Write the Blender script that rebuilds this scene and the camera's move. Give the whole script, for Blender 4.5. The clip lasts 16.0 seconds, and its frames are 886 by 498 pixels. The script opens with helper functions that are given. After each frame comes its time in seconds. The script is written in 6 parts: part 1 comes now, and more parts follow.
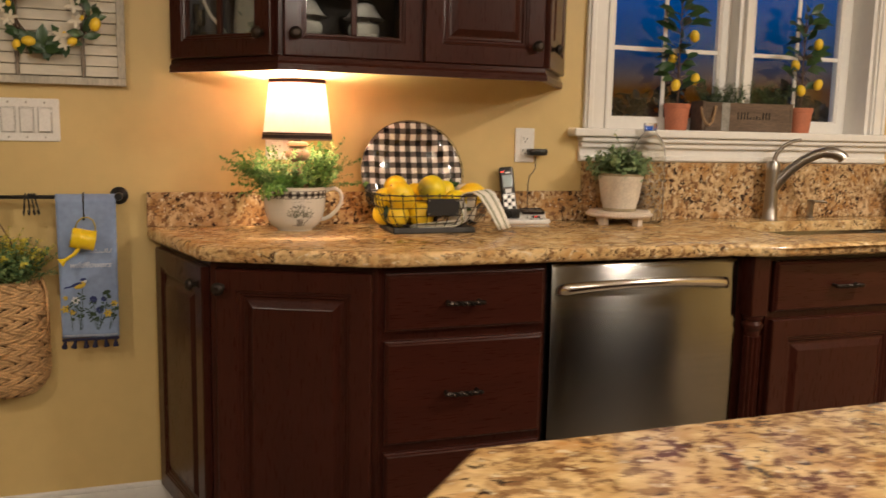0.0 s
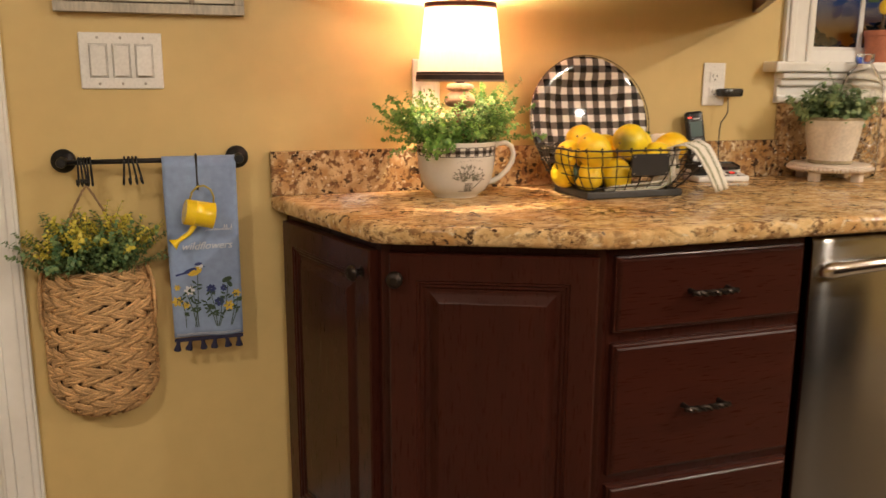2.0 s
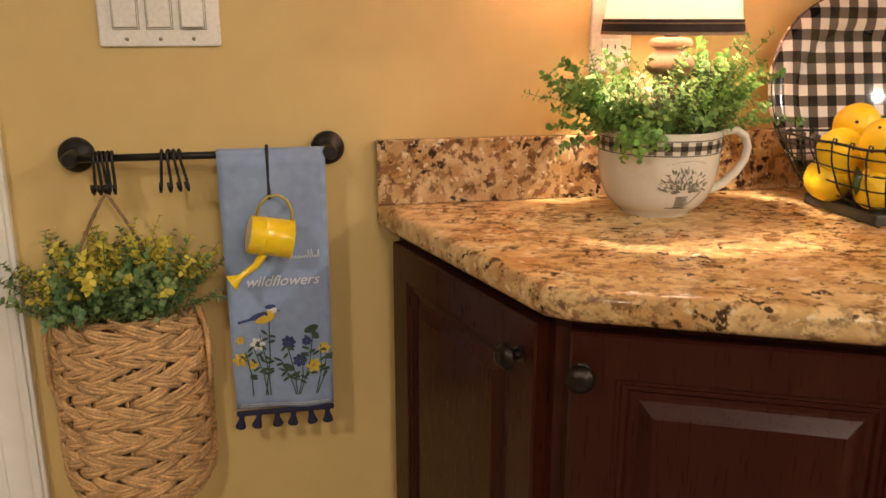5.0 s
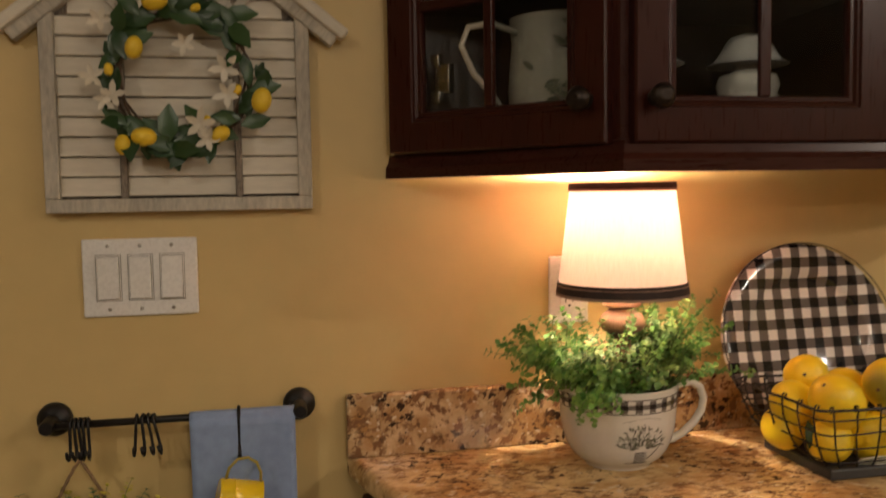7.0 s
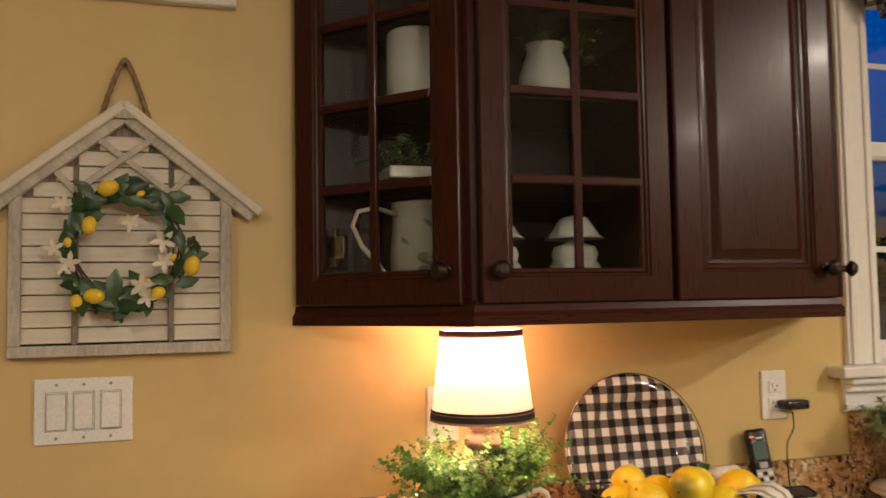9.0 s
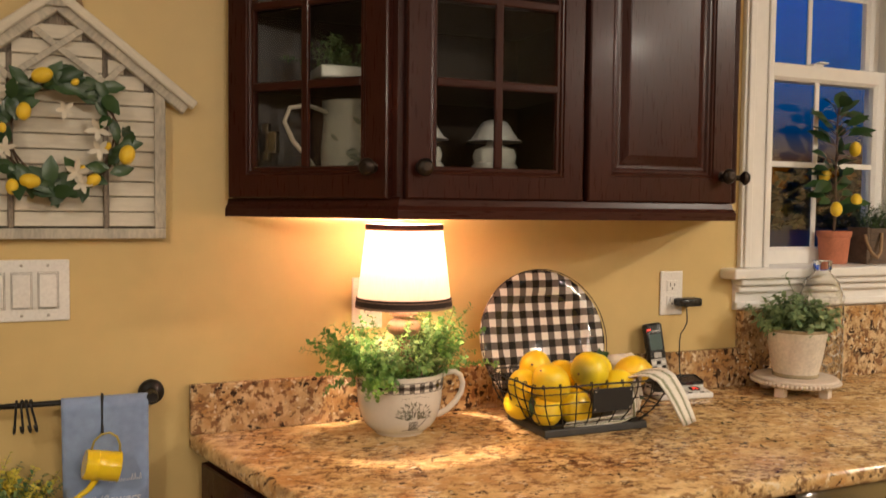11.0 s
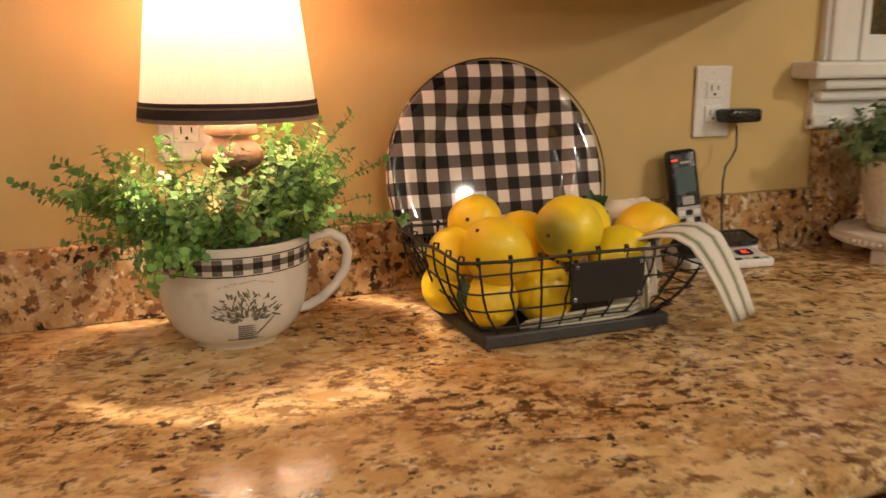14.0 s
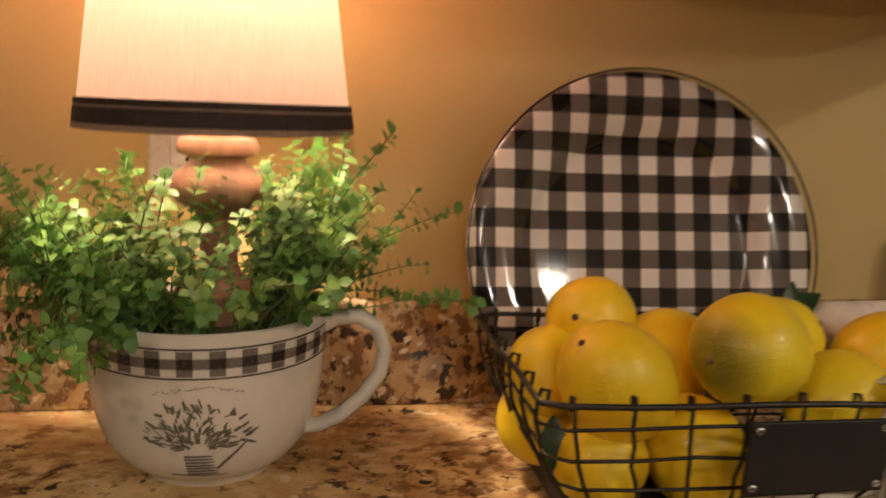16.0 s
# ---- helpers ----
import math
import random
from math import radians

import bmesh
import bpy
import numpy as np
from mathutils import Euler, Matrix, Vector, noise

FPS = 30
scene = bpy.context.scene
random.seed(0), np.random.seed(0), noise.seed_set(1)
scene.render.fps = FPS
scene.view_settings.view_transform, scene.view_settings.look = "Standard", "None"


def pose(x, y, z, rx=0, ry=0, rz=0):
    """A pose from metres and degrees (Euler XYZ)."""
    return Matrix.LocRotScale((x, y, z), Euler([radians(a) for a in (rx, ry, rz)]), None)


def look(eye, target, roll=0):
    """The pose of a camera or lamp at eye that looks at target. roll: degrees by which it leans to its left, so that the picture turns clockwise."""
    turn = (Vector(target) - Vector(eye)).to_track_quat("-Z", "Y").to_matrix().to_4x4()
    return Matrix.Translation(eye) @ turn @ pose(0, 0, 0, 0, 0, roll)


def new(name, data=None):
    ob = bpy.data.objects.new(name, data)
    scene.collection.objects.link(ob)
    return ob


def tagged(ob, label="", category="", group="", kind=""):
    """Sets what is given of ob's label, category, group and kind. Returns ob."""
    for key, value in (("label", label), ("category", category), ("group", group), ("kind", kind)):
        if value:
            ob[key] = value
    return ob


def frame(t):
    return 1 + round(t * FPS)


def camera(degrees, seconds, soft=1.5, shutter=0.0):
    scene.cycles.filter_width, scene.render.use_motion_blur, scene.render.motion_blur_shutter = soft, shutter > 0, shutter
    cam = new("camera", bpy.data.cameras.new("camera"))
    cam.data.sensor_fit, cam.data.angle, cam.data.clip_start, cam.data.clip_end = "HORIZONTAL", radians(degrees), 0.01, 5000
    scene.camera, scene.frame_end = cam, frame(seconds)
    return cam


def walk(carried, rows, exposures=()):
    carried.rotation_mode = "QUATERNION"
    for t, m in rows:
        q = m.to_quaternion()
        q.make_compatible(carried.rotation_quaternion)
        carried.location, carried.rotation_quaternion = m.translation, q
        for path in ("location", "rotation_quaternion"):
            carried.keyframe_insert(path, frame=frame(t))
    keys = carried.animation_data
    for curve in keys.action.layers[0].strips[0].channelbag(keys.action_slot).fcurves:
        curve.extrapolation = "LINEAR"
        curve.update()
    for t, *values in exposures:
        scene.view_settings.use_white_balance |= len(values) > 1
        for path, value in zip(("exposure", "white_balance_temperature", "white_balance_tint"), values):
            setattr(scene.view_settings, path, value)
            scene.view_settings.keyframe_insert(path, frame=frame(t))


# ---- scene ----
cam = camera(55.8, 16.0, shutter=0.5)
PATH = [
    (0, (0.02, -2.592, 1.206), (0.671, -0.721, 0.93), 1.2),
    (0.5, (-0.094, -2.468, 1.194), (0.564, -0.604, 0.889), 1.3),
    (1, (-0.161, -2.27, 1.194), (0.493, -0.411, 0.849), 0.8),
    (1.5, (-0.218, -2.15, 1.194), (0.416, -0.29, 0.823), 0.8),
    (2, (-0.245, -1.968, 1.184), (0.387, -0.114, 0.783), 0.2),
    (2.5, (-0.25, -1.849, 1.18), (0.366, 0.006, 0.759), -0.6),
    (3, (-0.222, -1.725, 1.169), (0.298, 0.157, 0.734), 0.0),
    (3.2, (-0.185, -1.672, 1.16), (0.281, 0.22, 0.709), 0.6),
    (5.3, (-0.15, -1.275, 1.214), (0.234, 0.614, 0.682), 0.2),
    (5.5, (-0.141, -1.271, 1.226), (0.24, 0.637, 0.762), 0.1),
    (6, (-0.133, -1.272, 1.252), (0.255, 0.665, 0.939), -0.3),
    (6.5, (-0.106, -1.293, 1.295), (0.266, 0.66, 1.08), -0.8),
    (7, (-0.113, -1.339, 1.34), (0.293, 0.615, 1.202), -0.9),
    (7.5, (-0.111, -1.431, 1.386), (0.318, 0.522, 1.33), -0.6),
    (8, (-0.089, -1.515, 1.39), (0.322, 0.441, 1.469), -0.8),
    (8.2, (-0.118, -1.541, 1.401), (0.335, 0.403, 1.519), -0.6),
    (10.3, (-0.167, -1.816, 1.415), (0.566, 0.043, 1.488), -1.7),
    (10.5, (-0.174, -1.801, 1.408), (0.58, 0.051, 1.416), -0.8),
    (11, (-0.174, -1.774, 1.382), (0.592, 0.071, 1.285), 0.6),
    (11.5, (-0.13, -1.71, 1.353), (0.64, 0.128, 1.184), 0.9),
    (12, (-0.042, -1.603, 1.326), (0.75, 0.219, 1.096), 1.6),
    (12.5, (0.04, -1.525, 1.296), (0.868, 0.271, 1.0), 1.8),
    (13, (0.123, -1.407, 1.266), (0.987, 0.359, 0.904), 1.7),
    (13.5, (0.21, -1.24, 1.258), (1.027, 0.537, 0.843), 1.1),
    (14, (0.294, -1.127, 1.243), (1.002, 0.689, 0.795), -0.4),
    (14.5, (0.4, -1.035, 1.233), (0.927, 0.851, 0.826), 1.0),
    (15, (0.494, -0.969, 1.213), (0.85, 0.982, 0.955), 0.7),
    (15.5, (0.518, -0.894, 1.205), (0.827, 1.071, 0.994), 0.5),
    (16, (0.491, -0.787, 1.2), (0.8, 1.16, 0.863), 2.2),
]
EXPOSURES = [(0, 0.0), (1.0, 0.05), (2.0, 0.23), (3.2, 0.23), (5.5, 0.2), (6.0, -0.25), (7.0, -0.68), (7.6, -0.5), (8.2, -0.36), (10.3, 0.33), (11.0, 0.12), (13.0, -0.05), (14.0, -0.34), (14.6, -0.52), (15.3, -0.68), (16, -0.87)]
walk(cam, [(t, look(eye, target, roll)) for t, eye, target, roll in PATH], EXPOSURES)

# world and lights -------------------------------------------------------------
world = bpy.data.worlds.new("evening")
scene.world = world
world.use_nodes = True
wn, wl = world.node_tree.nodes, world.node_tree.links
sky = wn.new("ShaderNodeTexSky")
sky.sky_type, sky.sun_disc = "NISHITA", False
sky.sun_elevation, sky.sun_rotation = radians(1.0), radians(200)
sky.air_density, sky.dust_density, sky.ozone_density = 1.4, 0.3, 8.0
wn["Background"].inputs["Strength"].default_value = 0.5
deep = wn.new("ShaderNodeHueSaturation")
deep.inputs["Saturation"].default_value = 1.7
wl.new(sky.outputs[0], deep.inputs["Color"])
wl.new(deep.outputs[0], wn["Background"].inputs["Color"])

CEIL = 2.46
WARM = (1.0, 0.872, 0.725)
CANS = [(-1.45, -2.3, 28.0), (3.05, -3.5, 54.0), (2.55, -1.90, 40.0)]
GLOBES = [(0.25, -3.1, 36.0), (1.15, -4.9, 56.0)]
for cx, cy, watts in CANS:
    ld = bpy.data.lights.new("can_light", "AREA")
    ld.shape, ld.size, ld.energy, ld.color = "DISK", 0.20, watts, WARM
    new("can_light", ld).matrix_world = pose(cx, cy, CEIL - 0.012)
for cx, cy, watts in GLOBES:
    ld = bpy.data.lights.new("globe_light", "POINT")
    ld.energy, ld.color, ld.shadow_soft_size = watts, WARM, 0.07
    new("globe_light", ld).location = (cx, cy, CEIL - 0.26)
ld = bpy.data.lights.new("lamp_bulb", "POINT")
ld.energy, ld.color, ld.shadow_soft_size = 142.0, (1.0, 0.80, 0.565), 0.032
new("lamp_bulb", ld).location = (0.413, -0.114, 1.318)

# materials --------------------------------------------------------------------


def mat(name, base, rough=0.5, metal=0.0, vary=0.12, scale=6.0, bump=0.0, bscale=80.0, stretch=None, second=None, coat=0.0, spec=0.5, emit=None, power=0.0, rvary=0.1):
    """A principled material with two scales of colour variation, uneven roughness and a fine relief."""
    m = bpy.data.materials.new(name)
    m.use_nodes = True
    n, l = m.node_tree.nodes, m.node_tree.links
    b = n["Principled BSDF"]
    b.inputs["Metallic"].default_value = metal
    b.inputs["Coat Weight"].default_value = coat
    b.inputs["Coat Roughness"].default_value = 0.12
    b.inputs["Specular IOR Level"].default_value = spec
    tc = n.new("ShaderNodeTexCoord")
    mp = n.new("ShaderNodeMapping")
    l.new(tc.outputs["Object"], mp.inputs["Vector"])
    if stretch:
        mp.inputs["Scale"].default_value = stretch
    big, fine = n.new("ShaderNodeTexNoise"), n.new("ShaderNodeTexNoise")
    big.inputs["Scale"].default_value, fine.inputs["Scale"].default_value = scale, scale * 9
    big.inputs["Detail"].default_value = fine.inputs["Detail"].default_value = 4
    for x in (big, fine):
        l.new(mp.outputs[0], x.inputs["Vector"])
    add = n.new("ShaderNodeMath")
    add.operation = "ADD"
    l.new(big.outputs["Fac"], add.inputs[0])
    l.new(fine.outputs["Fac"], add.inputs[1])
    ramp = n.new("ShaderNodeMapRange")
    ramp.inputs["From Min"].default_value, ramp.inputs["From Max"].default_value = 0.65, 1.35
    l.new(add.outputs[0], ramp.inputs["Value"])
    mix = n.new("ShaderNodeMix")
    mix.data_type = "RGBA"
    dark = second or tuple(c * (1 - 1.6 * vary) for c in base)
    light = tuple(min(1, c * (1 + vary)) for c in base)
    mix.inputs["A"].default_value, mix.inputs["B"].default_value = (*dark, 1), (*light, 1)
    l.new(ramp.outputs[0], mix.inputs["Factor"])
    l.new(mix.outputs["Result"], b.inputs["Base Color"])
    rr = n.new("ShaderNodeMapRange")
    rr.inputs["To Min"].default_value, rr.inputs["To Max"].default_value = max(0.02, rough - rvary), min(1, rough + rvary)
    l.new(fine.outputs["Fac"], rr.inputs["Value"])
    l.new(rr.outputs[0], b.inputs["Roughness"])
    if bump:
        bt, bp = n.new("ShaderNodeTexNoise"), n.new("ShaderNodeBump")
        bt.inputs["Scale"].default_value, bt.inputs["Detail"].default_value = bscale, 3
        l.new(mp.outputs[0], bt.inputs["Vector"])
        bp.inputs["Strength"].default_value, bp.inputs["Distance"].default_value = bump, 0.002
        l.new(bt.outputs["Fac"], bp.inputs["Height"])
        l.new(bp.outputs[0], b.inputs["Normal"])
    if emit:
        b.inputs["Emission Color"].default_value = (*emit, 1)
        b.inputs["Emission Strength"].default_value = power
    return m


def granite_mat(name, crosscut=False):
    """Polished golden granite: cream and tan ground, rust clouds, brown flecks that run one way, black grains; the crosscut shows round crystals."""
    m = bpy.data.materials.new(name)
    m.use_nodes = True
    n, l = m.node_tree.nodes, m.node_tree.links
    b = n["Principled BSDF"]
    tc = n.new("ShaderNodeTexCoord")
    warp = n.new("ShaderNodeTexNoise")
    warp.inputs["Scale"].default_value = 7
    warp.inputs["Detail"].default_value = 3
    l.new(tc.outputs["Object"], warp.inputs["Vector"])
    wm = n.new("ShaderNodeMix")
    wm.data_type, wm.blend_type = "RGBA", "LINEAR_LIGHT"
    wm.inputs["Factor"].default_value = 0.022
    l.new(tc.outputs["Object"], wm.inputs["A"])
    l.new(warp.outputs["Color"], wm.inputs["B"])
    src = wm.outputs["Result"]

    def noise_fac(scale, detail, rough, lo, hi, off=0.0, along=1.0):
        t = n.new("ShaderNodeTexNoise")
        mp = n.new("ShaderNodeMapping")
        mp.inputs["Location"].default_value = (off, off * 1.7, off * 0.6)
        mp.inputs["Rotation"].default_value = (0, 0, 0.30)
        mp.inputs["Scale"].default_value = (along, 1.0, 1.0)
        l.new(src, mp.inputs["Vector"])
        l.new(mp.outputs[0], t.inputs["Vector"])
        t.inputs["Scale"].default_value, t.inputs["Detail"].default_value, t.inputs["Roughness"].default_value = scale, detail, rough
        r = n.new("ShaderNodeMapRange")
        r.inputs["From Min"].default_value, r.inputs["From Max"].default_value = lo, hi
        l.new(t.outputs["Fac"], r.inputs["Value"])
        return r.outputs[0]

    def layer(prev, colour, fac):
        x = n.new("ShaderNodeMix")
        x.data_type = "RGBA"
        if isinstance(prev, tuple):
            x.inputs["A"].default_value = (*prev, 1)
        else:
            l.new(prev, x.inputs["A"])
        x.inputs["B"].default_value = (*colour, 1)
        l.new(fac, x.inputs["Factor"])
        return x.outputs["Result"]

    def both(a, c):
        x = n.new("ShaderNodeMath")
        x.operation = "MULTIPLY"
        l.new(a, x.inputs[0])
        l.new(c, x.inputs[1])
        return x.outputs[0]

    if crosscut:
        c = layer((0.46, 0.30, 0.15), (0.66, 0.48, 0.28), noise_fac(26, 4, 0.6, 0.40, 0.60))
        c = layer(c, (0.42, 0.22, 0.08), noise_fac(14, 4, 0.6, 0.48, 0.64, 3.1))
        c = layer(c, (0.22, 0.115, 0.055), both(noise_fac(62, 4, 0.62, 0.50, 0.57, 7.7), noise_fac(7, 3, 0.6, 0.28, 0.44, 21.0)))
        c = layer(c, (0.045, 0.026, 0.018), both(noise_fac(60, 3, 0.55, 0.555, 0.60, 5.2), noise_fac(8, 3, 0.6, 0.36, 0.52, 15.0)))
        c = layer(c, (0.70, 0.58, 0.40), noise_fac(80, 2, 0.5, 0.63, 0.69, 2.2))
    else:
        c = layer((0.56, 0.355, 0.150), (0.78, 0.56, 0.285), noise_fac(26, 5, 0.64, 0.42, 0.60, 0.0, 0.75))
        c = layer(c, (0.52, 0.26, 0.082), noise_fac(9, 6, 0.68, 0.50, 0.70, 3.1, 0.75))
        c = layer(c, (0.33, 0.185, 0.080), noise_fac(48, 5, 0.68, 0.54, 0.61, 11.3, 0.65))
        c = layer(c, (0.155, 0.068, 0.028), both(noise_fac(66, 5, 0.7, 0.50, 0.57, 7.7, 0.7), noise_fac(4.2, 5, 0.65, 0.40, 0.60, 21.0, 0.8)))
        c = layer(c, (0.070, 0.038, 0.022), both(noise_fac(70, 4, 0.62, 0.57, 0.62, 5.2, 0.95), noise_fac(8, 3, 0.6, 0.42, 0.54, 15.0)))
        c = layer(c, (0.13, 0.105, 0.085), noise_fac(11, 4, 0.6, 0.715, 0.735, 8.4))
        c = layer(c, (0.74, 0.60, 0.39), noise_fac(70, 3, 0.5, 0.62, 0.70, 2.2, 0.7))
    l.new(c, b.inputs["Base Color"])
    rr = n.new("ShaderNodeMapRange")
    rr.inputs["To Min"].default_value, rr.inputs["To Max"].default_value = 0.07, 0.17
    l.new(warp.outputs["Fac"], rr.inputs["Value"])
    l.new(rr.outputs[0], b.inputs["Roughness"])
    b.inputs["Specular IOR Level"].default_value = 0.22
    return m


def glass_mat(name, tint=(0.95, 0.98, 0.97), rough=0.01, ior=1.45):
    m = bpy.data.materials.new(name)
    m.use_nodes = True
    b = m.node_tree.nodes["Principled BSDF"]
    b.inputs["Base Color"].default_value = (*tint, 1)
    b.inputs["Roughness"].default_value = rough
    b.inputs["Transmission Weight"].default_value = 1.0
    b.inputs["IOR"].default_value = ior
    return m


def gingham_mat(name, size, dark=(0.012, 0.011, 0.012), pale=(0.80, 0.74, 0.68), mid=(0.15, 0.125, 0.11), rough=0.12, axes=("X", "Z")):
    """Buffalo check: two sets of bands, dark where they cross."""
    m = bpy.data.materials.new(name)
    m.use_nodes = True
    n, l = m.node_tree.nodes, m.node_tree.links
    b = n["Principled BSDF"]
    tc, sp = n.new("ShaderNodeTexCoord"), n.new("ShaderNodeSeparateXYZ")
    l.new(tc.outputs["Object"], sp.inputs[0])
    bands = []
    for ax in axes:
        d = n.new("ShaderNodeMath")
        d.operation = "DIVIDE"
        d.inputs[1].default_value = size * 2
        l.new(sp.outputs[ax], d.inputs[0])
        f = n.new("ShaderNodeMath")
        f.operation = "FRACT"
        l.new(d.outputs[0], f.inputs[0])
        g = n.new("ShaderNodeMath")
        g.operation = "GREATER_THAN"
        g.inputs[1].default_value = 0.5
        l.new(f.outputs[0], g.inputs[0])
        bands.append(g.outputs[0])
    s = n.new("ShaderNodeMath")
    s.operation = "ADD"
    l.new(bands[0], s.inputs[0])
    l.new(bands[1], s.inputs[1])
    h = n.new("ShaderNodeMath")
    h.operation = "DIVIDE"
    h.inputs[1].default_value = 2.0
    l.new(s.outputs[0], h.inputs[0])
    r = n.new("ShaderNodeValToRGB")
    r.color_ramp.interpolation = "CONSTANT"
    e = r.color_ramp.elements
    e[0].position, e[0].color = 0.0, (*pale, 1)
    e[1].position, e[1].color = 0.3, (*mid, 1)
    x = e.new(0.8)
    x.color = (*dark, 1)
    l.new(h.outputs[0], r.inputs[0])
    l.new(r.outputs[0], b.inputs["Base Color"])
    b.inputs["Roughness"].default_value = rough
    return m


WALL = mat("wall_paint", (0.62, 0.455, 0.19), 0.5, vary=0.035, scale=2.2, bump=0.12, bscale=220, rvary=0.06)
WHITE = mat("white_trim_paint", (0.78, 0.76, 0.72), 0.32, vary=0.03, scale=5, bump=0.05, bscale=90)
CEILING = mat("ceiling_paint", (0.80, 0.77, 0.70), 0.8, vary=0.03, scale=3, bump=0.2, bscale=150)
CHERRY = mat("cherry_wood", (0.041, 0.0096, 0.0056), 0.29, vary=0.17, scale=9, bump=0.06, bscale=60, stretch=(3.5, 3.5, 0.28), coat=0.05, spec=0.22, rvary=0.06)
CHERRY_X = mat("cherry_wood_crosswise", (0.041, 0.0096, 0.0056), 0.29, vary=0.17, scale=9, bump=0.06, bscale=60, stretch=(0.28, 3.5, 3.5), coat=0.05, spec=0.22, rvary=0.06)
# cherry made darker, with the interior's shade put into its colour
INSIDE = mat("shaded_cabinet_interior", (0.024, 0.010, 0.007), 0.45, vary=0.2, scale=8, stretch=(3, 3, 0.3))
GRANITE = granite_mat("granite")
GRANITE_CUT = granite_mat("granite_crosscut", True)
STEEL = mat("brushed_steel", (0.27, 0.262, 0.25), 0.17, metal=1.0, vary=0.05, scale=14, bump=0.03, bscale=120, stretch=(0.12, 0.12, 9), rvary=0.04)
tg = STEEL.node_tree.nodes.new("ShaderNodeCombineXYZ")
tg.inputs["Z"].default_value = 1.0
sb = STEEL.node_tree.nodes["Principled BSDF"]
STEEL.node_tree.links.new(tg.outputs[0], sb.inputs["Tangent"])
sb.inputs["Anisotropic"].default_value = 0.96
STEEL_POLISHED = mat("polished_steel", (0.70, 0.66, 0.60), 0.20, metal=1.0, vary=0.04, scale=20, rvary=0.05)
NICKEL = mat("brushed_nickel", (0.42, 0.39, 0.35), 0.30, metal=1.0, vary=0.06, scale=20, rvary=0.06)
BRONZE = mat("oil_rubbed_bronze", (0.045, 0.034, 0.028), 0.36, metal=0.85, vary=0.3, scale=60, bump=0.2, bscale=300)
BLACK_IRON = mat("black_iron", (0.012, 0.011, 0.011), 0.40, metal=0.3, vary=0.3, scale=50, bump=0.3, bscale=400)
BLACK_PLASTIC = mat("black_plastic", (0.012, 0.012, 0.013), 0.28, vary=0.1, scale=30)
WHITE_PLASTIC = mat("white_plastic", (0.80, 0.78, 0.74), 0.28, vary=0.02, scale=20)
FLOOR = mat("floor_tile", (0.26, 0.20, 0.14), 0.4, vary=0.15, scale=4, bump=0.1, bscale=40)
PANE = glass_mat("window_glass")
# the grey tint dims the cabinet's contents, in place of shade
CAB_GLASS = glass_mat("cabinet_glass", (0.57, 0.58, 0.55), ior=1.28)

# mesh helpers -------------------------------------------------------------------


def merge(bm, other, m=None):
    """Adds the bmesh other, moved by m, to bm."""
    if m is not None:
        bmesh.ops.transform(other, matrix=m, verts=other.verts)
    me = bpy.data.meshes.new("tmp")
    other.to_mesh(me)
    other.free()
    bm.from_mesh(me)
    bpy.data.meshes.remove(me)
    return bm


def box(x0, y0, z0, x1, y1, z1, bevel=0.0, seg=2):
    bm = bmesh.new()
    bmesh.ops.create_cube(bm, size=1, matrix=Matrix.LocRotScale(((x0 + x1) / 2, (y0 + y1) / 2, (z0 + z1) / 2), None, (abs(x1 - x0), abs(y1 - y0), abs(z1 - z0))))
    if bevel:
        bmesh.ops.bevel(bm, geom=bm.edges[:], offset=bevel, segments=seg, profile=0.5, affect="EDGES")
    return bm


def boxes(*items, bevel=0.0):
    bm = bmesh.new()
    for it in items:
        merge(bm, box(*it, bevel=bevel))
    return bm


def prism(outline, z0, z1, bevel=0.0, seg=3):
    """An upright prism on a plan outline, counterclockwise from above."""
    bm = bmesh.new()
    lo = [bm.verts.new((x, y, z0)) for x, y in outline]
    hi = [bm.verts.new((x, y, z1)) for x, y in outline]
    bm.faces.new(lo[::-1])
    bm.faces.new(hi)
    k = len(outline)
    for i in range(k):
        bm.faces.new((lo[i], lo[(i + 1) % k], hi[(i + 1) % k], hi[i]))
    if bevel:
        bmesh.ops.bevel(bm, geom=[e for e in bm.edges if abs(e.verts[0].co.z - e.verts[1].co.z) < 1e-6], offset=bevel, segments=seg, profile=0.5, affect="EDGES")
    return bm


def lathe(profile, seg=32, close=False):
    """A turned solid from (radius, height) pairs, from bottom to top."""
    bm = bmesh.new()
    rings = []
    for r, z in profile:
        if r < 1e-5:
            rings.append([bm.verts.new((0, 0, z))] * seg)
        else:
            rings.append([bm.verts.new((r * math.cos(2 * math.pi * i / seg), r * math.sin(2 * math.pi * i / seg), z)) for i in range(seg)])
    for a, b in zip(rings, rings[1:]):
        for i in range(seg):
            j = (i + 1) % seg
            vs = []
            for v in (a[i], a[j], b[j], b[i]):
                if v not in vs:
                    vs.append(v)
            if len(vs) > 2:
                bm.faces.new(vs)
    if close:
        for ring, flip in ((rings[0], True), (rings[-1], False)):
            if ring[0] is not ring[1]:
                bm.faces.new(ring[::-1] if flip else ring)
    return bm


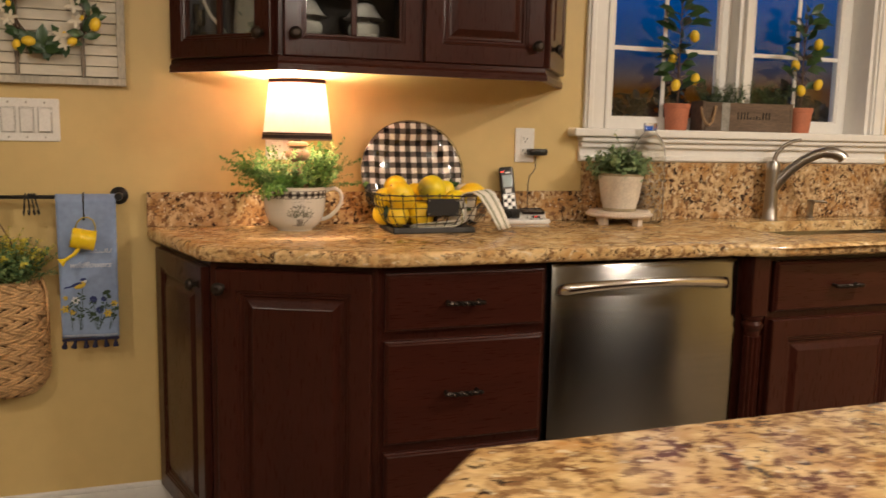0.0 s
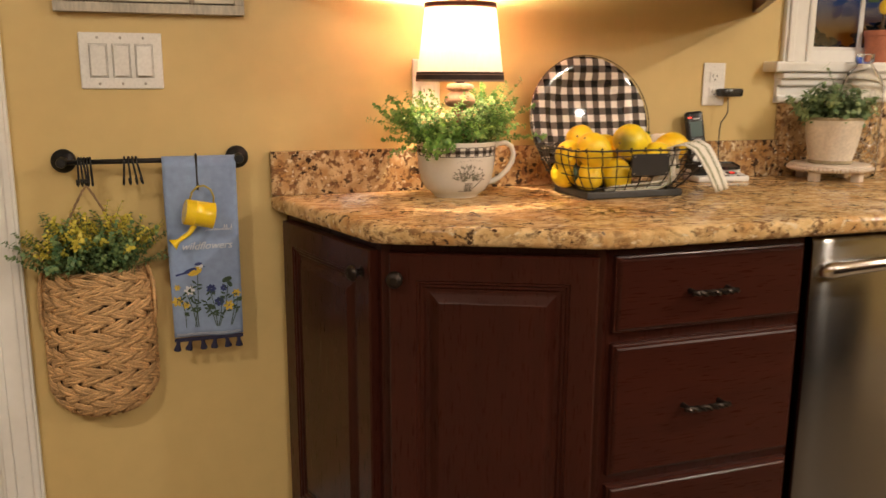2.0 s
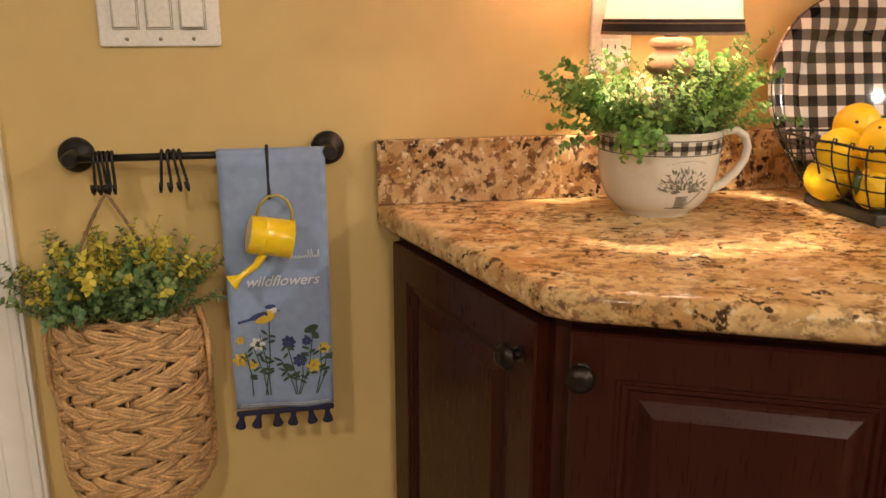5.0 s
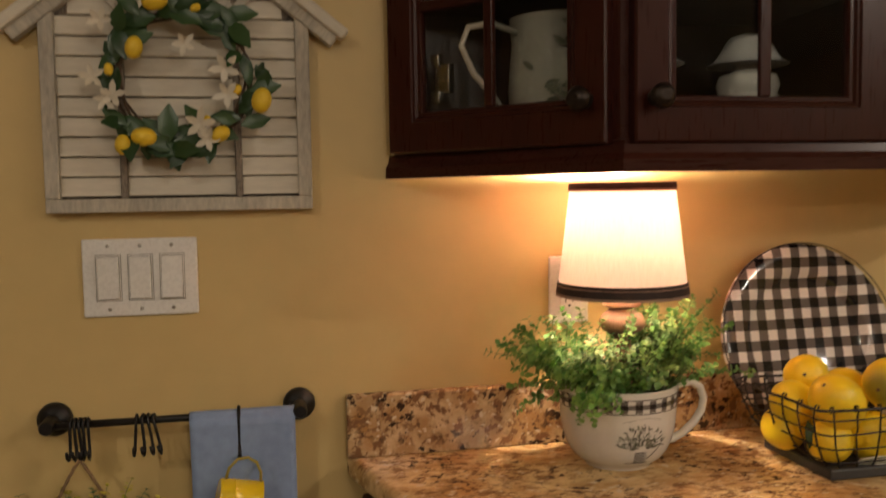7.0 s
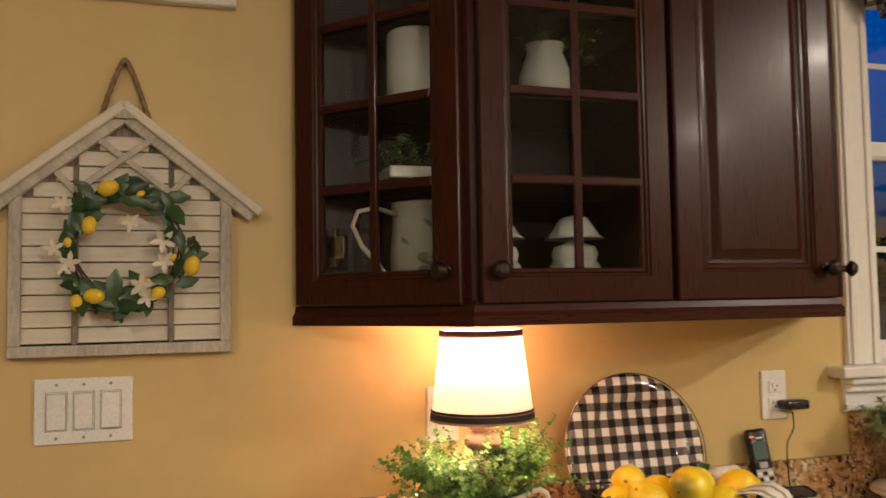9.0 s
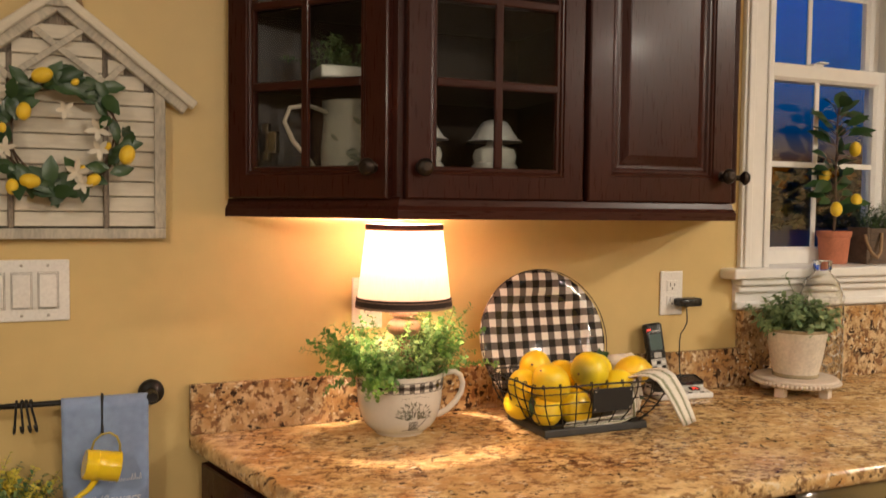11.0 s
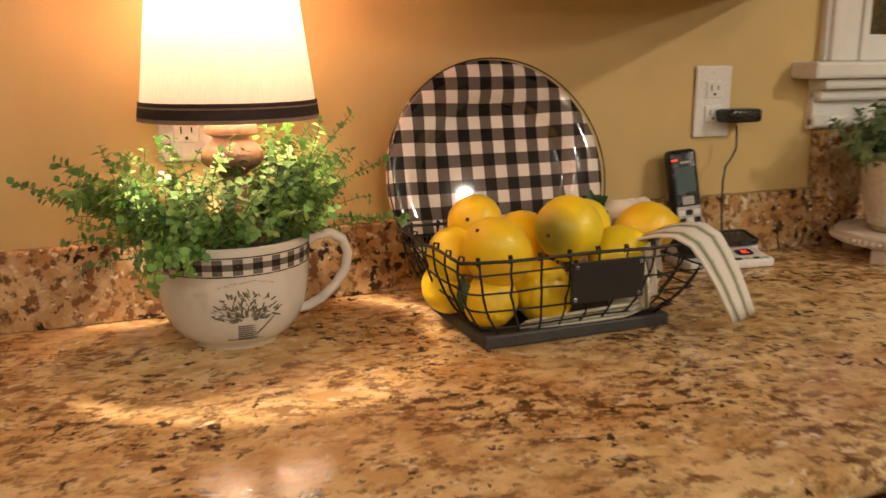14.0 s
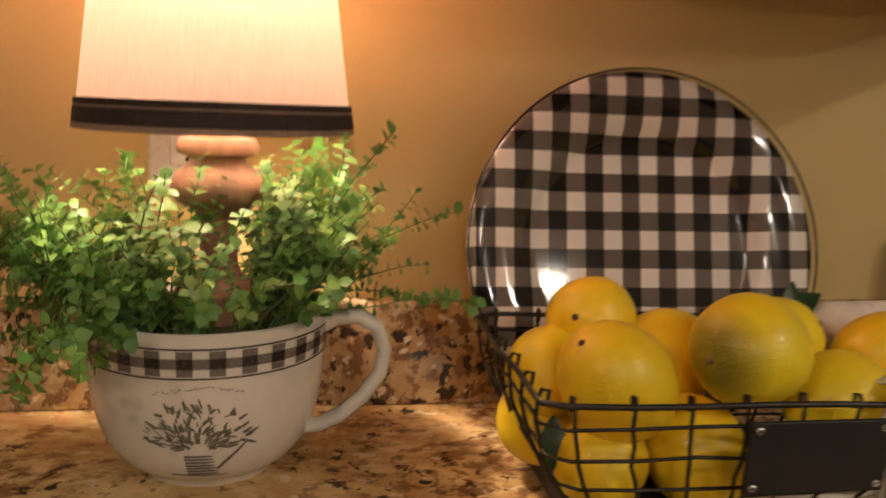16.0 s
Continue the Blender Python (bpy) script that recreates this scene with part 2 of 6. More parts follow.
def tube(points, r, seg=8, closed=False, taper=None):
    """A round bar along points."""
    bm = bmesh.new()
    pts = [Vector(p) for p in points]
    k = len(pts)
    rings = []
    side = None
    for i, p in enumerate(pts):
        a = pts[(i - 1) % k] if closed or i else p
        b = pts[(i + 1) % k] if closed or i < k - 1 else p
        d = (b - a).normalized()
        if side is None:
            side = d.orthogonal().normalized()
        side = (side - d * side.dot(d))
        side = side.normalized() if side.length > 1e-6 else d.orthogonal().normalized()
        up = d.cross(side)
        rad = r if taper is None else r * (1 + (taper - 1) * i / (k - 1))
        rings.append([bm.verts.new(p + rad * (math.cos(2 * math.pi * s / seg) * side + math.sin(2 * math.pi * s / seg) * up)) for s in range(seg)])
    for i in range(k if closed else k - 1):
        a, b = rings[i], rings[(i + 1) % k]
        for s in range(seg):
            bm.faces.new((a[s], a[(s + 1) % seg], b[(s + 1) % seg], b[s]))
    if not closed:
        bm.faces.new(rings[0][::-1])
        bm.faces.new(rings[-1])
    return bm


def rings(w, h, steps, cap=True):
    """A rectangular moulding on 0..w by 0..h: each step is (inset, y), lofted in order."""
    bm = bmesh.new()
    rows = []
    for d, y in steps:
        rows.append([bm.verts.new(p) for p in ((d, y, d), (w - d, y, d), (w - d, y, h - d), (d, y, h - d))])
    for a, b in zip(rows, rows[1:]):
        for i in range(4):
            bm.faces.new((a[i], a[(i + 1) % 4], b[(i + 1) % 4], b[i]))
    if cap:
        bm.faces.new(rows[-1])
    return bm


def obj(name, bm, material, parent=None, label="", smooth=False, m=None, at=None):
    """One mesh object; smooth: the angle in degrees under which edges are shaded round."""
    bmesh.ops.recalc_face_normals(bm, faces=bm.faces)
    me = bpy.data.meshes.new(name)
    bm.to_mesh(me)
    bm.free()
    me.materials.append(material)
    if smooth:
        me.polygons.foreach_set("use_smooth", [True] * len(me.polygons))
        if smooth is not True:
            me.set_sharp_from_angle(angle=radians(smooth))
    ob = new(name, me)
    if parent:
        ob.parent = parent
    if m is not None:
        ob.matrix_basis = m
    if label:
        ob["label"] = label
    return ob


def thing(name, label, category, m=None, group=""):
    ob = new(name)
    ob.empty_display_size = 0.05
    if m is not None:
        ob.matrix_basis = m
    return tagged(ob, label, category, group)


def structure(name, bm, material, label="", category="", smooth=False):
    return tagged(obj(name, bm, material, smooth=smooth), label, category, kind="structure")


# the shell ----------------------------------------------------------------------
X0, X1, Y0 = -4.5, 4.6, -9.0
WX0, WX1, WZ0, WZ1 = 1.510, 2.675, 1.205, 2.32
DX0, DX1 = -1.48, -0.62
structure("floor", box(X0, Y0, -0.06, X1, 0.16, 0), FLOOR, "beige tiled kitchen floor", "floor")
structure("ceiling", box(X0, Y0, CEIL, X1, 0.16, CEIL + 0.1), CEILING, "plain white painted ceiling", "ceiling")
structure("wall_north", boxes((X0, 0, 0, DX0, 0.16, CEIL), (DX0, 0, 2.05, DX1, 0.16, CEIL), (DX1, 0, 0, WX0, 0.16, CEIL), (WX0, 0, 0, WX1, 0.16, WZ0), (WX0, 0, WZ1, WX1, 0.16, CEIL), (WX1, 0, 0, X1, 0.16, CEIL)), WALL, "golden yellow painted kitchen wall", "wall")
structure("wall_south", box(X0, Y0 - 0.12, 0, X1, Y0, CEIL), WALL, "golden yellow painted wall", "wall")
structure("wall_west", box(X0 - 0.12, Y0, 0, X0, 0.16, CEIL), WALL, "golden yellow painted wall", "wall")
structure("wall_east", box(X1, Y0, 0, X1 + 0.12, 0.16, CEIL), WALL, "golden yellow painted wall", "wall")


def casing(x0, x1, z0, z1):
    """A stepped casing board on the wall, upright or level."""
    bm = box(x0, -0.016, z0, x1, 0, z1, 0.003)
    if x1 - x0 < z1 - z0:
        merge(bm, box(x0 + 0.008, -0.024, z0, x0 + 0.03, -0.014, z1, 0.004))
        merge(bm, box(x1 - 0.022, -0.022, z0, x1 - 0.006, -0.014, z1, 0.004))
    else:
        merge(bm, box(x0, -0.024, z1 - 0.03, x1, -0.014, z1 - 0.008, 0.004))
    return bm


door = tagged(obj("door_1", box(DX0 + 0.02, 0.03, 0.01, DX1 - 0.02, 0.07, 2.03, 0.003), WHITE), "white painted interior door beside the hanging basket", "door", kind="structure")
obj("door_casing", casing(DX1, -0.535, 0, 2.12), WHITE, door)
obj("door_casing", casing(DX0 - 0.085, DX0, 0, 2.12), WHITE, door)
obj("door_casing", casing(DX0, DX1, 2.05, 2.12), WHITE, door)
obj("door_jamb", boxes((DX1 - 0.018, 0, 0, DX1, 0.16, 2.05), (DX0, 0, 0, DX0 + 0.018, 0.16, 2.05)), WHITE, door)
bb = box(-0.533, -0.014, 0, 0.055, 0, 0.118, 0.002)
merge(bb, box(-0.533, -0.011, 0.118, 0.055, 0, 0.133, 0.004))
structure("baseboard", bb, WHITE, "white painted baseboard along the wall", "baseboard")

# window -------------------------------------------------------------------------
win = thing("window_1", "white double-hung window pair with muntin bars", "window")
win["kind"] = "structure"
obj("window_casing", casing(1.418, WX0 + 0.004, 1.231, 2.42), WHITE, win)
obj("window_casing", casing(WX1 - 0.004, 2.745, 1.231, 2.42), WHITE, win)
obj("window_casing", casing(WX0 + 0.004, WX1 - 0.004, WZ1 - 0.004, 2.42), WHITE, win)
GY = 0.150
MX0, MX1 = 2.070, 2.165
obj("window_jamb", boxes((WX0, -0.002, WZ0, WX0 + 0.02, 0.19, WZ1), (WX1 - 0.02, -0.002, WZ0, WX1, 0.19, WZ1), (WX0 + 0.02, -0.002, WZ1 - 0.02, WX1 - 0.02, 0.19, WZ1)), WHITE, win)
obj("window_mullion", boxes((MX0 + 0.012, 0.055, 1.231, MX1 - 0.012, 0.19, WZ1 - 0.02), (MX0 + 0.030, 0.035, 1.231, MX1 - 0.030, 0.056, WZ1 - 0.02), bevel=0.003), WHITE, win)
sill = box(1.364, -0.058, 1.203, 2.80, 0.19, 1.231, 0.006)
obj("window_sill", sill, WHITE, win)
ap = box(1.405, -0.014, 1.118, 2.76, 0.0, 1.203, 0.002)
merge(ap, box(1.40, -0.045, 1.185, 2.765, 0, 1.203, 0.006))
merge(ap, box(1.405, -0.030, 1.165, 2.76, 0, 1.186, 0.006))
merge(ap, box(1.405, -0.020, 1.120, 2.76, 0, 1.14, 0.005))
obj("window_apron", ap, WHITE, win)
for sx0, sx1 in ((WX0 + 0.02, MX0 + 0.012), (MX1 - 0.012, WX1 - 0.02)):
    for z0, z1, y in ((1.231, 1.812, GY - 0.03), (1.768, WZ1 - 0.02, GY + 0.005)):
        s = 0.048
        fr = rings(sx1 - sx0, z1 - z0, [(0, 0.015), (0, -0.015), (0.004, -0.017), (s - 0.01, -0.017), (s, -0.008), (s, 0.010), (0, 0.015)], cap=False)
        sash = obj("sash", fr, WHITE, win, m=pose(sx0, y, z0))
        gx0, gx1, gz0, gz1 = s - 0.003, sx1 - sx0 - s + 0.003, s - 0.003, z1 - z0 - s + 0.003
        p = obj("pane", box(gx0, -0.002, gz0, gx1, 0.002, gz1), PANE, sash)
        p.visible_shadow = False
        cx, cz = (gx0 + gx1) / 2, (gz0 + gz1) / 2
        mb = boxes((cx - 0.008, -0.009, gz0, cx + 0.008, -0.002, gz1), (gx0, -0.0088, cz - 0.008, gx1, -0.0022, cz + 0.008), bevel=0.002)
        obj("muntin", mb, WHITE, sash)
    lk = boxes((-0.02, -0.02, 0, 0.02, 0.006, 0.008), (-0.006, -0.03, 0.008, 0.03, -0.012, 0.014), bevel=0.002)
    obj("sash_lock", lk, WHITE, win, m=pose((sx0 + sx1) / 2, GY - 0.02, 1.812))

# counter ------------------------------------------------------------------------
TOP = 0.914
CE = 0.037
SX0, SX1, SY0, SY1 = 1.86, 2.62, -0.52, -0.155
outline = [(0.0, -0.002), (0.004, -0.03), (0.122, -0.462), (0.150, -0.488), (0.505, -0.655), (0.555, -0.666), (1.56, -0.668), (1.66, -0.705), (SX0, -0.705)]
# the worktop is cut round the sink: a left, a right, a front and a back strip, with one bullnose along the front edge
left_part = outline + [(SX0, -0.002)]
top_bm = prism(left_part, TOP - CE, TOP)
merge(top_bm, prism([(SX0, -0.705), (SX1, -0.705), (SX1, SY0), (SX0, SY0)], TOP - CE, TOP))
merge(top_bm, prism([(SX0, SY1), (SX1, SY1), (SX1, -0.002), (SX0, -0.002)], TOP - CE, TOP))
merge(top_bm, prism([(SX1, -0.705), (3.2, -0.705), (3.2, -0.002), (SX1, -0.002)], TOP - CE, TOP))
bmesh.ops.remove_doubles(top_bm, verts=top_bm.verts, dist=1e-5)
front = []
for e in top_bm.edges:
    a, b = e.verts[0].co, e.verts[1].co
    if abs(a.z - b.z) < 1e-6 and max(a.y, b.y) < -0.001 and (max(a.y, b.y) < -0.6 or max(a.x, b.x) < 0.7) and abs(a.y - b.y) + abs(a.x - b.x) > 1e-4:
        c = (a + b) / 2
        if not (abs(c.x - SX0) < 1e-4 and c.y > -0.7) and not (abs(c.x - SX1) < 1e-4 and c.y > -0.7):
            front.append(e)
bmesh.ops.bevel(top_bm, geom=front, offset=0.013, segments=4, profile=0.5, affect="EDGES")
worktop = tagged(obj("countertop", top_bm, GRANITE, smooth=35), "polished golden granite countertop with clipped corners", "countertop")

sp = tagged(obj("backsplash", box(0.0, -0.022, TOP, 1.420, -0.001, 1.016, 0.003), GRANITE_CUT), "low speckled granite backsplash strip on the counter", "backsplash")
sp2 = tagged(obj("backsplash", box(1.420, -0.028, TOP, 3.2, -0.001, 1.117, 0.003), GRANITE_CUT), "taller speckled granite backsplash under the window", "backsplash")

# base cabinets --------------------------------------------------------------------


def knob(parent, x, y, z, mm=None, name="knob"):
    k = lathe([(0.0, 0.032), (0.008, 0.032), (0.0135, 0.029), (0.0165, 0.024), (0.0165, 0.021), (0.012, 0.017), (0.0065, 0.012), (0.0065, 0.004), (0.0115, 0.002), (0.0115, 0.0)][::-1], 20)
    merge(k, lathe([(0.0, 0.0), (0.004, 0.002), (0.009, 0.001), (0.0105, 0.0)][::-1], 20), pose(0, 0, 0.0325))
    return obj(name, k, BRONZE, parent, "dark bronze knob", smooth=40, m=pose(x, y, z, 90, 0, 0))


RAISED = [(0.0, 0.0), (0.0, -0.017), (0.003, -0.020), (0.052, -0.020), (0.054, -0.017), (0.058, -0.0175), (0.061, -0.0135), (0.066, -0.0135), (0.070, -0.009), (0.076, -0.0085), (0.080, -0.0095), (0.094, -0.0185), (0.097, -0.0200)]
SLAB = [(0.0, 0.0), (0.0, -0.012), (0.004, -0.0135), (0.006, -0.0175), (0.010, -0.020)]
GLAZED = [(0.0, 0.0), (0.0, -0.017), (0.003, -0.020), (0.046, -0.020), (0.048, -0.017), (0.052, -0.0175), (0.055, -0.0135), (0.060, -0.0135), (0.062, -0.010), (0.062, 0.0), (0.0, 0.0)]


def panel_door(parent, w, h, m, knob_x=None, knob_z=None, name="door"):
    d = obj(name, rings(w, h, RAISED), CHERRY, parent, m=m)
    if knob_x is not None:
        knob(d, knob_x, -0.019, knob_z)
    return d


def pull(parent, x, z, y=-0.02):
    """A twisted bronze pull on two feet."""
    bm = bmesh.new()
    for s in (-1, 1):
        merge(bm, lathe([(0.006, 0), (0.0045, 0.010), (0.006, 0.022)], 10, True), pose(x + s * 0.042, y, z, 90))
    n = 40
    for ph in (0, math.pi):
        pts = []
        for i in range(n + 1):
            u = i / n * 2 - 1
            a = u * 11 + ph
            r = 0.0032 * (1 - 0.55 * u ** 6)
            pts.append((x + u * 0.052, y - 0.024 - 0.004 * (1 - u * u) + r * math.cos(a), z + r * math.sin(a)))
        merge(bm, tube(pts, 0.0042, 6))
    return obj("handle", bm, BRONZE, parent, "twisted dark bronze pull", smooth=50)


def face(a, b, z):
    """The pose of a cabinet front that runs from a to b on the plan."""
    return pose(a[0], a[1], z, 0, 0, math.degrees(math.atan2(b[1] - a[1], b[0] - a[0])))


KICK = 0.105
CB = TOP - CE - 0.001
P0, P1, P2 = (0.036, -0.004), (0.152, -0.434), (0.540, -0.612)
unit = thing("base_cabinet", "dark cherry corner base cabinet with two angled raised-panel doors", "cabinet")
obj("body", prism([P0, P1, P2, (0.548, -0.612), (0.548, -0.004)], KICK, CB), CHERRY, unit)
obj("toe_kick", prism([(0.09, -0.004), (0.20, -0.385), (0.548, -0.545), (0.548, -0.004)], 0.0, KICK), CHERRY_X, unit)
for a, b, kx in ((P0, P1, None), (P1, P2, 0.014)):
    w = math.dist(a, b)
    d = panel_door(unit, w - 0.030, 0.73, face(a, b, KICK + 0.022) @ pose(0.018, -0.001, 0), (w - 0.06) if kx is None else kx, 0.683)

unit = thing("drawer_cabinet", "dark cherry base cabinet with three drawers", "cabinet")
obj("body", box(0.5485, -0.612, KICK, 1.000, -0.004, CB), CHERRY, unit)
obj("toe_kick", box(0.5485, -0.55, 0, 1.000, -0.004, KICK), CHERRY_X, unit)
for z0, z1 in ((0.708, 0.857), (0.413, 0.684), (0.128, 0.392)):
    d = obj("drawer_front", rings(0.433, z1 - z0, SLAB), CHERRY_X, unit, m=pose(0.556, -0.613, z0))
    pull(d, 0.203, (z1 - z0) * 0.49)

dw = thing("dishwasher", "stainless steel dishwasher with a bowed bar handle", "dishwasher")
obj("tub", box(1.006, -0.60, 0.10, 1.606, -0.01, 0.872), BLACK_PLASTIC, dw)
# a door skin that bows slightly outwards
n = 24
bm = bmesh.new()
cols = []
for i in range(n + 1):
    u = i / n
    bow = 0.012 * (1 - (2 * u - 1) ** 2) ** 0.5 if 0 < u < 1 else 0
    cols.append([bm.verts.new((1.010 + 0.592 * u, y, z)) for y, z in ((-0.602, 0.118), (-0.630 - bow, 0.118), (-0.632 - bow, 0.56), (-0.628 - bow, 0.855), (-0.622 - bow, 0.866), (-0.602, 0.868))])
for a, b in zip(cols, cols[1:]):
    for j in range(5):
        bm.faces.new((a[j], a[j + 1], b[j + 1], b[j]))
bm.faces.new(cols[0])
bm.faces.new(cols[-1][::-1])
obj("door", bm, STEEL, dw, "brushed stainless steel door", smooth=50)
bm = bmesh.new()
HX0, HX1 = 1.022, 1.560
pts = []
rad = []
for k in range(37):
    u = k / 36
    arch = math.sin(math.pi * u) ** 0.6
    pts.append((HX0 + (HX1 - HX0) * u, -0.640 - 0.050 * arch, 0.797 + 0.022 * arch))
    rad.append(0.0185 - 0.0065 * arch if 0.02 < u < 0.98 else 0.010)
loops = []
for (hx, hy, hz), hr in zip(pts, rad):
    loops.append([bm.verts.new((hx, hy + hr * 0.8 * math.cos(q * math.pi / 8), hz + hr * math.sin(q * math.pi / 8))) for q in range(16)])
for a, b in zip(loops, loops[1:]):
    for q in range(16):
        bm.faces.new((a[q], a[(q + 1) % 16], b[(q + 1) % 16], b[q]))
bm.faces.new(loops[0][::-1])
bm.faces.new(loops[-1])
obj("handle", bm, STEEL_POLISHED, dw, "curved polished steel handle", smooth=50)
obj("kick_plate", box(1.006, -0.55, 0.0, 1.606, -0.53, 0.115), BLACK_PLASTIC, dw)

unit = thing("sink_cabinet", "dark cherry sink cabinet with a turned corner post", "cabinet")
obj("body", boxes((1.610, -0.612, KICK, 1.70, -0.004, CB), (1.70, -0.640, KICK, 2.80, -0.62, CB), (1.70, -0.62, KICK, 1.72, -0.004, CB), (2.78, -0.62, KICK, 2.80, -0.004, CB), (1.72, -0.62, KICK, 2.78, -0.004, KICK + 0.02)), CHERRY, unit)
obj("toe_kick", box(1.610, -0.56, 0, 2.80, -0.54, KICK), CHERRY_X, unit)
post = lathe([(0.026, 0.105), (0.026, 0.18), (0.020, 0.19), (0.026, 0.20), (0.022, 0.22), (0.0235, 0.60), (0.022, 0.655), (0.029, 0.665), (0.030, 0.675), (0.024, 0.685), (0.029, 0.692), (0.029, 0.70)], 16)
obj("post", post, CHERRY, unit, "turned and reeded corner post", smooth=35, m=pose(1.655, -0.640, 0))
obj("post_block", box(1.627, -0.668, 0.70, 1.683, -0.612, CB, 0.003), CHERRY, unit)
for i in range(7):
    a = math.pi * (1.0 + i / 6)
    obj("reed", tube([(1.655 + 0.0235 * math.cos(a), -0.640 + 0.0235 * math.sin(a), 0.23), (1.655 + 0.0235 * math.cos(a), -0.640 + 0.0235 * math.sin(a), 0.64)], 0.004, 6), CHERRY, unit)
for i in range(2):
    d = obj("drawer_front", rings(0.50, 0.150, SLAB), CHERRY_X, unit, m=pose(1.712 + i * 0.525, -0.641, 0.707))
    pull(d, 0.25, 0.075)
    panel_door(unit, 0.50, 0.555, pose(1.712 + i * 0.525, -0.641, 0.13), 0.47 if i == 0 else 0.03, 0.50)
obj("base_cabinet", box(2.803, -0.625, 0, 3.19, -0.004, CB), CHERRY)
tagged(bpy.data.objects["base_cabinet.001"], "plain dark cherry base cabinet beside the sink", "cabinet")

# island
isl = thing("island", "kitchen island with a golden granite top", "island")
io = [(0.299, -1.886), (0.06, -2.160), (0.06, -2.80), (2.4, -2.80), (2.4, -1.868)]
obj("top", prism(io, TOP - CE, TOP, 0.012), GRANITE, isl, "speckled golden granite top", smooth=35)
obj("body", box(0.34, -2.5, 0.0, 2.36, -1.95, CB, 0.003), CHERRY, isl)

# upper cabinet ---------------------------------------------------------------------
UB, UT = 1.412, 2.32
Q0, Q1, Q2, Q3 = (0.080, -0.003), (0.343, -0.302), (1.115, -0.302), (1.320, -0.003)
up = thing("wall_cabinet", "dark cherry wall cabinet with glass doors and angled ends", "cabinet")
plan = [Q0, Q1, Q2, Q3]
obj("bottom_panel", prism(plan, UB - 0.008, UB + 0.012), CHERRY_X, up)
obj("top_panel", prism(plan, UT, UT + 0.018), CHERRY_X, up)
obj("back_panel", box(0.085, -0.012, UB + 0.012, 1.315, -0.004, UT), INSIDE, up)
obj("divider", box(0.742, -0.300, UB + 0.012, 0.760, -0.012, UT), INSIDE, up)
inner = [(0.115, -0.014), (0.350, -0.278), (0.740, -0.278), (0.740, -0.014)]
for z in (1.625, 1.783, 1.941, 2.099):
    obj("shelf", prism(inner, z - 0.009, z + 0.009), INSIDE, up)


def face_frame(a, b, s=0.022):
    """A thin frame behind a door, from a to b on the plan."""
    w = math.dist(a, b)
    return obj("face_frame", rings(w, UT - UB - 0.012, [(0, 0.018), (0, 0.0), (s, 0.0), (s, 0.018), (0, 0.018)], cap=False), CHERRY, up, m=face(a, b, UB + 0.012))


for a, b in ((Q0, Q1), (Q1, (0.742, -0.302)), ((0.742, -0.302), Q2), (Q2, Q3)):
    face_frame(a, b)


def glass_door(a, b, lo, hi, kx):
    w, h = hi - lo, 0.918
    d = obj("door", rings(w, h, GLAZED, cap=False), CHERRY, up, m=face(a, b, 1.399) @ pose(lo, -0.001, 0))
    i = 0.060
    p = obj("pane", box(i, -0.0065, i, w - i, -0.0035, h - i), CAB_GLASS, d)
    p.visible_shadow = False
    mz = [(i + (h - 2 * i) * k / 5) for k in range(1, 5)]
    mb = box(w / 2 - 0.0085, -0.0165, i, w / 2 + 0.0085, -0.0068, h - i, 0.003)
    obj("muntin", mb, CHERRY, d)
    for z in mz:
        obj("muntin", box(i, -0.0155, z - 0.0085, w - i, -0.0070, z + 0.0085, 0.003), CHERRY_X, d)
    knob(d, kx, -0.019, 0.058)
    return d


wl_ = math.dist(Q0, Q1)
dl = glass_door(Q0, Q1, 0.016, wl_ - 0.010, wl_ - 0.056)
glass_door(Q1, Q2, 0.012, 0.390, 0.028)
panel_door(up, 0.366, 0.918, face(Q1, Q2, 1.399) @ pose(0.402, -0.001, 0), 0.338, 0.058)
wr_ = math.dist(Q2, Q3)
panel_door(up, wr_ - 0.03, 0.918, face(Q2, Q3, 1.399) @ pose(0.012, -0.001, 0), 0.03, 0.058)
h_ = boxes((0.066, -0.006, 0.13, 0.082, 0.006, 0.15), (0.066, -0.006, 0.075, 0.082, 0.006, 0.095), (0.07, -0.002, 0.09, 0.098, 0.012, 0.135), bevel=0.002)
obj("hinge", h_, STEEL_POLISHED, dl, "small steel hinge seen through the glass", m=pose(0, 0.012, 0))
# light rail under the doors
RO = [(0.073, -0.003), (0.337, -0.326), (1.121, -0.326), (1.336, -0.003)]
RI = [(0.088, -0.003), (0.348, -0.306), (1.112, -0.306), (1.312, -0.003)]
bm = bmesh.new()
lv = []
for (ox, oy), (ix, iy) in zip(RO, RI):
    ux, uy = (ox - ix), (oy - iy)
    lv.append([bm.verts.new(p) for p in ((ix, iy, 1.361), (ix + ux, iy + uy, 1.361), (ix + ux, iy + uy, 1.378), (ix + ux * 0.7, iy + uy * 0.7, 1.386), (ix + ux * 0.55, iy + uy * 0.55, 1.398), (ix, iy, 1.398))])
for a, b in zip(lv, lv[1:]):
    for j in range(6):
        bm.faces.new((a[j], a[(j + 1) % 6], b[(j + 1) % 6], b[j]))
bm.faces.new(lv[0])
bm.faces.new(lv[-1][::-1])
merge(bm, prism(RI, 1.398, UB - 0.0085))
obj("light_rail", bm, CHERRY_X, up)
cr = []
bm = bmesh.new()
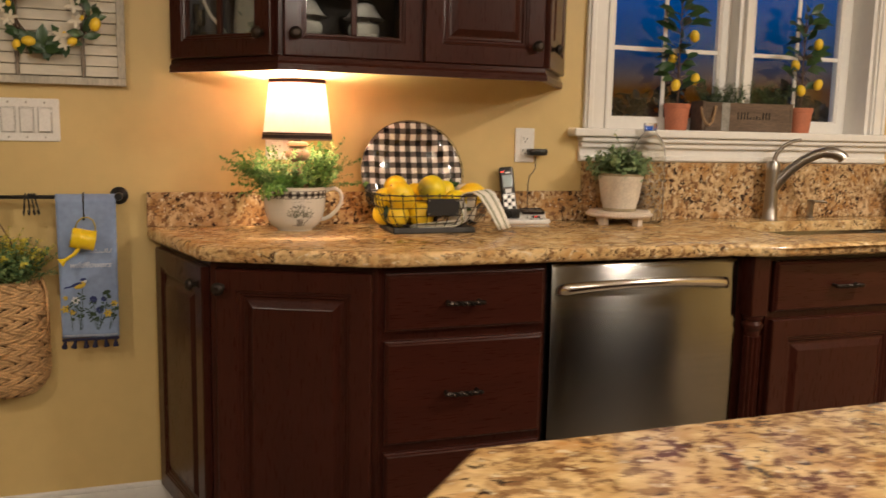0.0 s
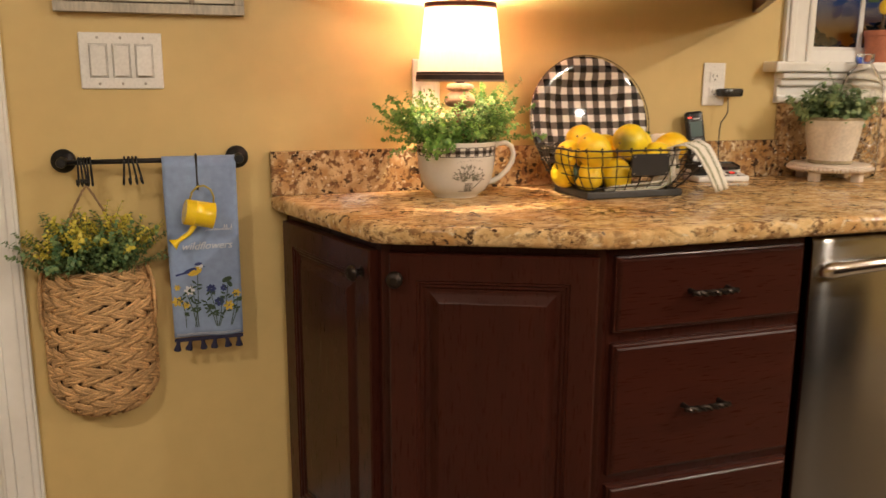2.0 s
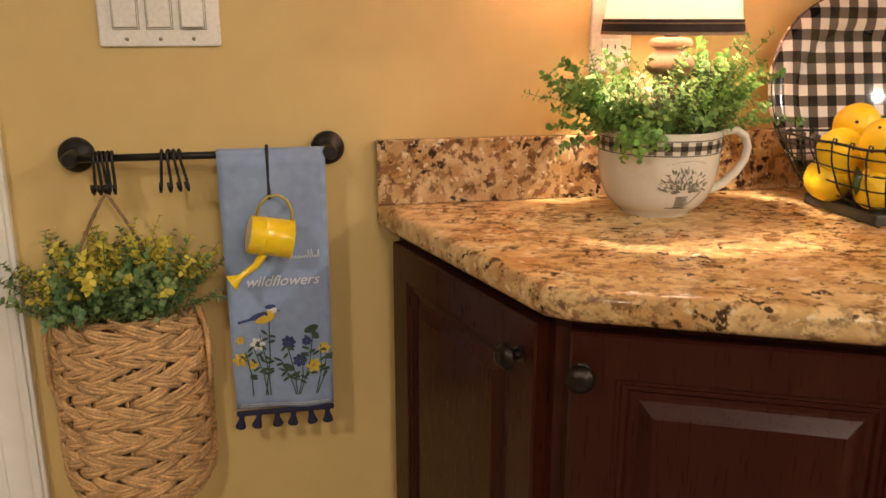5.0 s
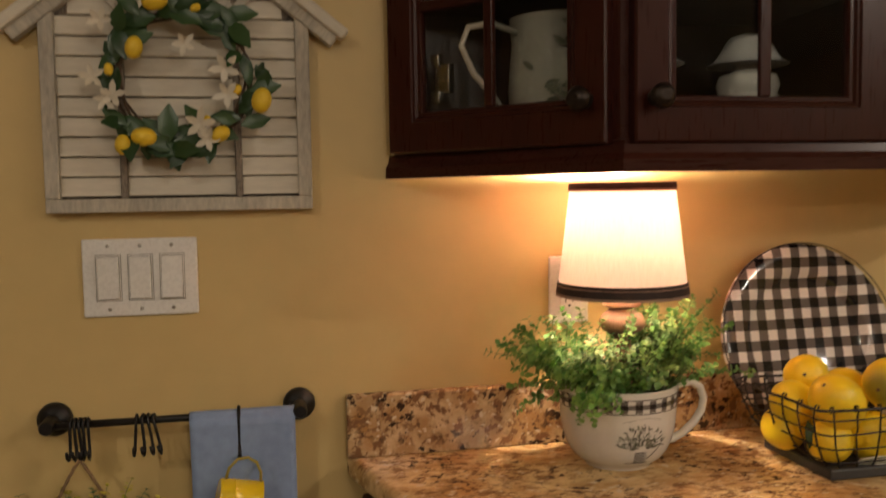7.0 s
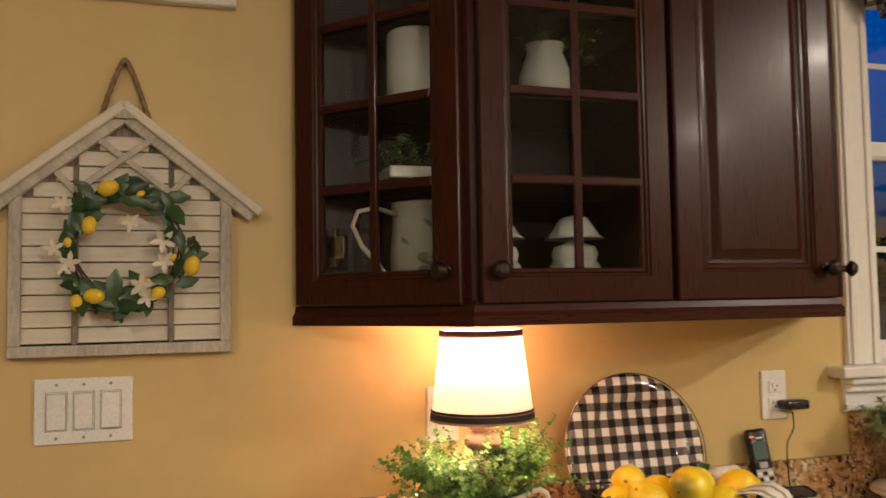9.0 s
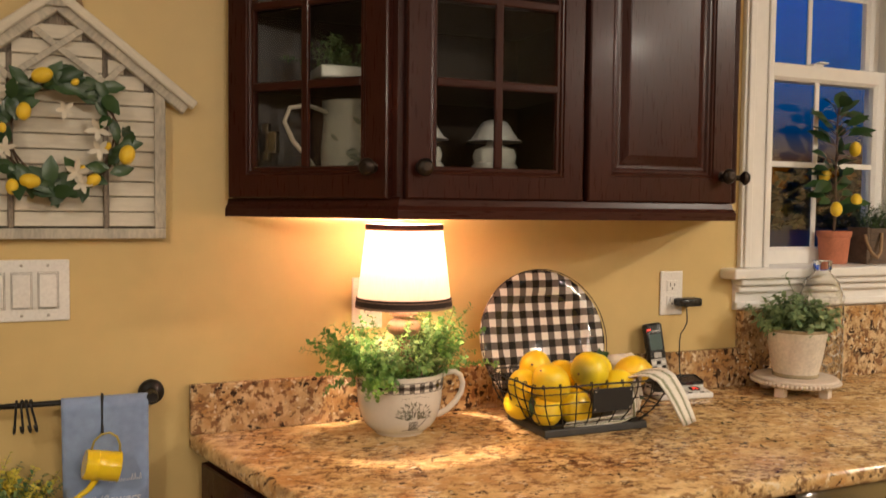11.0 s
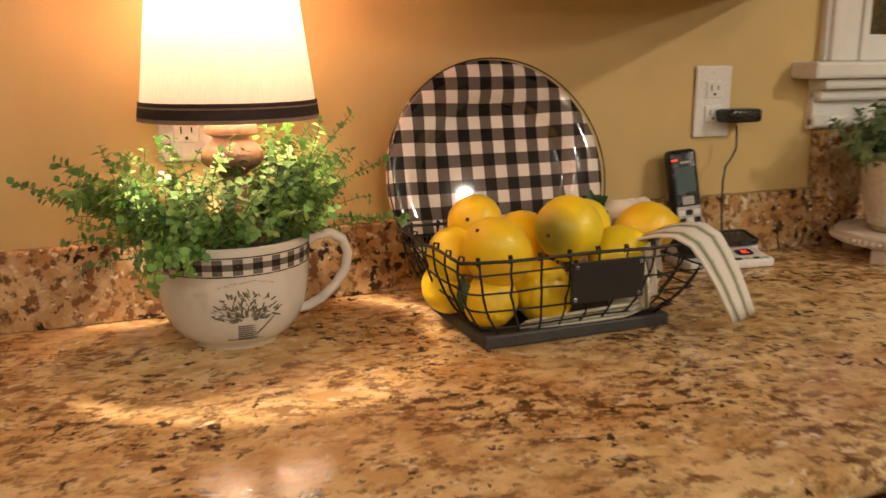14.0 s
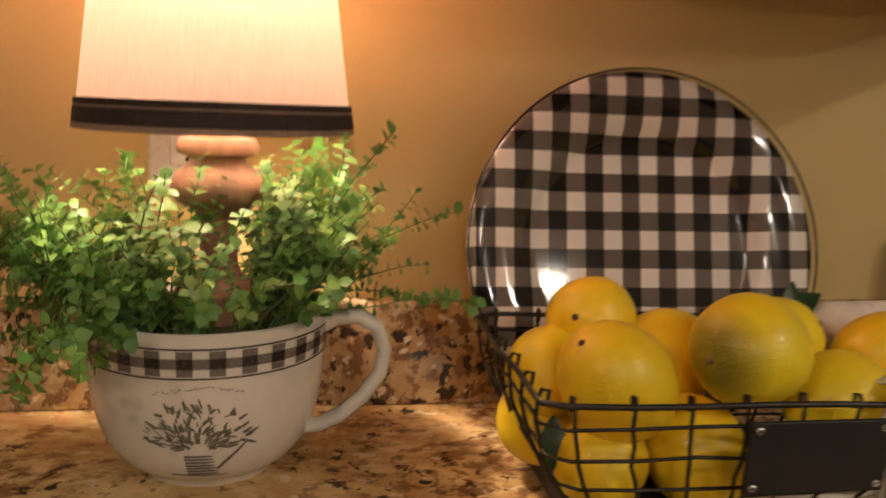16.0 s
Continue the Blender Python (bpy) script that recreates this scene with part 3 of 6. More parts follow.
for k, (zz, dd) in enumerate(((UT + 0.018, 0.0), (UT + 0.03, 0.012), (UT + 0.06, 0.02), (UT + 0.10, 0.06), (UT + 0.12, 0.065))):
    cr.append([bm.verts.new((x + (dd * (-1 if i < 2 else 1) * 0.8), y - (dd if i in (1, 2) else 0), zz)) for i, (x, y) in enumerate(plan)])
for a, b in zip(cr, cr[1:]):
    for j in range(3):
        bm.faces.new((a[j], a[j + 1], b[j + 1], b[j]))
bm.faces.new(cr[-1])
obj("crown", bm, CHERRY_X, up)

# ceiling cans
can_glow = mat("can_glow", (0.9, 0.85, 0.75), 0.5, emit=WARM, power=12.0)
for cx, cy, _w in CANS:
    cn = thing("recessed_light", "round recessed ceiling light with a white trim ring", "ceiling light", pose(cx, cy, CEIL), "recessed ceiling lights")
    obj("trim_ring", lathe([(0.100, -0.0005), (0.130, -0.0005), (0.130, -0.004), (0.122, -0.010), (0.102, -0.011), (0.100, -0.0005)], 32), WHITE, cn, smooth=40)
    obj("lens", lathe([(0, -0.004), (0.100, -0.004)], 32), can_glow, cn)
for cx, cy, _w in GLOBES:
    cn = thing("ceiling_globe", "round white glass ceiling light", "ceiling light", pose(cx, cy, CEIL), "globe ceiling lights")
    obj("canopy", lathe([(0, -0.0005), (0.07, -0.0005), (0.07, -0.012), (0.04, -0.024), (0, -0.026)], 32), NICKEL, cn, smooth=40)
    obj("globe", lathe([(0.035, -0.024), (0.060, -0.045), (0.075, -0.085), (0.065, -0.125), (0.035, -0.150), (0, -0.158)], 32), can_glow, cn, smooth=60)

# more materials -------------------------------------------------------------------


def leaf_mat(name, a, b, rough=0.45, through_light=0.25):
    """Leaves: colour varies from leaf to leaf; some light passes through."""
    m = bpy.data.materials.new(name)
    m.use_nodes = True
    n, l = m.node_tree.nodes, m.node_tree.links
    p = n["Principled BSDF"]
    g = n.new("ShaderNodeNewGeometry")
    mx = n.new("ShaderNodeMix")
    mx.data_type = "RGBA"
    mx.inputs["A"].default_value, mx.inputs["B"].default_value = (*a, 1), (*b, 1)
    l.new(g.outputs["Random Per Island"], mx.inputs["Factor"])
    l.new(mx.outputs["Result"], p.inputs["Base Color"])
    p.inputs["Roughness"].default_value = rough
    tr, ms = n.new("ShaderNodeBsdfTranslucent"), n.new("ShaderNodeMixShader")
    l.new(mx.outputs["Result"], tr.inputs["Color"])
    ms.inputs["Fac"].default_value = through_light
    l.new(p.outputs[0], ms.inputs[1])
    l.new(tr.outputs[0], ms.inputs[2])
    l.new(ms.outputs[0], n["Material Output"].inputs["Surface"])
    return m


def shade_mat():
    """Pale pleated linen that lets the bulb's light through."""
    m = bpy.data.materials.new("lampshade_linen")
    m.use_nodes = True
    n, l = m.node_tree.nodes, m.node_tree.links
    n.remove(n["Principled BSDF"])
    tc, w, mp = n.new("ShaderNodeTexCoord"), n.new("ShaderNodeTexNoise"), n.new("ShaderNodeMapping")
    mp.inputs["Scale"].default_value = (1, 1, 0.05)
    l.new(tc.outputs["Object"], mp.inputs["Vector"])
    l.new(mp.outputs[0], w.inputs["Vector"])
    w.inputs["Scale"].default_value, w.inputs["Detail"].default_value = 420, 2
    mx = n.new("ShaderNodeMix")
    mx.data_type = "RGBA"
    mx.inputs["A"].default_value, mx.inputs["B"].default_value = (0.78, 0.67, 0.61, 1), (0.93, 0.84, 0.79, 1)
    l.new(w.outputs["Fac"], mx.inputs["Factor"])
    d, t, s = n.new("ShaderNodeBsdfDiffuse"), n.new("ShaderNodeBsdfTranslucent"), n.new("ShaderNodeMixShader")
    for x in (d, t):
        l.new(mx.outputs["Result"], x.inputs["Color"])
    s.inputs["Fac"].default_value = 0.50
    l.new(d.outputs[0], s.inputs[1])
    l.new(t.outputs[0], s.inputs[2])
    l.new(s.outputs[0], n["Material Output"].inputs["Surface"])
    return m


def stripe_cloth(name):
    """Cream cotton with groups of sage stripes along one way of the cloth."""
    m = bpy.data.materials.new(name)
    m.use_nodes = True
    n, l = m.node_tree.nodes, m.node_tree.links
    b = n["Principled BSDF"]
    tc, sp = n.new("ShaderNodeUVMap"), n.new("ShaderNodeSeparateXYZ")
    l.new(tc.outputs[0], sp.inputs[0])
    r = n.new("ShaderNodeValToRGB")
    r.color_ramp.interpolation = "CONSTANT"
    e = r.color_ramp.elements
    cream, sage = (0.84, 0.80, 0.72, 1), (0.27, 0.28, 0.17, 1)
    e[0].position, e[0].color = 0.0, cream
    e[1].position, e[1].color = 0.12, sage
    for p, c in ((0.135, cream), (0.165, sage), (0.27, cream), (0.30, sage), (0.315, cream), (0.60, sage), (0.615, cream), (0.645, sage), (0.76, cream), (0.79, sage), (0.805, cream)):
        x = e.new(p)
        x.color = c
    l.new(sp.outputs["X"], r.inputs[0])
    l.new(r.outputs[0], b.inputs["Base Color"])
    b.inputs["Roughness"].default_value = 0.9
    nz, bp = n.new("ShaderNodeTexNoise"), n.new("ShaderNodeBump")
    nz.inputs["Scale"].default_value = 900
    bp.inputs["Strength"].default_value, bp.inputs["Distance"].default_value = 0.4, 0.001
    l.new(nz.outputs["Fac"], bp.inputs["Height"])
    l.new(bp.outputs[0], b.inputs["Normal"])
    return m


def lemon_mat(blush):
    m = mat("lemon_peel", (0.95, 0.76, 0.030), 0.38, vary=0.06, scale=7, bump=0.30, bscale=330, second=(0.92, 0.68, 0.020), coat=0.15)
    n, l = m.node_tree.nodes, m.node_tree.links
    b = n["Principled BSDF"]
    src = b.inputs["Base Color"].links[0].from_socket
    oi, rp, mx = n.new("ShaderNodeObjectInfo"), n.new("ShaderNodeMapRange"), n.new("ShaderNodeMix")
    mx.data_type = "RGBA"
    mx.inputs["B"].default_value = (0.92, 0.42, 0.010, 1)
    rp.inputs["To Max"].default_value = 0.38
    l.new(oi.outputs["Random"], rp.inputs["Value"])
    l.new(rp.outputs[0], mx.inputs["Factor"])
    l.new(src, mx.inputs["A"])
    # a greenish blush round the stem end
    tc, sp, r2, m2 = n.new("ShaderNodeTexCoord"), n.new("ShaderNodeSeparateXYZ"), n.new("ShaderNodeMapRange"), n.new("ShaderNodeMix")
    m2.data_type = "RGBA"
    m2.inputs["B"].default_value = (0.16, 0.15, 0.02, 1)
    l.new(tc.outputs["Object"], sp.inputs[0])
    r2.inputs["From Min"].default_value, r2.inputs["From Max"].default_value, r2.inputs["To Max"].default_value = -0.020, -0.040, blush
    l.new(sp.outputs["Z"], r2.inputs["Value"])
    l.new(r2.outputs[0], m2.inputs["Factor"])
    l.new(mx.outputs["Result"], m2.inputs["A"])
    l.new(m2.outputs["Result"], b.inputs["Base Color"])
    return m


CERAMIC = mat("cream_ceramic", (0.72, 0.69, 0.63), 0.14, vary=0.03, scale=12, coat=0.5, rvary=0.03)
PRINT_DARK = mat("dark_print", (0.03, 0.024, 0.022), 0.25, vary=0.2, scale=60)
PRINT_MID = mat("grey_print", (0.17, 0.15, 0.135), 0.25, vary=0.2, scale=60)
PRINT_SAGE = mat("sage_print", (0.16, 0.17, 0.11), 0.3, vary=0.4, scale=90)
LINEN = shade_mat()
BRAID = mat("dark_brown_braid", (0.035, 0.022, 0.018), 0.8, vary=0.3, scale=120, bump=0.5, bscale=600)
BRAID_LIGHT = mat("tan_braid", (0.30, 0.21, 0.15), 0.8, vary=0.2, scale=120, bump=0.5, bscale=600)
WOOD_TAN = mat("turned_tan_wood", (0.36, 0.19, 0.11), 0.5, vary=0.25, scale=14, bump=0.2, bscale=90, stretch=(1, 1, 0.3))
GREEN = leaf_mat("fresh_leaf", (0.085, 0.22, 0.045), (0.24, 0.40, 0.10))
GREEN_STEM = mat("green_stem", (0.12, 0.17, 0.05), 0.6, vary=0.2, scale=30)
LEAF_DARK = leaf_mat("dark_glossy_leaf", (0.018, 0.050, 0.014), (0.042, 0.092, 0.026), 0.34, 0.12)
LEAF_SAGE = leaf_mat("sage_leaf", (0.13, 0.22, 0.10), (0.36, 0.46, 0.22))
LEAF_BOX = leaf_mat("boxwood_leaf", (0.035, 0.075, 0.03), (0.09, 0.14, 0.055))
LEAF_BLUE = leaf_mat("blue_green_leaf", (0.085, 0.19, 0.085), (0.27, 0.37, 0.14))
BLOOM_YELLOW = leaf_mat("yellow_blossom", (0.50, 0.46, 0.05), (0.80, 0.68, 0.12), 0.6)
BLOOM_WHITE = leaf_mat("cream_blossom", (0.70, 0.62, 0.48), (0.84, 0.78, 0.66), 0.6)
TWIG = mat("brown_twig", (0.10, 0.06, 0.035), 0.8, vary=0.3, scale=40, bump=0.4, bscale=200)
LEMON = lemon_mat(0.0)
LEMON_BLUSH = lemon_mat(0.92)
LEMON_SMALL = mat("small_lemon", (0.84, 0.56, 0.03), 0.4, vary=0.10, scale=40, bump=0.3, bscale=500)
PLATE_GINGHAM = gingham_mat("gingham_glaze", 0.0171, rough=0.07)
WIRE = mat("dark_grey_wire", (0.045, 0.040, 0.038), 0.45, metal=0.6, vary=0.25, scale=60, bump=0.2, bscale=300)
TRAY = mat("dark_grey_tray", (0.05, 0.048, 0.046), 0.55, vary=0.2, scale=20, bump=0.2, bscale=150)
SLATE = mat("chalkboard", (0.012, 0.011, 0.011), 0.6, vary=0.2, scale=30)
CLOTH = stripe_cloth("striped_cotton")
CLOTH_CREAM = mat("cream_cotton", (0.82, 0.77, 0.68), 0.9, vary=0.06, scale=20, bump=0.4, bscale=500)
SILVER = mat("silver_plastic", (0.50, 0.49, 0.47), 0.3, metal=0.4, vary=0.04, scale=30)
SCREEN = mat("phone_screen", (0.10, 0.15, 0.15), 0.12, vary=0.05, scale=20)
RED_LED = mat("red_digits", (0.5, 0.02, 0.01), 0.4, emit=(1.0, 0.04, 0.02), power=2.5)
GAP_SHADE = mat("painted_gap_shade", (0.30, 0.28, 0.25), 0.6)
DARK_SLOT = mat("dark_slot", (0.03, 0.025, 0.02), 0.6)
CLAY_WHITE = mat("whitewashed_clay", (0.66, 0.58, 0.47), 0.85, vary=0.14, scale=14, bump=0.8, bscale=55)
CLAY_RIM = mat("worn_clay_rim", (0.36, 0.29, 0.18), 0.9, vary=0.25, scale=50, bump=0.6, bscale=90)
TERRACOTTA = mat("terracotta", (0.50, 0.17, 0.09), 0.75, vary=0.12, scale=14, bump=0.2, bscale=120)
WHITEWASH = mat("whitewashed_wood", (0.66, 0.56, 0.46), 0.7, vary=0.12, scale=9, bump=0.3, bscale=90, stretch=(0.4, 3, 3))
PLAQUE = mat("distressed_grey_white_wood", (0.52, 0.47, 0.38), 0.75, vary=0.16, scale=10, bump=0.4, bscale=120, stretch=(2, 2, 0.6), second=(0.33, 0.30, 0.25))
PLAQUE_SLAT = mat("cream_slat", (0.66, 0.60, 0.49), 0.7, vary=0.08, scale=8, bump=0.25, bscale=90, stretch=(0.5, 2, 2))
WORN = mat("worn_grey_bar", (0.22, 0.18, 0.14), 0.8, vary=0.5, scale=30, stretch=(2, 2, 0.4), bump=0.5, bscale=150)
ROPE = mat("jute_rope", (0.30, 0.19, 0.10), 0.9, vary=0.3, scale=60, bump=0.8, bscale=300)
WICKER = mat("woven_seagrass", (0.56, 0.34, 0.155), 0.75, vary=0.30, scale=30, bump=0.5, bscale=240)
wn_, wl_n = WICKER.node_tree.nodes, WICKER.node_tree.links
wi, wh_, wb = wn_.new("ShaderNodeNewGeometry"), wn_.new("ShaderNodeHueSaturation"), wn_["Principled BSDF"]
wv = wn_.new("ShaderNodeMapRange")
wv.inputs["To Min"].default_value, wv.inputs["To Max"].default_value = 0.62, 1.28
wl_n.new(wi.outputs["Random Per Island"], wv.inputs["Value"])
wl_n.new(wv.outputs[0], wh_.inputs["Value"])
wl_n.new(wb.inputs["Base Color"].links[0].from_socket, wh_.inputs["Color"])
wl_n.new(wh_.outputs[0], wb.inputs["Base Color"])
TOWEL_BLUE = mat("blue_cotton_towel", (0.27, 0.36, 0.54), 0.9, vary=0.10, scale=7, bump=0.35, bscale=700, second=(0.22, 0.29, 0.46))
NAVY = mat("navy_cotton", (0.020, 0.020, 0.055), 0.9, vary=0.2, scale=60, bump=0.5, bscale=500)
YELLOW_TIN = mat("yellow_enamel", (0.86, 0.60, 0.015), 0.22, vary=0.04, scale=10, coat=0.4)
CAN_HANDLE = mat("olive_wire", (0.42, 0.34, 0.07), 0.45, metal=0.3)
PRINT_YELLOW = mat("yellow_print", (0.66, 0.46, 0.06), 0.9, vary=0.2, scale=80)
PRINT_BLUE = mat("blue_print", (0.035, 0.05, 0.17), 0.9, vary=0.3, scale=80)
PRINT_GREEN = mat("green_print", (0.05, 0.085, 0.05), 0.9, vary=0.3, scale=80)
PRINT_WHITE = mat("white_print", (0.72, 0.74, 0.78), 0.9, vary=0.08, scale=80)
BOX_WOOD = mat("weathered_brown_wood", (0.13, 0.085, 0.055), 0.8, vary=0.35, scale=12, bump=0.4, bscale=120, stretch=(0.4, 3, 3))
TIN = mat("galvanised_tin", (0.30, 0.29, 0.27), 0.5, metal=0.7, vary=0.25, scale=18)
BOTTLE = glass_mat("bottle_glass", (0.97, 0.97, 0.95))
VALANCE = gingham_mat("gingham_cotton", 0.014, pale=(0.62, 0.58, 0.52), mid=(0.14, 0.125, 0.115), rough=0.9)

rnd = random.Random(7)


def blob(rx, ry, rz, seg=16, rows=10):
    return lathe([(0, -1)] + [(math.cos(a), math.sin(a)) for a in [math.pi * (i / rows - 0.5) for i in range(1, rows)]] + [(0, 1)], seg), Matrix.Diagonal((rx, ry, rz, 1))


def leaf_faces(bm, at, d, up, length, width, cup=0.25):
    """A small pointed oval leaf of six faces along d."""
    d = d.normalized()
    s = d.cross(up)
    s = s.normalized() if s.length > 1e-4 else d.orthogonal().normalized()
    u = s.cross(d)
    rows = []
    for f, w in ((0, 0.12), (0.3, 0.85), (0.65, 0.9), (1.0, 0.1)):
        c = at + d * (length * f) - u * (cup * length * f * f)
        rows.append((bm.verts.new(c - s * (width * 0.5 * w) + u * (0.12 * width * w)), bm.verts.new(c), bm.verts.new(c + s * (width * 0.5 * w) + u * (0.12 * width * w))))
    for a, b in zip(rows, rows[1:]):
        bm.faces.new((a[0], a[1], b[1], b[0]))
        bm.faces.new((a[1], a[2], b[2], b[1]))


def sprigs(count, origin, aim, length, leaf, width, spacing, r, spread=0.5, droop=0.3, stem_r=0.0009, start=0.25, wobble=0.25, jitter=0.5):
    """Leaves and stems of a bunch of thin sprigs. origin and aim are functions of the random source."""
    lv, st = bmesh.new(), bmesh.new()
    for _ in range(count):
        o, d = Vector(origin(r)), Vector(aim(r)).normalized()
        ln = length * r.uniform(0.6, 1.15)
        k = 7
        pts, p, dd = [o.copy()], o.copy(), d.copy()
        for i in range(k):
            dd = (dd + Vector((r.gauss(0, 1), r.gauss(0, 1), r.gauss(0, 1))) * wobble * 0.35 - Vector((0, 0, droop * 0.3 * (i / k)))).normalized()
            p = p + dd * (ln / k)
            pts.append(p.copy())
        merge(st, tube(pts, stem_r, 4, taper=0.5))
        s = start * ln
        side = 0
        while s < ln:
            f = s / ln * k
            i = min(int(f), k - 1)
            at = pts[i].lerp(pts[i + 1], f - i)
            ax = (pts[i + 1] - pts[i]).normalized()
            for q in range(2):
                out = ax.orthogonal().normalized()
                out.rotate(Matrix.Rotation(side * 2.4 + q * math.pi + r.uniform(-0.5, 0.5), 3, ax))
                dirv = (out + ax * 0.5 + Vector((r.gauss(0, jitter), r.gauss(0, jitter), r.gauss(0, jitter))) * 0.6)
                up = (ax + Vector((0, 0, 0.6))).normalized()
                z = r.uniform(0.65, 1.2)
                leaf_faces(lv, at, dirv, up, leaf * z, width * z)
            side += 1
            s += spacing * r.uniform(0.7, 1.3)
    return lv, st


# mug planter with the lamp in it --------------------------------------------------------
MC = Vector((0.4120, -0.133, TOP))
mug = thing("mug_planter", "oversized cream ceramic mug with a gingham rim band", "mug", Matrix.Translation(MC) @ Matrix.Diagonal((1.02, 1.02, 1.07, 1.0)))
PROF = [(0.050, 0.000), (0.052, 0.004), (0.0600, 0.009), (0.0685, 0.016), (0.0755, 0.026), (0.0808, 0.038), (0.0848, 0.053), (0.0872, 0.070), (0.0885, 0.090), (0.0900, 0.112), (0.0903, 0.118)]


def mug_r(z):
    for (r0, z0), (r1, z1) in zip(PROF, PROF[1:]):
        if z <= z1:
            return r0 + (r1 - r0) * (z - z0) / (z1 - z0)
    return PROF[-1][0]


obj("bowl", lathe([(0, 0.003), (0.040, 0.003), (0.042, 0.0)] + PROF + [(0.0885, 0.1195), (0.0868, 0.118), (0.085, 0.10), (0.076, 0.06), (0.05, 0.024), (0, 0.016)], 56), CERAMIC, mug, smooth=50)
hp = [(0.083, 0.104), (0.098, 0.112), (0.115, 0.114), (0.129, 0.106), (0.135, 0.090), (0.132, 0.072), (0.120, 0.054), (0.102, 0.038), (0.086, 0.030), (0.066, 0.027)]
fine = []
for i in range(len(hp) - 1):
    for f in (0, 0.5):
        fine.append((hp[i][0] * (1 - f) + hp[i + 1][0] * f, 0, hp[i][1] * (1 - f) + hp[i + 1][1] * f))
fine.append((hp[-1][0], 0, hp[-1][1]))
hb = tube(fine, 0.0058, 10)
for v in hb.verts:
    v.co.y *= 1.35
obj("handle", hb, CERAMIC, mug, smooth=60, m=pose(0, 0, 0, 0, 0, -8))


def on_mug(a, z, lift=0.0006):
    r = mug_r(z) + lift
    return Vector((r * math.cos(a), r * math.sin(a), z))


dk, md = bmesh.new(), bmesh.new()
N = 52
for i in range(N):
    a0, a1 = 2 * math.pi * i / N, 2 * math.pi * (i + 1) / N
    for j, (z0, z1) in enumerate(((0.0915, 0.0965), (0.0965, 0.1035), (0.1035, 0.1085))):
        if j == 1:
            bmx = dk if i % 2 == 0 else md
        elif i % 2 == 0:
            bmx = md
        else:
            continue
        bmx.faces.new([bmx.verts.new(on_mug(a, z)) for a, z in ((a0, z0), (a1, z0), (a1, z1), (a0, z1))])
    for z0, z1 in ((0.0895, 0.0907), (0.1092, 0.1104)):
        dk.faces.new([dk.verts.new(on_mug(a, z)) for a, z in ((a0, z0), (a1, z0), (a1, z1), (a0, z1))])
obj("check_band", dk, PRINT_DARK, mug, "black checks of the rim band")
obj("check_band", md, PRINT_MID, mug, "grey checks of the rim band")
# the printed bouquet in a little watering can, and a line of script above it
pr, ps = bmesh.new(), bmesh.new()
A0 = math.radians(-88)


def stroke(bm, u0, z0, u1, z1, w):
    """A flat stroke on the mug's front: u in metres round the mug, z up."""
    u0, u1, z0, z1 = u0 * 1.3, u1 * 1.3, 0.018 + (z0 - 0.018) * 1.18, 0.018 + (z1 - 0.018) * 1.18
    du, dz = u1 - u0, z1 - z0
    ln = math.hypot(du, dz) or 1
    nu, nz = -dz / ln * w / 2, du / ln * w / 2
    k = 3
    prev = None
    for i in range(k + 1):
        f = i / k
        t = 1.0 if i < k else 0.4
        u, z = u0 + du * f, z0 + dz * f
        cur = [bm.verts.new(on_mug(A0 + (u + s * nu * t) / 0.078, z + s * nz * t)) for s in (1, -1)]
        if prev:
            bm.faces.new((prev[0], prev[1], cur[1], cur[0]))
        prev = cur


for i in range(7):
    stroke(pr, -0.008, 0.0185 + i * 0.0022, 0.010 - 0.0006 * i, 0.0185 + i * 0.0022, 0.0016)
stroke(pr, 0.009, 0.022, 0.024, 0.040, 0.0022)
stroke(pr, 0.020, 0.041, 0.029, 0.037, 0.002)
stroke(pr, -0.018, 0.0175, 0.016, 0.0165, 0.0013)
for i in range(150):
    a = rnd.uniform(0.03, 0.97) * math.pi
    rr = rnd.uniform(0.004, 0.025)
    u, z = rr * math.cos(a) * 1.05, 0.036 + rr * math.sin(a) * 1.1
    b = a + rnd.uniform(-0.8, 0.8)
    ln = rnd.uniform(0.003, 0.007)
    stroke(ps if rnd.random() < 0.55 else pr, u, z, u + ln * math.cos(b), z + ln * math.sin(b), rnd.uniform(0.0007, 0.0022))
u = -0.021
while u < 0.021:
    w = rnd.uniform(0.0012, 0.0028)
    zz = 0.0735 - 9 * u * u
    stroke(pr, u, zz + rnd.uniform(-0.0012, 0.0012), u + w, zz + rnd.uniform(-0.001, 0.0022), 0.0006)
    u += w + rnd.choice((0.0002, 0.0002, 0.0016))
obj("printed_motif", pr, PRINT_MID, mug, "grey printed bouquet in a watering can")
obj("printed_leaves", ps, PRINT_SAGE, mug, "sage grey printed stems and leaves")

lamp = thing("table_lamp", "small lit table lamp with a turned wood base and linen shade", "lamp", Matrix.Translation(MC + Vector((0.008, 0, 0.009))))
obj("base", lathe([(0, 0.020), (0.046, 0.020), (0.047, 0.10), (0.046, 0.108), (0.040, 0.124), (0.028, 0.136), (0.018, 0.142), (0.014, 0.150), (0.0145, 0.172), (0.0135, 0.186), (0.020, 0.193), (0.031, 0.199), (0.0355, 0.206), (0.0355, 0.213), (0.031, 0.221), (0.022, 0.228), (0.021, 0.232), (0.030, 0.236), (0.031, 0.241), (0.028, 0.246), (0.012, 0.249), (0, 0.249)], 32), WOOD_TAN, lamp, "turned tan wooden base", smooth=45)
obj("socket", lathe([(0.011, 0.249), (0.011, 0.290), (0.013, 0.292), (0.013, 0.310), (0, 0.312)], 16), BRONZE, lamp)
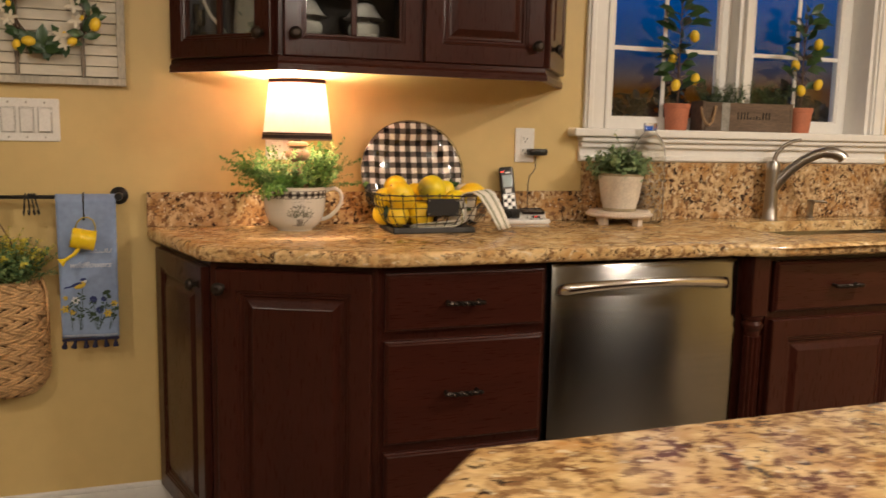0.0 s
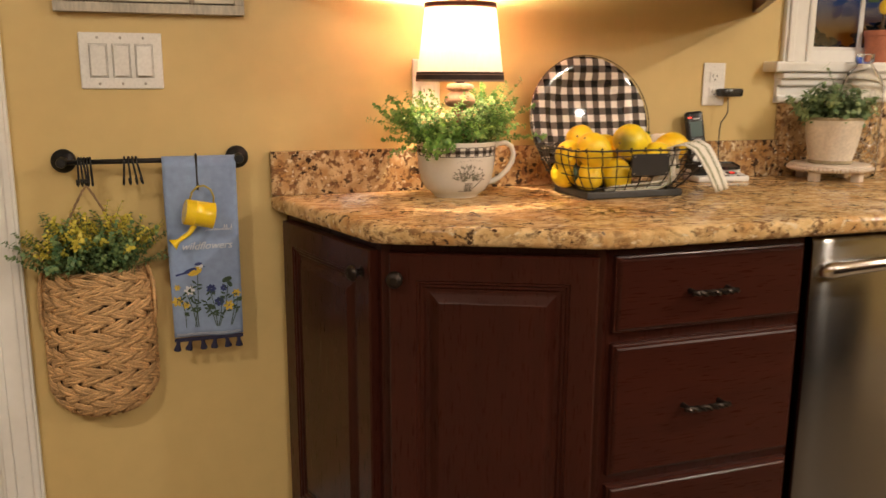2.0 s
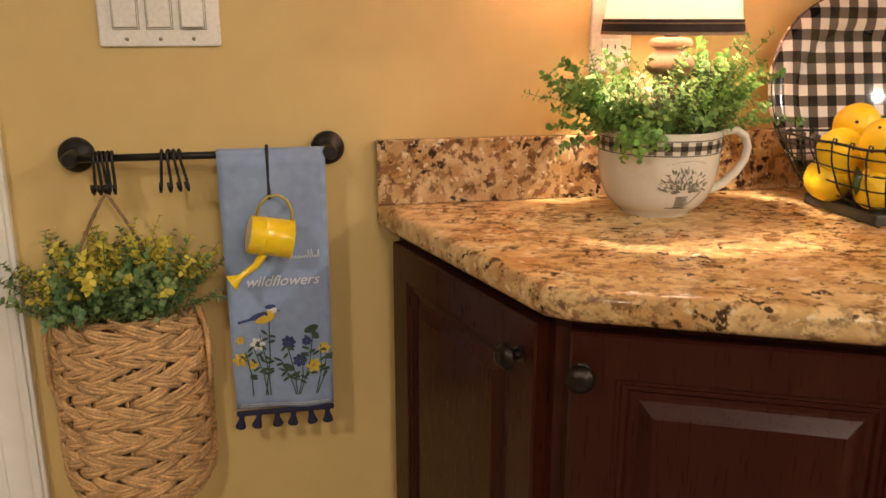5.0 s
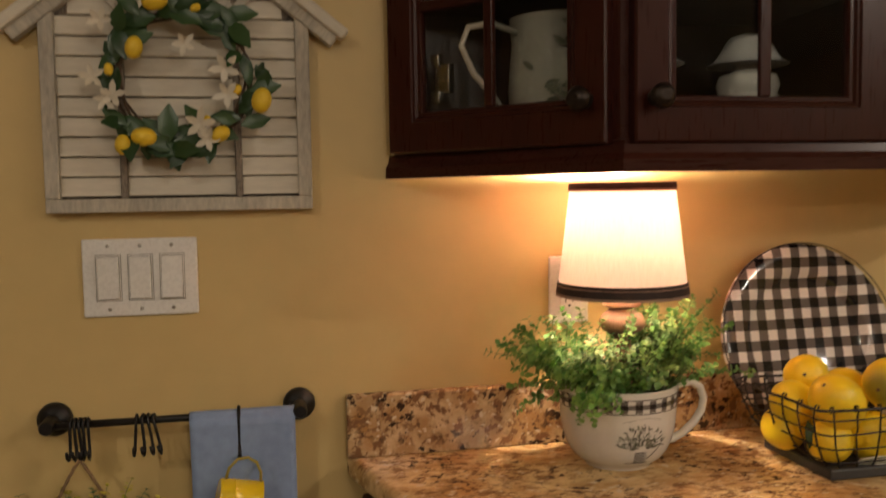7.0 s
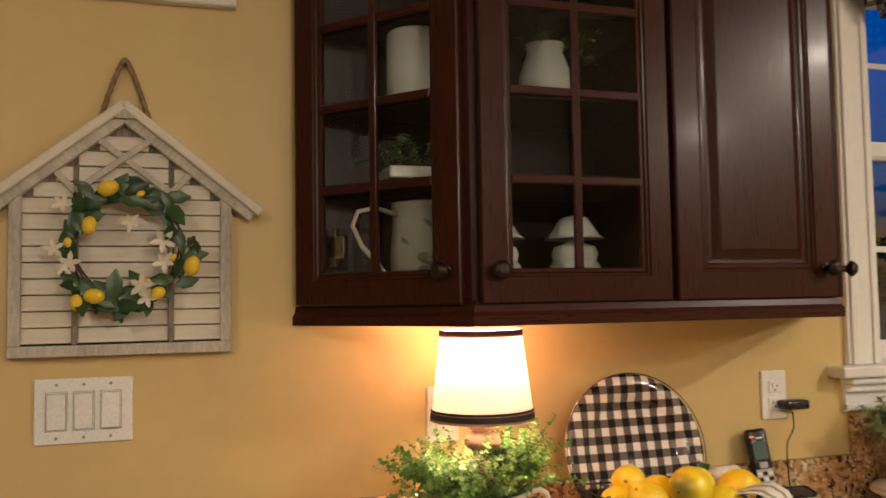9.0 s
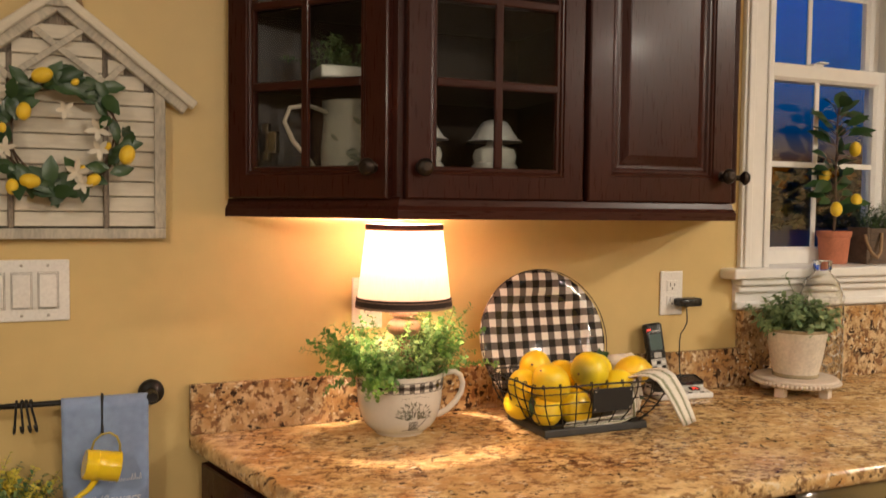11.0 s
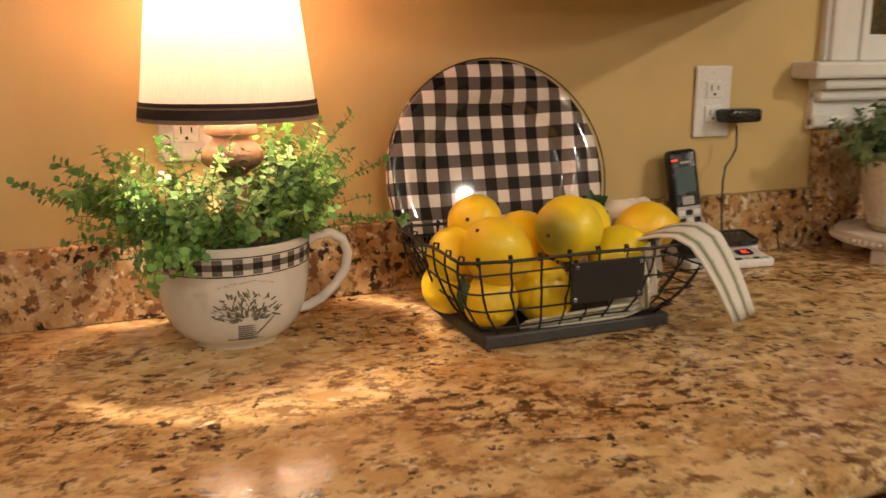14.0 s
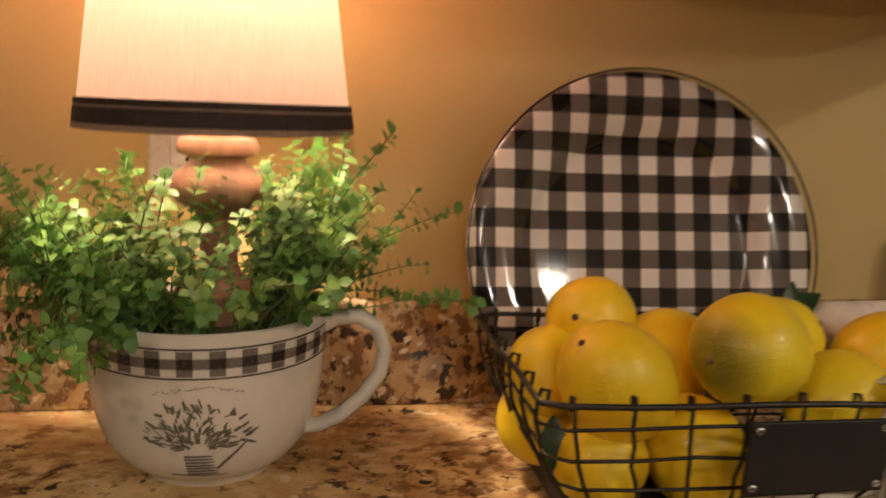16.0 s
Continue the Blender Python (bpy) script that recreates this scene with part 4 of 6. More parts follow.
# unseen baffle, added and sized to keep the bulb's light off the counter
obj("bulb_baffle", lathe([(0.010, 0.312), (0.012, 0.330), (0.026, 0.350), (0.0370, 0.368), (0, 0.370)], 20), WHITE_PLASTIC, lamp, "white baffle added under the bulb to block its downward light", m=pose(-0.006, 0.014, 0))
shade = obj("shade", lathe([(0.0995, 0.256), (0.0790, 0.424), (0.0775, 0.424), (0.0980, 0.256), (0.0995, 0.256)], 96), LINEN, lamp, "glowing pale linen shade", smooth=50)


def sr(z):
    return 0.0995 + (0.0790 - 0.0995) * (z - 0.256) / 0.168


for z0, z1, mm in ((0.2525, 0.2570, BRAID_LIGHT), (0.2570, 0.2675, BRAID), (0.2675, 0.2695, BRAID_LIGHT), (0.2695, 0.2740, BRAID), (0.413, 0.4165, BRAID_LIGHT), (0.4165, 0.426, BRAID)):
    obj("trim_band", lathe([(sr(z0) + 0.0004, z0), (sr(z0) + 0.0022, z0 + 0.0004), (sr(z1) + 0.0022, z1 - 0.0004), (sr(z1) + 0.0004, z1)], 72), mm, shade, smooth=30)
for i in range(3):
    a = i * 2.094
    obj("spider_wire", tube([(0.009 * math.cos(a), 0.009 * math.sin(a), 0.395), (0.0775 * math.cos(a), 0.0775 * math.sin(a), 0.421)], 0.0012, 5), BRONZE, shade)
obj("spider_ring", tube([(0.010 * math.cos(i * 0.785), 0.010 * math.sin(i * 0.785), 0.395) for i in range(8)], 0.0015, 5, closed=True), BRONZE, shade)
obj("harp", tube([(0, 0.0, 0.312), (0.03, 0, 0.325), (0.040, 0, 0.35), (0.030, 0, 0.380), (0.010, 0, 0.395)], 0.0013, 5), BRONZE, lamp)

pl = thing("trailing_greenery", "fresh green faux trailing plant spilling over the mug rim", "plant", Matrix.Translation(MC + Vector((0, 0, 0.0085))))


def org_l(r):
    a = r.uniform(2.1, 5.0)
    q = r.uniform(0.045, 0.078)
    return (q * math.cos(a), q * math.sin(a), r.uniform(0.098, 0.115))


def org_r(r):
    a = r.uniform(-1.2, 1.2)
    q = r.uniform(0.045, 0.078)
    return (q * math.cos(a), q * math.sin(a), r.uniform(0.098, 0.115))


lv, st = sprigs(60, org_l, lambda r: (r.uniform(-1.0, 0.1), r.uniform(-0.8, 0.4), r.uniform(0.45, 1.4)), 0.115, 0.0098, 0.0092, 0.0070, rnd, droop=0.25, wobble=0.45)
for cnt, o_, a_, ln, dr in (
    (58, org_r, lambda r: (r.uniform(-0.1, 0.9), r.uniform(-0.6, 0.4), r.uniform(0.8, 1.8)), 0.120, 0.15),
    (26, lambda r: (r.uniform(-0.085, -0.03), r.uniform(-0.05, 0.05), 0.112), lambda r: (r.uniform(-1.1, 0.1), r.uniform(-0.5, 0.4), 1.0), 0.125, 0.12),
    (14, lambda r: (r.choice((-1, 1)) * r.uniform(0.035, 0.06), r.uniform(-0.07, -0.05), 0.112), lambda r: (r.uniform(-0.3, 0.3), r.uniform(-0.45, 0.1), 1.0), 0.080, 0.25),
    (10, lambda r: (-0.062 + r.uniform(-0.015, 0.02), -0.066, 0.112), lambda r: (r.uniform(-0.8, 0.0), -0.9, 0.45), 0.085, 2.2),
    (26, lambda r: (r.uniform(0.03, 0.07), r.uniform(-0.04, 0.05), 0.112), lambda r: (r.uniform(0.0, 0.7), r.uniform(-0.3, 0.3), 1.0), 0.118, 0.08),
    (7, lambda r: (0.07, r.uniform(-0.03, 0.03), 0.112), lambda r: (1.0, r.uniform(-0.2, 0.2), r.uniform(0.35, 0.7)), 0.150, 0.15),
    (14, lambda r: (r.uniform(0.045, 0.075), r.uniform(-0.03, 0.04), 0.112), lambda r: (r.uniform(0.1, 0.45), r.uniform(-0.2, 0.2), 1.0), 0.155, 0.02),
    (12, lambda r: (-0.07, r.uniform(-0.04, 0.03), 0.112), lambda r: (-1.0, r.uniform(-0.4, 0.2), r.uniform(0.3, 0.8)), 0.165, 0.22),
):
    l2, s2 = sprigs(cnt, o_, a_, ln, 0.0098, 0.0092, 0.0072, rnd, droop=dr, wobble=0.42)
    merge(lv, l2)
    merge(st, s2)
obj("foliage", lv, GREEN, pl, "small round fresh green leaves", smooth=True)
obj("stalk", st, GREEN_STEM, pl)
# dark leaf-green ring closes the mug below the leaves
obj("dark_infill", lathe([(0.084, 0.098), (0.081, 0.106), (0.060, 0.112), (0.048, 0.113)], 30), LEAF_DARK, pl)

# gingham plate ---------------------------------------------------------------------------
PT = math.degrees(math.atan2(0.078, 0.315))
plate = tagged(obj("charger_plate", lathe([(0, 0.0), (0.098, 0.0), (0.104, -0.002), (0.110, -0.0075), (0.116, -0.0105), (0.128, -0.0135), (0.140, -0.0152), (0.149, -0.0152), (0.155, -0.0140), (0.160, -0.0115), (0.1615, -0.0090), (0.1600, -0.0075), (0.150, -0.0105), (0.116, -0.005), (0.104, 0.004), (0, 0.005)], 96), PLATE_GINGHAM, smooth=60, m=pose(0.790, -0.0635, 1.0762, -PT, 0, 0) @ Matrix.Scale(1.022, 4)), "black and white gingham charger plate leaning on the backsplash", "plate")
bmv = bmesh.new()
bmv.from_mesh(plate.data)
bmesh.ops.rotate(bmv, cent=(0, 0, 0), matrix=Matrix.Rotation(radians(-90), 3, "X"), verts=bmv.verts)
bmesh.ops.recalc_face_normals(bmv, faces=bmv.faces)
bmv.to_mesh(plate.data)
bmv.free()
obj("edge_line", tube([(0.1612 * math.cos(i * math.pi / 48), -0.0180, 0.1612 * math.sin(i * math.pi / 48)) for i in range(96)], 0.0011, 5, closed=True), PRINT_DARK, plate, "thin black rim line", smooth=True)

# lemons in a wire basket ------------------------------------------------------------------
bk = thing("wire_basket", "dark wire basket on a slate grey base with a chalkboard tag", "basket")
BX0, BX1, BY0, BY1 = 0.667, 0.918, -0.300, -0.132
RX0, RX1, RY0, RY1, RZ = 0.628, 0.962, -0.332, -0.108, 1.026
obj("base_tray", box(BX0, BY0, TOP + 0.0005, BX1, BY1, TOP + 0.017, 0.003), TRAY, bk, "flat dark grey base")


def wall_pt(side, u, f):
    """A point of the basket wall: u along the side, f from base (0) to rim (1), with bowed walls."""
    g = math.sin(f * math.pi / 2) ** 0.8
    x0, x1 = BX0 + 0.006 + (RX0 - BX0 - 0.006) * g, BX1 - 0.006 + (RX1 - BX1 + 0.006) * g
    y0, y1 = BY0 + 0.006 + (RY0 - BY0 - 0.006) * g, BY1 - 0.006 + (RY1 - BY1 + 0.006) * g
    z = TOP + 0.018 + (RZ - TOP - 0.018) * f
    if side == 0:
        return (x0 + (x1 - x0) * u, y0, z)
    if side == 1:
        return (x1, y0 + (y1 - y0) * u, z)
    if side == 2:
        return (x1 - (x1 - x0) * u, y1, z)
    return (x0, y1 - (y1 - y0) * u, z)


def jig(p, s=0.0011):
    return (p[0] + rnd.gauss(0, s), p[1] + rnd.gauss(0, s), p[2] + rnd.gauss(0, s))


for side, cnt in ((0, 9), (1, 6), (2, 9), (3, 6)):
    for i in range(cnt):
        u = (i + 0.5) / cnt
        up_ = [jig(wall_pt(side, u, f / 7), 0.0006) for f in range(8)]
        tip = Vector(up_[-1])
        o = Vector(((RX0 + RX1) / 2, (RY0 + RY1) / 2, tip.z)) - tip
        o = Vector((0, 1, 0)) * (1 if side == 0 else -1 if side == 2 else 0) + Vector((1, 0, 0)) * (1 if side == 3 else -1 if side == 1 else 0)
        up_ += [tuple(tip + Vector((0, 0, 0.006)) + o * 0.002), tuple(tip + Vector((0, 0, 0.005)) + o * 0.007), tuple(tip + Vector((0, 0, -0.004)) + o * 0.006)]
        obj("upright_wire", tube(up_, 0.0014, 6), WIRE, bk, smooth=True)
for f, r in ((0.10, 0.0013), (0.36, 0.0013), (0.62, 0.0013), (0.86, 0.0013), (1.0, 0.0022)):
    pts = []
    for side in range(4):
        for i in range(8):
            u = 0.04 + 0.92 * i / 7
            pts.append(jig(wall_pt(side, u, f), 0.0008))
    obj("rim_wire" if f == 1.0 else "hoop_wire", tube(pts, r, 6, closed=True), WIRE, bk, smooth=True)
tag = obj("tag", box(-0.049, -0.0015, -0.0245, 0.049, 0.0015, 0.0245, 0.0012), SLATE, bk, "blank black chalkboard tag", m=pose(0.803, -0.338, 0.994, 3, 0.5, 2))
for sx in (-0.043, 0.043):
    for sz in (-0.019, 0.019):
        obj("eyelet", tube([(sx + 0.002 * math.cos(i), -0.002, sz + 0.002 * math.sin(i)) for i in range(6)], 0.0007, 4, closed=True), NICKEL, tag)

LEMONS = [  # x, y, z, half length, half width, axis towards the stem end
    (0.703, -0.190, 1.043, 0.040, 0.034, (-0.5, -0.6, 0.2)),
    (0.694, -0.275, 1.022, 0.050, 0.0385, (-0.65, -0.25, 0.65)),
    (0.668, -0.205, 1.008, 0.040, 0.034, (0.3, 0.8, 0.1)),
    (0.757, -0.205, 1.016, 0.046, 0.038, (0.7, 0.4, 0.4)),
    (0.790, -0.268, 1.042, 0.0465, 0.040, (-0.86, -0.42, -0.05)),
    (0.846, -0.200, 1.026, 0.044, 0.037, (0.6, -0.3, 0.4)),
    (0.866, -0.262, 1.002, 0.044, 0.036, (0.9, 0.2, 0.15)),
    (0.932, -0.222, 1.022, 0.046, 0.034, (-0.85, 0.2, -0.2)),
    (0.688, -0.268, 0.963, 0.034, 0.033, (0.2, 0.9, 0.3)),
    (0.760, -0.262, 0.966, 0.046, 0.036, (-0.4, 0.5, 0.9)),
    (0.668, -0.185, 0.962, 0.042, 0.034, (0.2, 1.0, 0.0)),
    (0.745, -0.185, 0.960, 0.044, 0.035, (1.0, 0.3, 0.0)),
]
for x, y, z, hl, hw, ax in LEMONS:
    pf = []
    for i in range(17):
        a = math.pi * (i / 16 - 0.5)
        r = hw * math.cos(a)
        zz = hl * math.sin(a) * 0.92
        if i >= 14:
            zz += hl * 0.10 * (i - 13) / 3
            r *= 0.86
        if i == 1:
            r *= 0.8
        pf.append((max(r, 0), zz))
    pf[0], pf[-1] = (0, -hl * 0.90), (0, hl * 1.06)
    bm = lathe(pf, 28)
    for v in bm.verts:
        q = noise.noise(v.co * 30 + Vector((x * 91, y * 57, 0)))
        v.co += v.co.normalized() * 0.0016 * q
    q = (-Vector(ax)).to_track_quat("Z", "Y")
    lm = tagged(obj("lemon", bm, LEMON_BLUSH if ax[0] < -0.855 else LEMON, smooth=True, m=Matrix.LocRotScale((x, y, z), q, None)), "ripe yellow lemon piled in the wire basket", "lemon", "lemons in the basket")
    obj("stem_button", lathe([(0, -hl * 0.90 - 0.002), (0.0022, -hl * 0.90 - 0.0015), (0.003, -hl * 0.88)], 8), TWIG, lm)

lf = bmesh.new()
for at, d, ln in (((0.655, -0.262, 0.995), (-0.1, -0.5, -0.9), 0.040), ((0.875, -0.150, 1.03), (0.8, -0.1, 0.6), 0.05), ((0.860, -0.300, 0.985), (0.9, -0.2, 0.1), 0.045), ((0.880, -0.165, 1.035), (0.3, 0.2, 0.9), 0.035)):
    leaf_faces(lf, Vector(at), Vector(d), Vector((0.1, -0.6, 0.7)), ln, ln * 0.5)
tagged(obj("lemon_leaves", lf, LEAF_DARK, smooth=True), "few dark green faux lemon leaves between the lemons", "leaf", kind="stuff")

# striped towel: folded in the basket, one corner hanging over its rim


def cloth_sheet(name, curve, width_dir, w0, w1, material, parent=None, thick=0.003, ripple=0.004, seed=1):
    """A cloth strip swept along curve; its breadth runs along width_dir and tapers from w0 to w1."""
    r = random.Random(seed)
    bm = bmesh.new()
    uv = bm.loops.layers.uv.new("UVMap")
    pts = [Vector(p) for p in curve]
    wd = Vector(width_dir)
    rows, k = [], 14
    for i, p in enumerate(pts):
        f = i / (len(pts) - 1)
        w = w0 + (w1 - w0) * f
        rows.append([bm.verts.new(p + wd * (w * (j / k - 0.5)) + Vector((0, -1, 0.3)) * ripple * math.sin(j / k * 9 + f * 3 + seed)) for j in range(k + 1)])
    for i in range(len(rows) - 1):
        for j in range(k):
            fc = bm.faces.new((rows[i][j], rows[i][j + 1], rows[i + 1][j + 1], rows[i + 1][j]))
            for lp, (a, b) in zip(fc.loops, ((j, i), (j + 1, i), (j + 1, i + 1), (j, i + 1))):
                lp[uv].uv = (a / k, b / (len(rows) - 1))
    ob = obj(name, bm, material, parent, smooth=True)
    md_ = ob.modifiers.new("thickness", "SOLIDIFY")
    md_.thickness = thick
    return ob


towel = thing("striped_towel", "cream tea towel with sage stripes draped over the basket rim", "towel")
cloth_sheet("hanging_fold", [(0.89, -0.235, 1.01), (0.905, -0.27, 1.028), (0.915, -0.3, 1.038), (0.925, -0.322, 1.04), (0.937, -0.338, 1.03), (0.95, -0.345, 1.008), (0.965, -0.35, 0.98), (0.98, -0.352, 0.95), (0.99, -0.352, 0.93)], (0.93, 0.30, 0.12), 0.078, 0.044, CLOTH, towel, ripple=0.0011, seed=2)
cloth_sheet("inner_fold", [(0.86, -0.318, 1.015), (0.87, -0.320, 0.985), (0.875, -0.316, 0.955), (0.855, -0.304, 0.943), (0.81, -0.298, 0.940), (0.76, -0.294, 0.938), (0.72, -0.290, 0.935)], (0.15, -0.1, 0.35), 0.085, 0.040, CLOTH, towel, ripple=0.003, seed=5)
cloth_sheet("inner_bulk", [(0.84, -0.29, 0.955), (0.88, -0.295, 0.975), (0.91, -0.285, 0.99), (0.935, -0.255, 0.98), (0.94, -0.20, 0.97)], (0.1, 0.1, 1.0), 0.06, 0.08, CLOTH_CREAM, towel, ripple=0.004, seed=8)
rb = bmesh.new()
for i in range(3):
    merge(rb, tube([(0.915 + 0.02 * i, -0.140 - 0.004 * i, 1.024 + 0.003 * i), (0.932 + 0.018 * i, -0.158, 1.030 + 0.003 * i), (0.955 + 0.012 * i, -0.190, 1.018)], 0.021 - 0.002 * i, 12))
obj("rolled_end", rb, CLOTH_CREAM, towel, smooth=True)

# telephone ---------------------------------------------------------------------------------
ph = thing("cordless_phone", "black and silver cordless phone upright in its answering base", "telephone", pose(1.186, -0.064, TOP, 0, 0, -6))
bm = box(-0.078, -0.046, 0.0, 0.073, 0.042, 0.016, 0.005)
merge(bm, box(-0.078, -0.005, 0.012, 0.073, 0.042, 0.034, 0.008))
obj("base", bm, WHITE_PLASTIC, ph, "pale silver answering machine base", smooth=40)
obj("cradle", box(-0.076, -0.020, 0.014, -0.022, 0.040, 0.048, 0.008), BLACK_PLASTIC, ph)
obj("panel", box(-0.012, -0.006, 0.0335, 0.066, 0.040, 0.037, 0.006), BLACK_PLASTIC, ph, m=pose(0, 0, 0, 12, 0, 0))
obj("dial_ring", box(0.004, -0.040, 0.0155, 0.064, -0.004, 0.0185, 0.0014), WHITE_PLASTIC, ph, m=pose(0, 0, 0.006, 10, 0, 0))
obj("display", box(0.017, -0.030, 0.0180, 0.043, -0.012, 0.0198, 0.003), BLACK_PLASTIC, ph, m=pose(0, 0, 0.0065, 10, 0, 0))
obj("digits", boxes((0.026, -0.026, 0.0198, 0.029, -0.016, 0.0204), (0.031, -0.026, 0.0198, 0.036, -0.024, 0.0204), (0.031, -0.018, 0.0198, 0.036, -0.016, 0.0204)), RED_LED, ph, "small glowing red digits", m=pose(0, 0, 0.0068, 10, 0, 0))
for i in range(4):
    obj("button", box(0.002 + i * 0.016, -0.0455, 0.0155, 0.014 + i * 0.016, -0.0400, 0.018, 0.001), SILVER if i % 2 else BLACK_PLASTIC, ph)
hs = obj("handset", box(-0.024, -0.012, 0, 0.024, 0.012, 0.168, 0.008, 3), BLACK_PLASTIC, ph, "black handset with a silver keypad", smooth=40, m=pose(-0.050, 0.002, 0.018, -9, -6, -6))
obj("screen", box(-0.016, -0.0132, 0.100, 0.016, -0.0118, 0.140, 0.0005), SCREEN, hs, "pale green handset screen")
obj("keypad", box(-0.020, -0.0135, 0.010, 0.020, -0.0118, 0.078, 0.0006), SILVER, hs, "silver keypad")
obj("navigation_key", box(-0.010, -0.0150, 0.080, 0.010, -0.0118, 0.094, 0.002), SILVER, hs)
for r_ in range(5):
    for c_ in range(3):
        obj("key", box(-0.018 + c_ * 0.0125, -0.0146, 0.014 + r_ * 0.0125, -0.0075 + c_ * 0.0125, -0.0130, 0.0225 + r_ * 0.0125, 0.0006), BLACK_PLASTIC if (r_ + c_) % 2 else WHITE_PLASTIC, hs)
obj("ringer_light", box(-0.019, -0.0128, 0.150, -0.010, -0.0118, 0.153, 0.0003), RED_LED, hs)
obj("maker_mark", box(-0.006, -0.0127, 0.1455, 0.012, -0.0118, 0.1490, 0.0003), SILVER, hs, "small pale maker's mark bar")
obj("cable", tube([(1.232, -0.030, 1.132), (1.231, -0.034, 1.118), (1.232, -0.034, 1.095), (1.222, -0.036, 1.080), (1.208, -0.040, 1.068), (1.203, -0.042, 1.045), (1.201, -0.045, 1.015), (1.199, -0.050, 0.980), (1.196, -0.060, 0.945), (1.192, -0.072, 0.930)], 0.0018, 6), BLACK_PLASTIC, None, smooth=True)
tagged(bpy.data.objects["cable"], "thin black power cord running down from the outlet", "cable")
obj("cable", tube([(1.125, -0.085, 0.94), (1.10, -0.05, 0.985), (1.07, -0.045, 0.995), (1.02, -0.055, 0.97), (0.99, -0.07, 0.935), (0.985, -0.09, 0.918)], 0.0017, 6), BLACK_PLASTIC, None, smooth=True)
tagged(bpy.data.objects["cable.001"], "thin black phone cord looped behind the basket", "cable")


def outlet(x, z, label):
    o = thing("wall_outlet", label, "outlet", pose(x, 0, z))
    obj("plate", box(-0.035, -0.006, -0.057, 0.035, -0.0005, 0.057, 0.003), WHITE_PLASTIC, o)
    for dz in (-0.0195, 0.0195):
        rc = obj("receptacle", box(-0.0165, -0.0085, dz - 0.014, 0.0165, -0.005, dz + 0.014, 0.002), WHITE_PLASTIC, o)
        obj("slot", boxes((-0.0075, -0.0088, dz - 0.002, -0.0055, -0.0082, dz + 0.007), (0.0055, -0.0088, dz - 0.001, 0.0075, -0.0082, dz + 0.006)), DARK_SLOT, rc)
        obj("ground_hole", lathe([(0, 0), (0.0024, 0), (0.0024, 0.0006), (0, 0.0006)], 10), DARK_SLOT, rc, m=pose(0, -0.0083, dz - 0.0075, 90))
    obj("screw", lathe([(0, 0.0015), (0.0022, 0.001), (0.003, 0)][::-1], 10), WHITE_PLASTIC, o, m=pose(0, -0.006, 0.047, 90))
    return o


outlet(1.203, 1.169, "white duplex wall outlet with a black adapter plugged in")
outlet(0.380, 1.171, "white duplex wall outlet behind the lamp")
ad = box(1.206, -0.046, 1.136, 1.272, -0.0095, 1.158, 0.006, 3)
tagged(obj("power_adapter", ad, BLACK_PLASTIC, smooth=40), "small black power adapter plugged into the outlet", "adapter")

# the wall beside the door ----------------------------------------------------------------
sw = thing("light_switch", "white three-gang rocker switch plate", "light switch", pose(-0.3055, 0, 1.217))
obj("plate", box(-0.0835, -0.0065, -0.059, 0.0835, -0.0005, 0.059, 0.003), WHITE_PLASTIC, sw)
for i in range(3):
    x = (i - 1) * 0.046
    # solid grey slips paint the shade of the gaps round frame and rocker
    obj("gap_shade", box(x - 0.0185, -0.0070, -0.0355, x + 0.0185, -0.0060, 0.0355), GAP_SHADE, sw)
    fr = obj("frame", box(x - 0.0175, -0.0080, -0.0345, x + 0.0175, -0.006, 0.0345, 0.001), WHITE_PLASTIC, sw)
    obj("gap_shade", box(x - 0.0161, -0.0084, -0.0327, x + 0.0161, -0.0070, 0.0327), GAP_SHADE, fr)
    obj("rocker", rings(0.0305, 0.0635, [(0, 0.004), (0, -0.002), (0.001, -0.003)]), WHITE_PLASTIC, fr, m=pose(x - 0.01525, (-0.0088, -0.0088, -0.0140)[i], -0.03175, (5, 5, -5)[i], 0, 0))
    for dz in (-0.048, 0.048):
        obj("screw", lathe([(0, 0.0015), (0.0022, 0.001), (0.003, 0)][::-1], 10), NICKEL, sw, m=pose(x, -0.0065, dz, 90))

# birdhouse plaque
PX, PZ0 = -0.238, 1.316
bh = thing("birdhouse_plaque", "whitewashed wooden birdhouse-shaped wall plaque with slats", "wall decor", pose(PX, 0, PZ0))
HW, WH, AP = 0.193, 0.2424, 0.462
obj("backing", prism([(-HW + 0.004, 0), (HW - 0.004, 0), (HW - 0.004, 0.01), (-HW + 0.004, 0.01)], 0.004, 0.20), PLAQUE, bh, m=pose(0, -0.012, 0))


def house_z(x):
    """The height of the gable's underside at x."""
    return AP - 0.012 - abs(x) * (AP - WH - 0.032) / 0.235


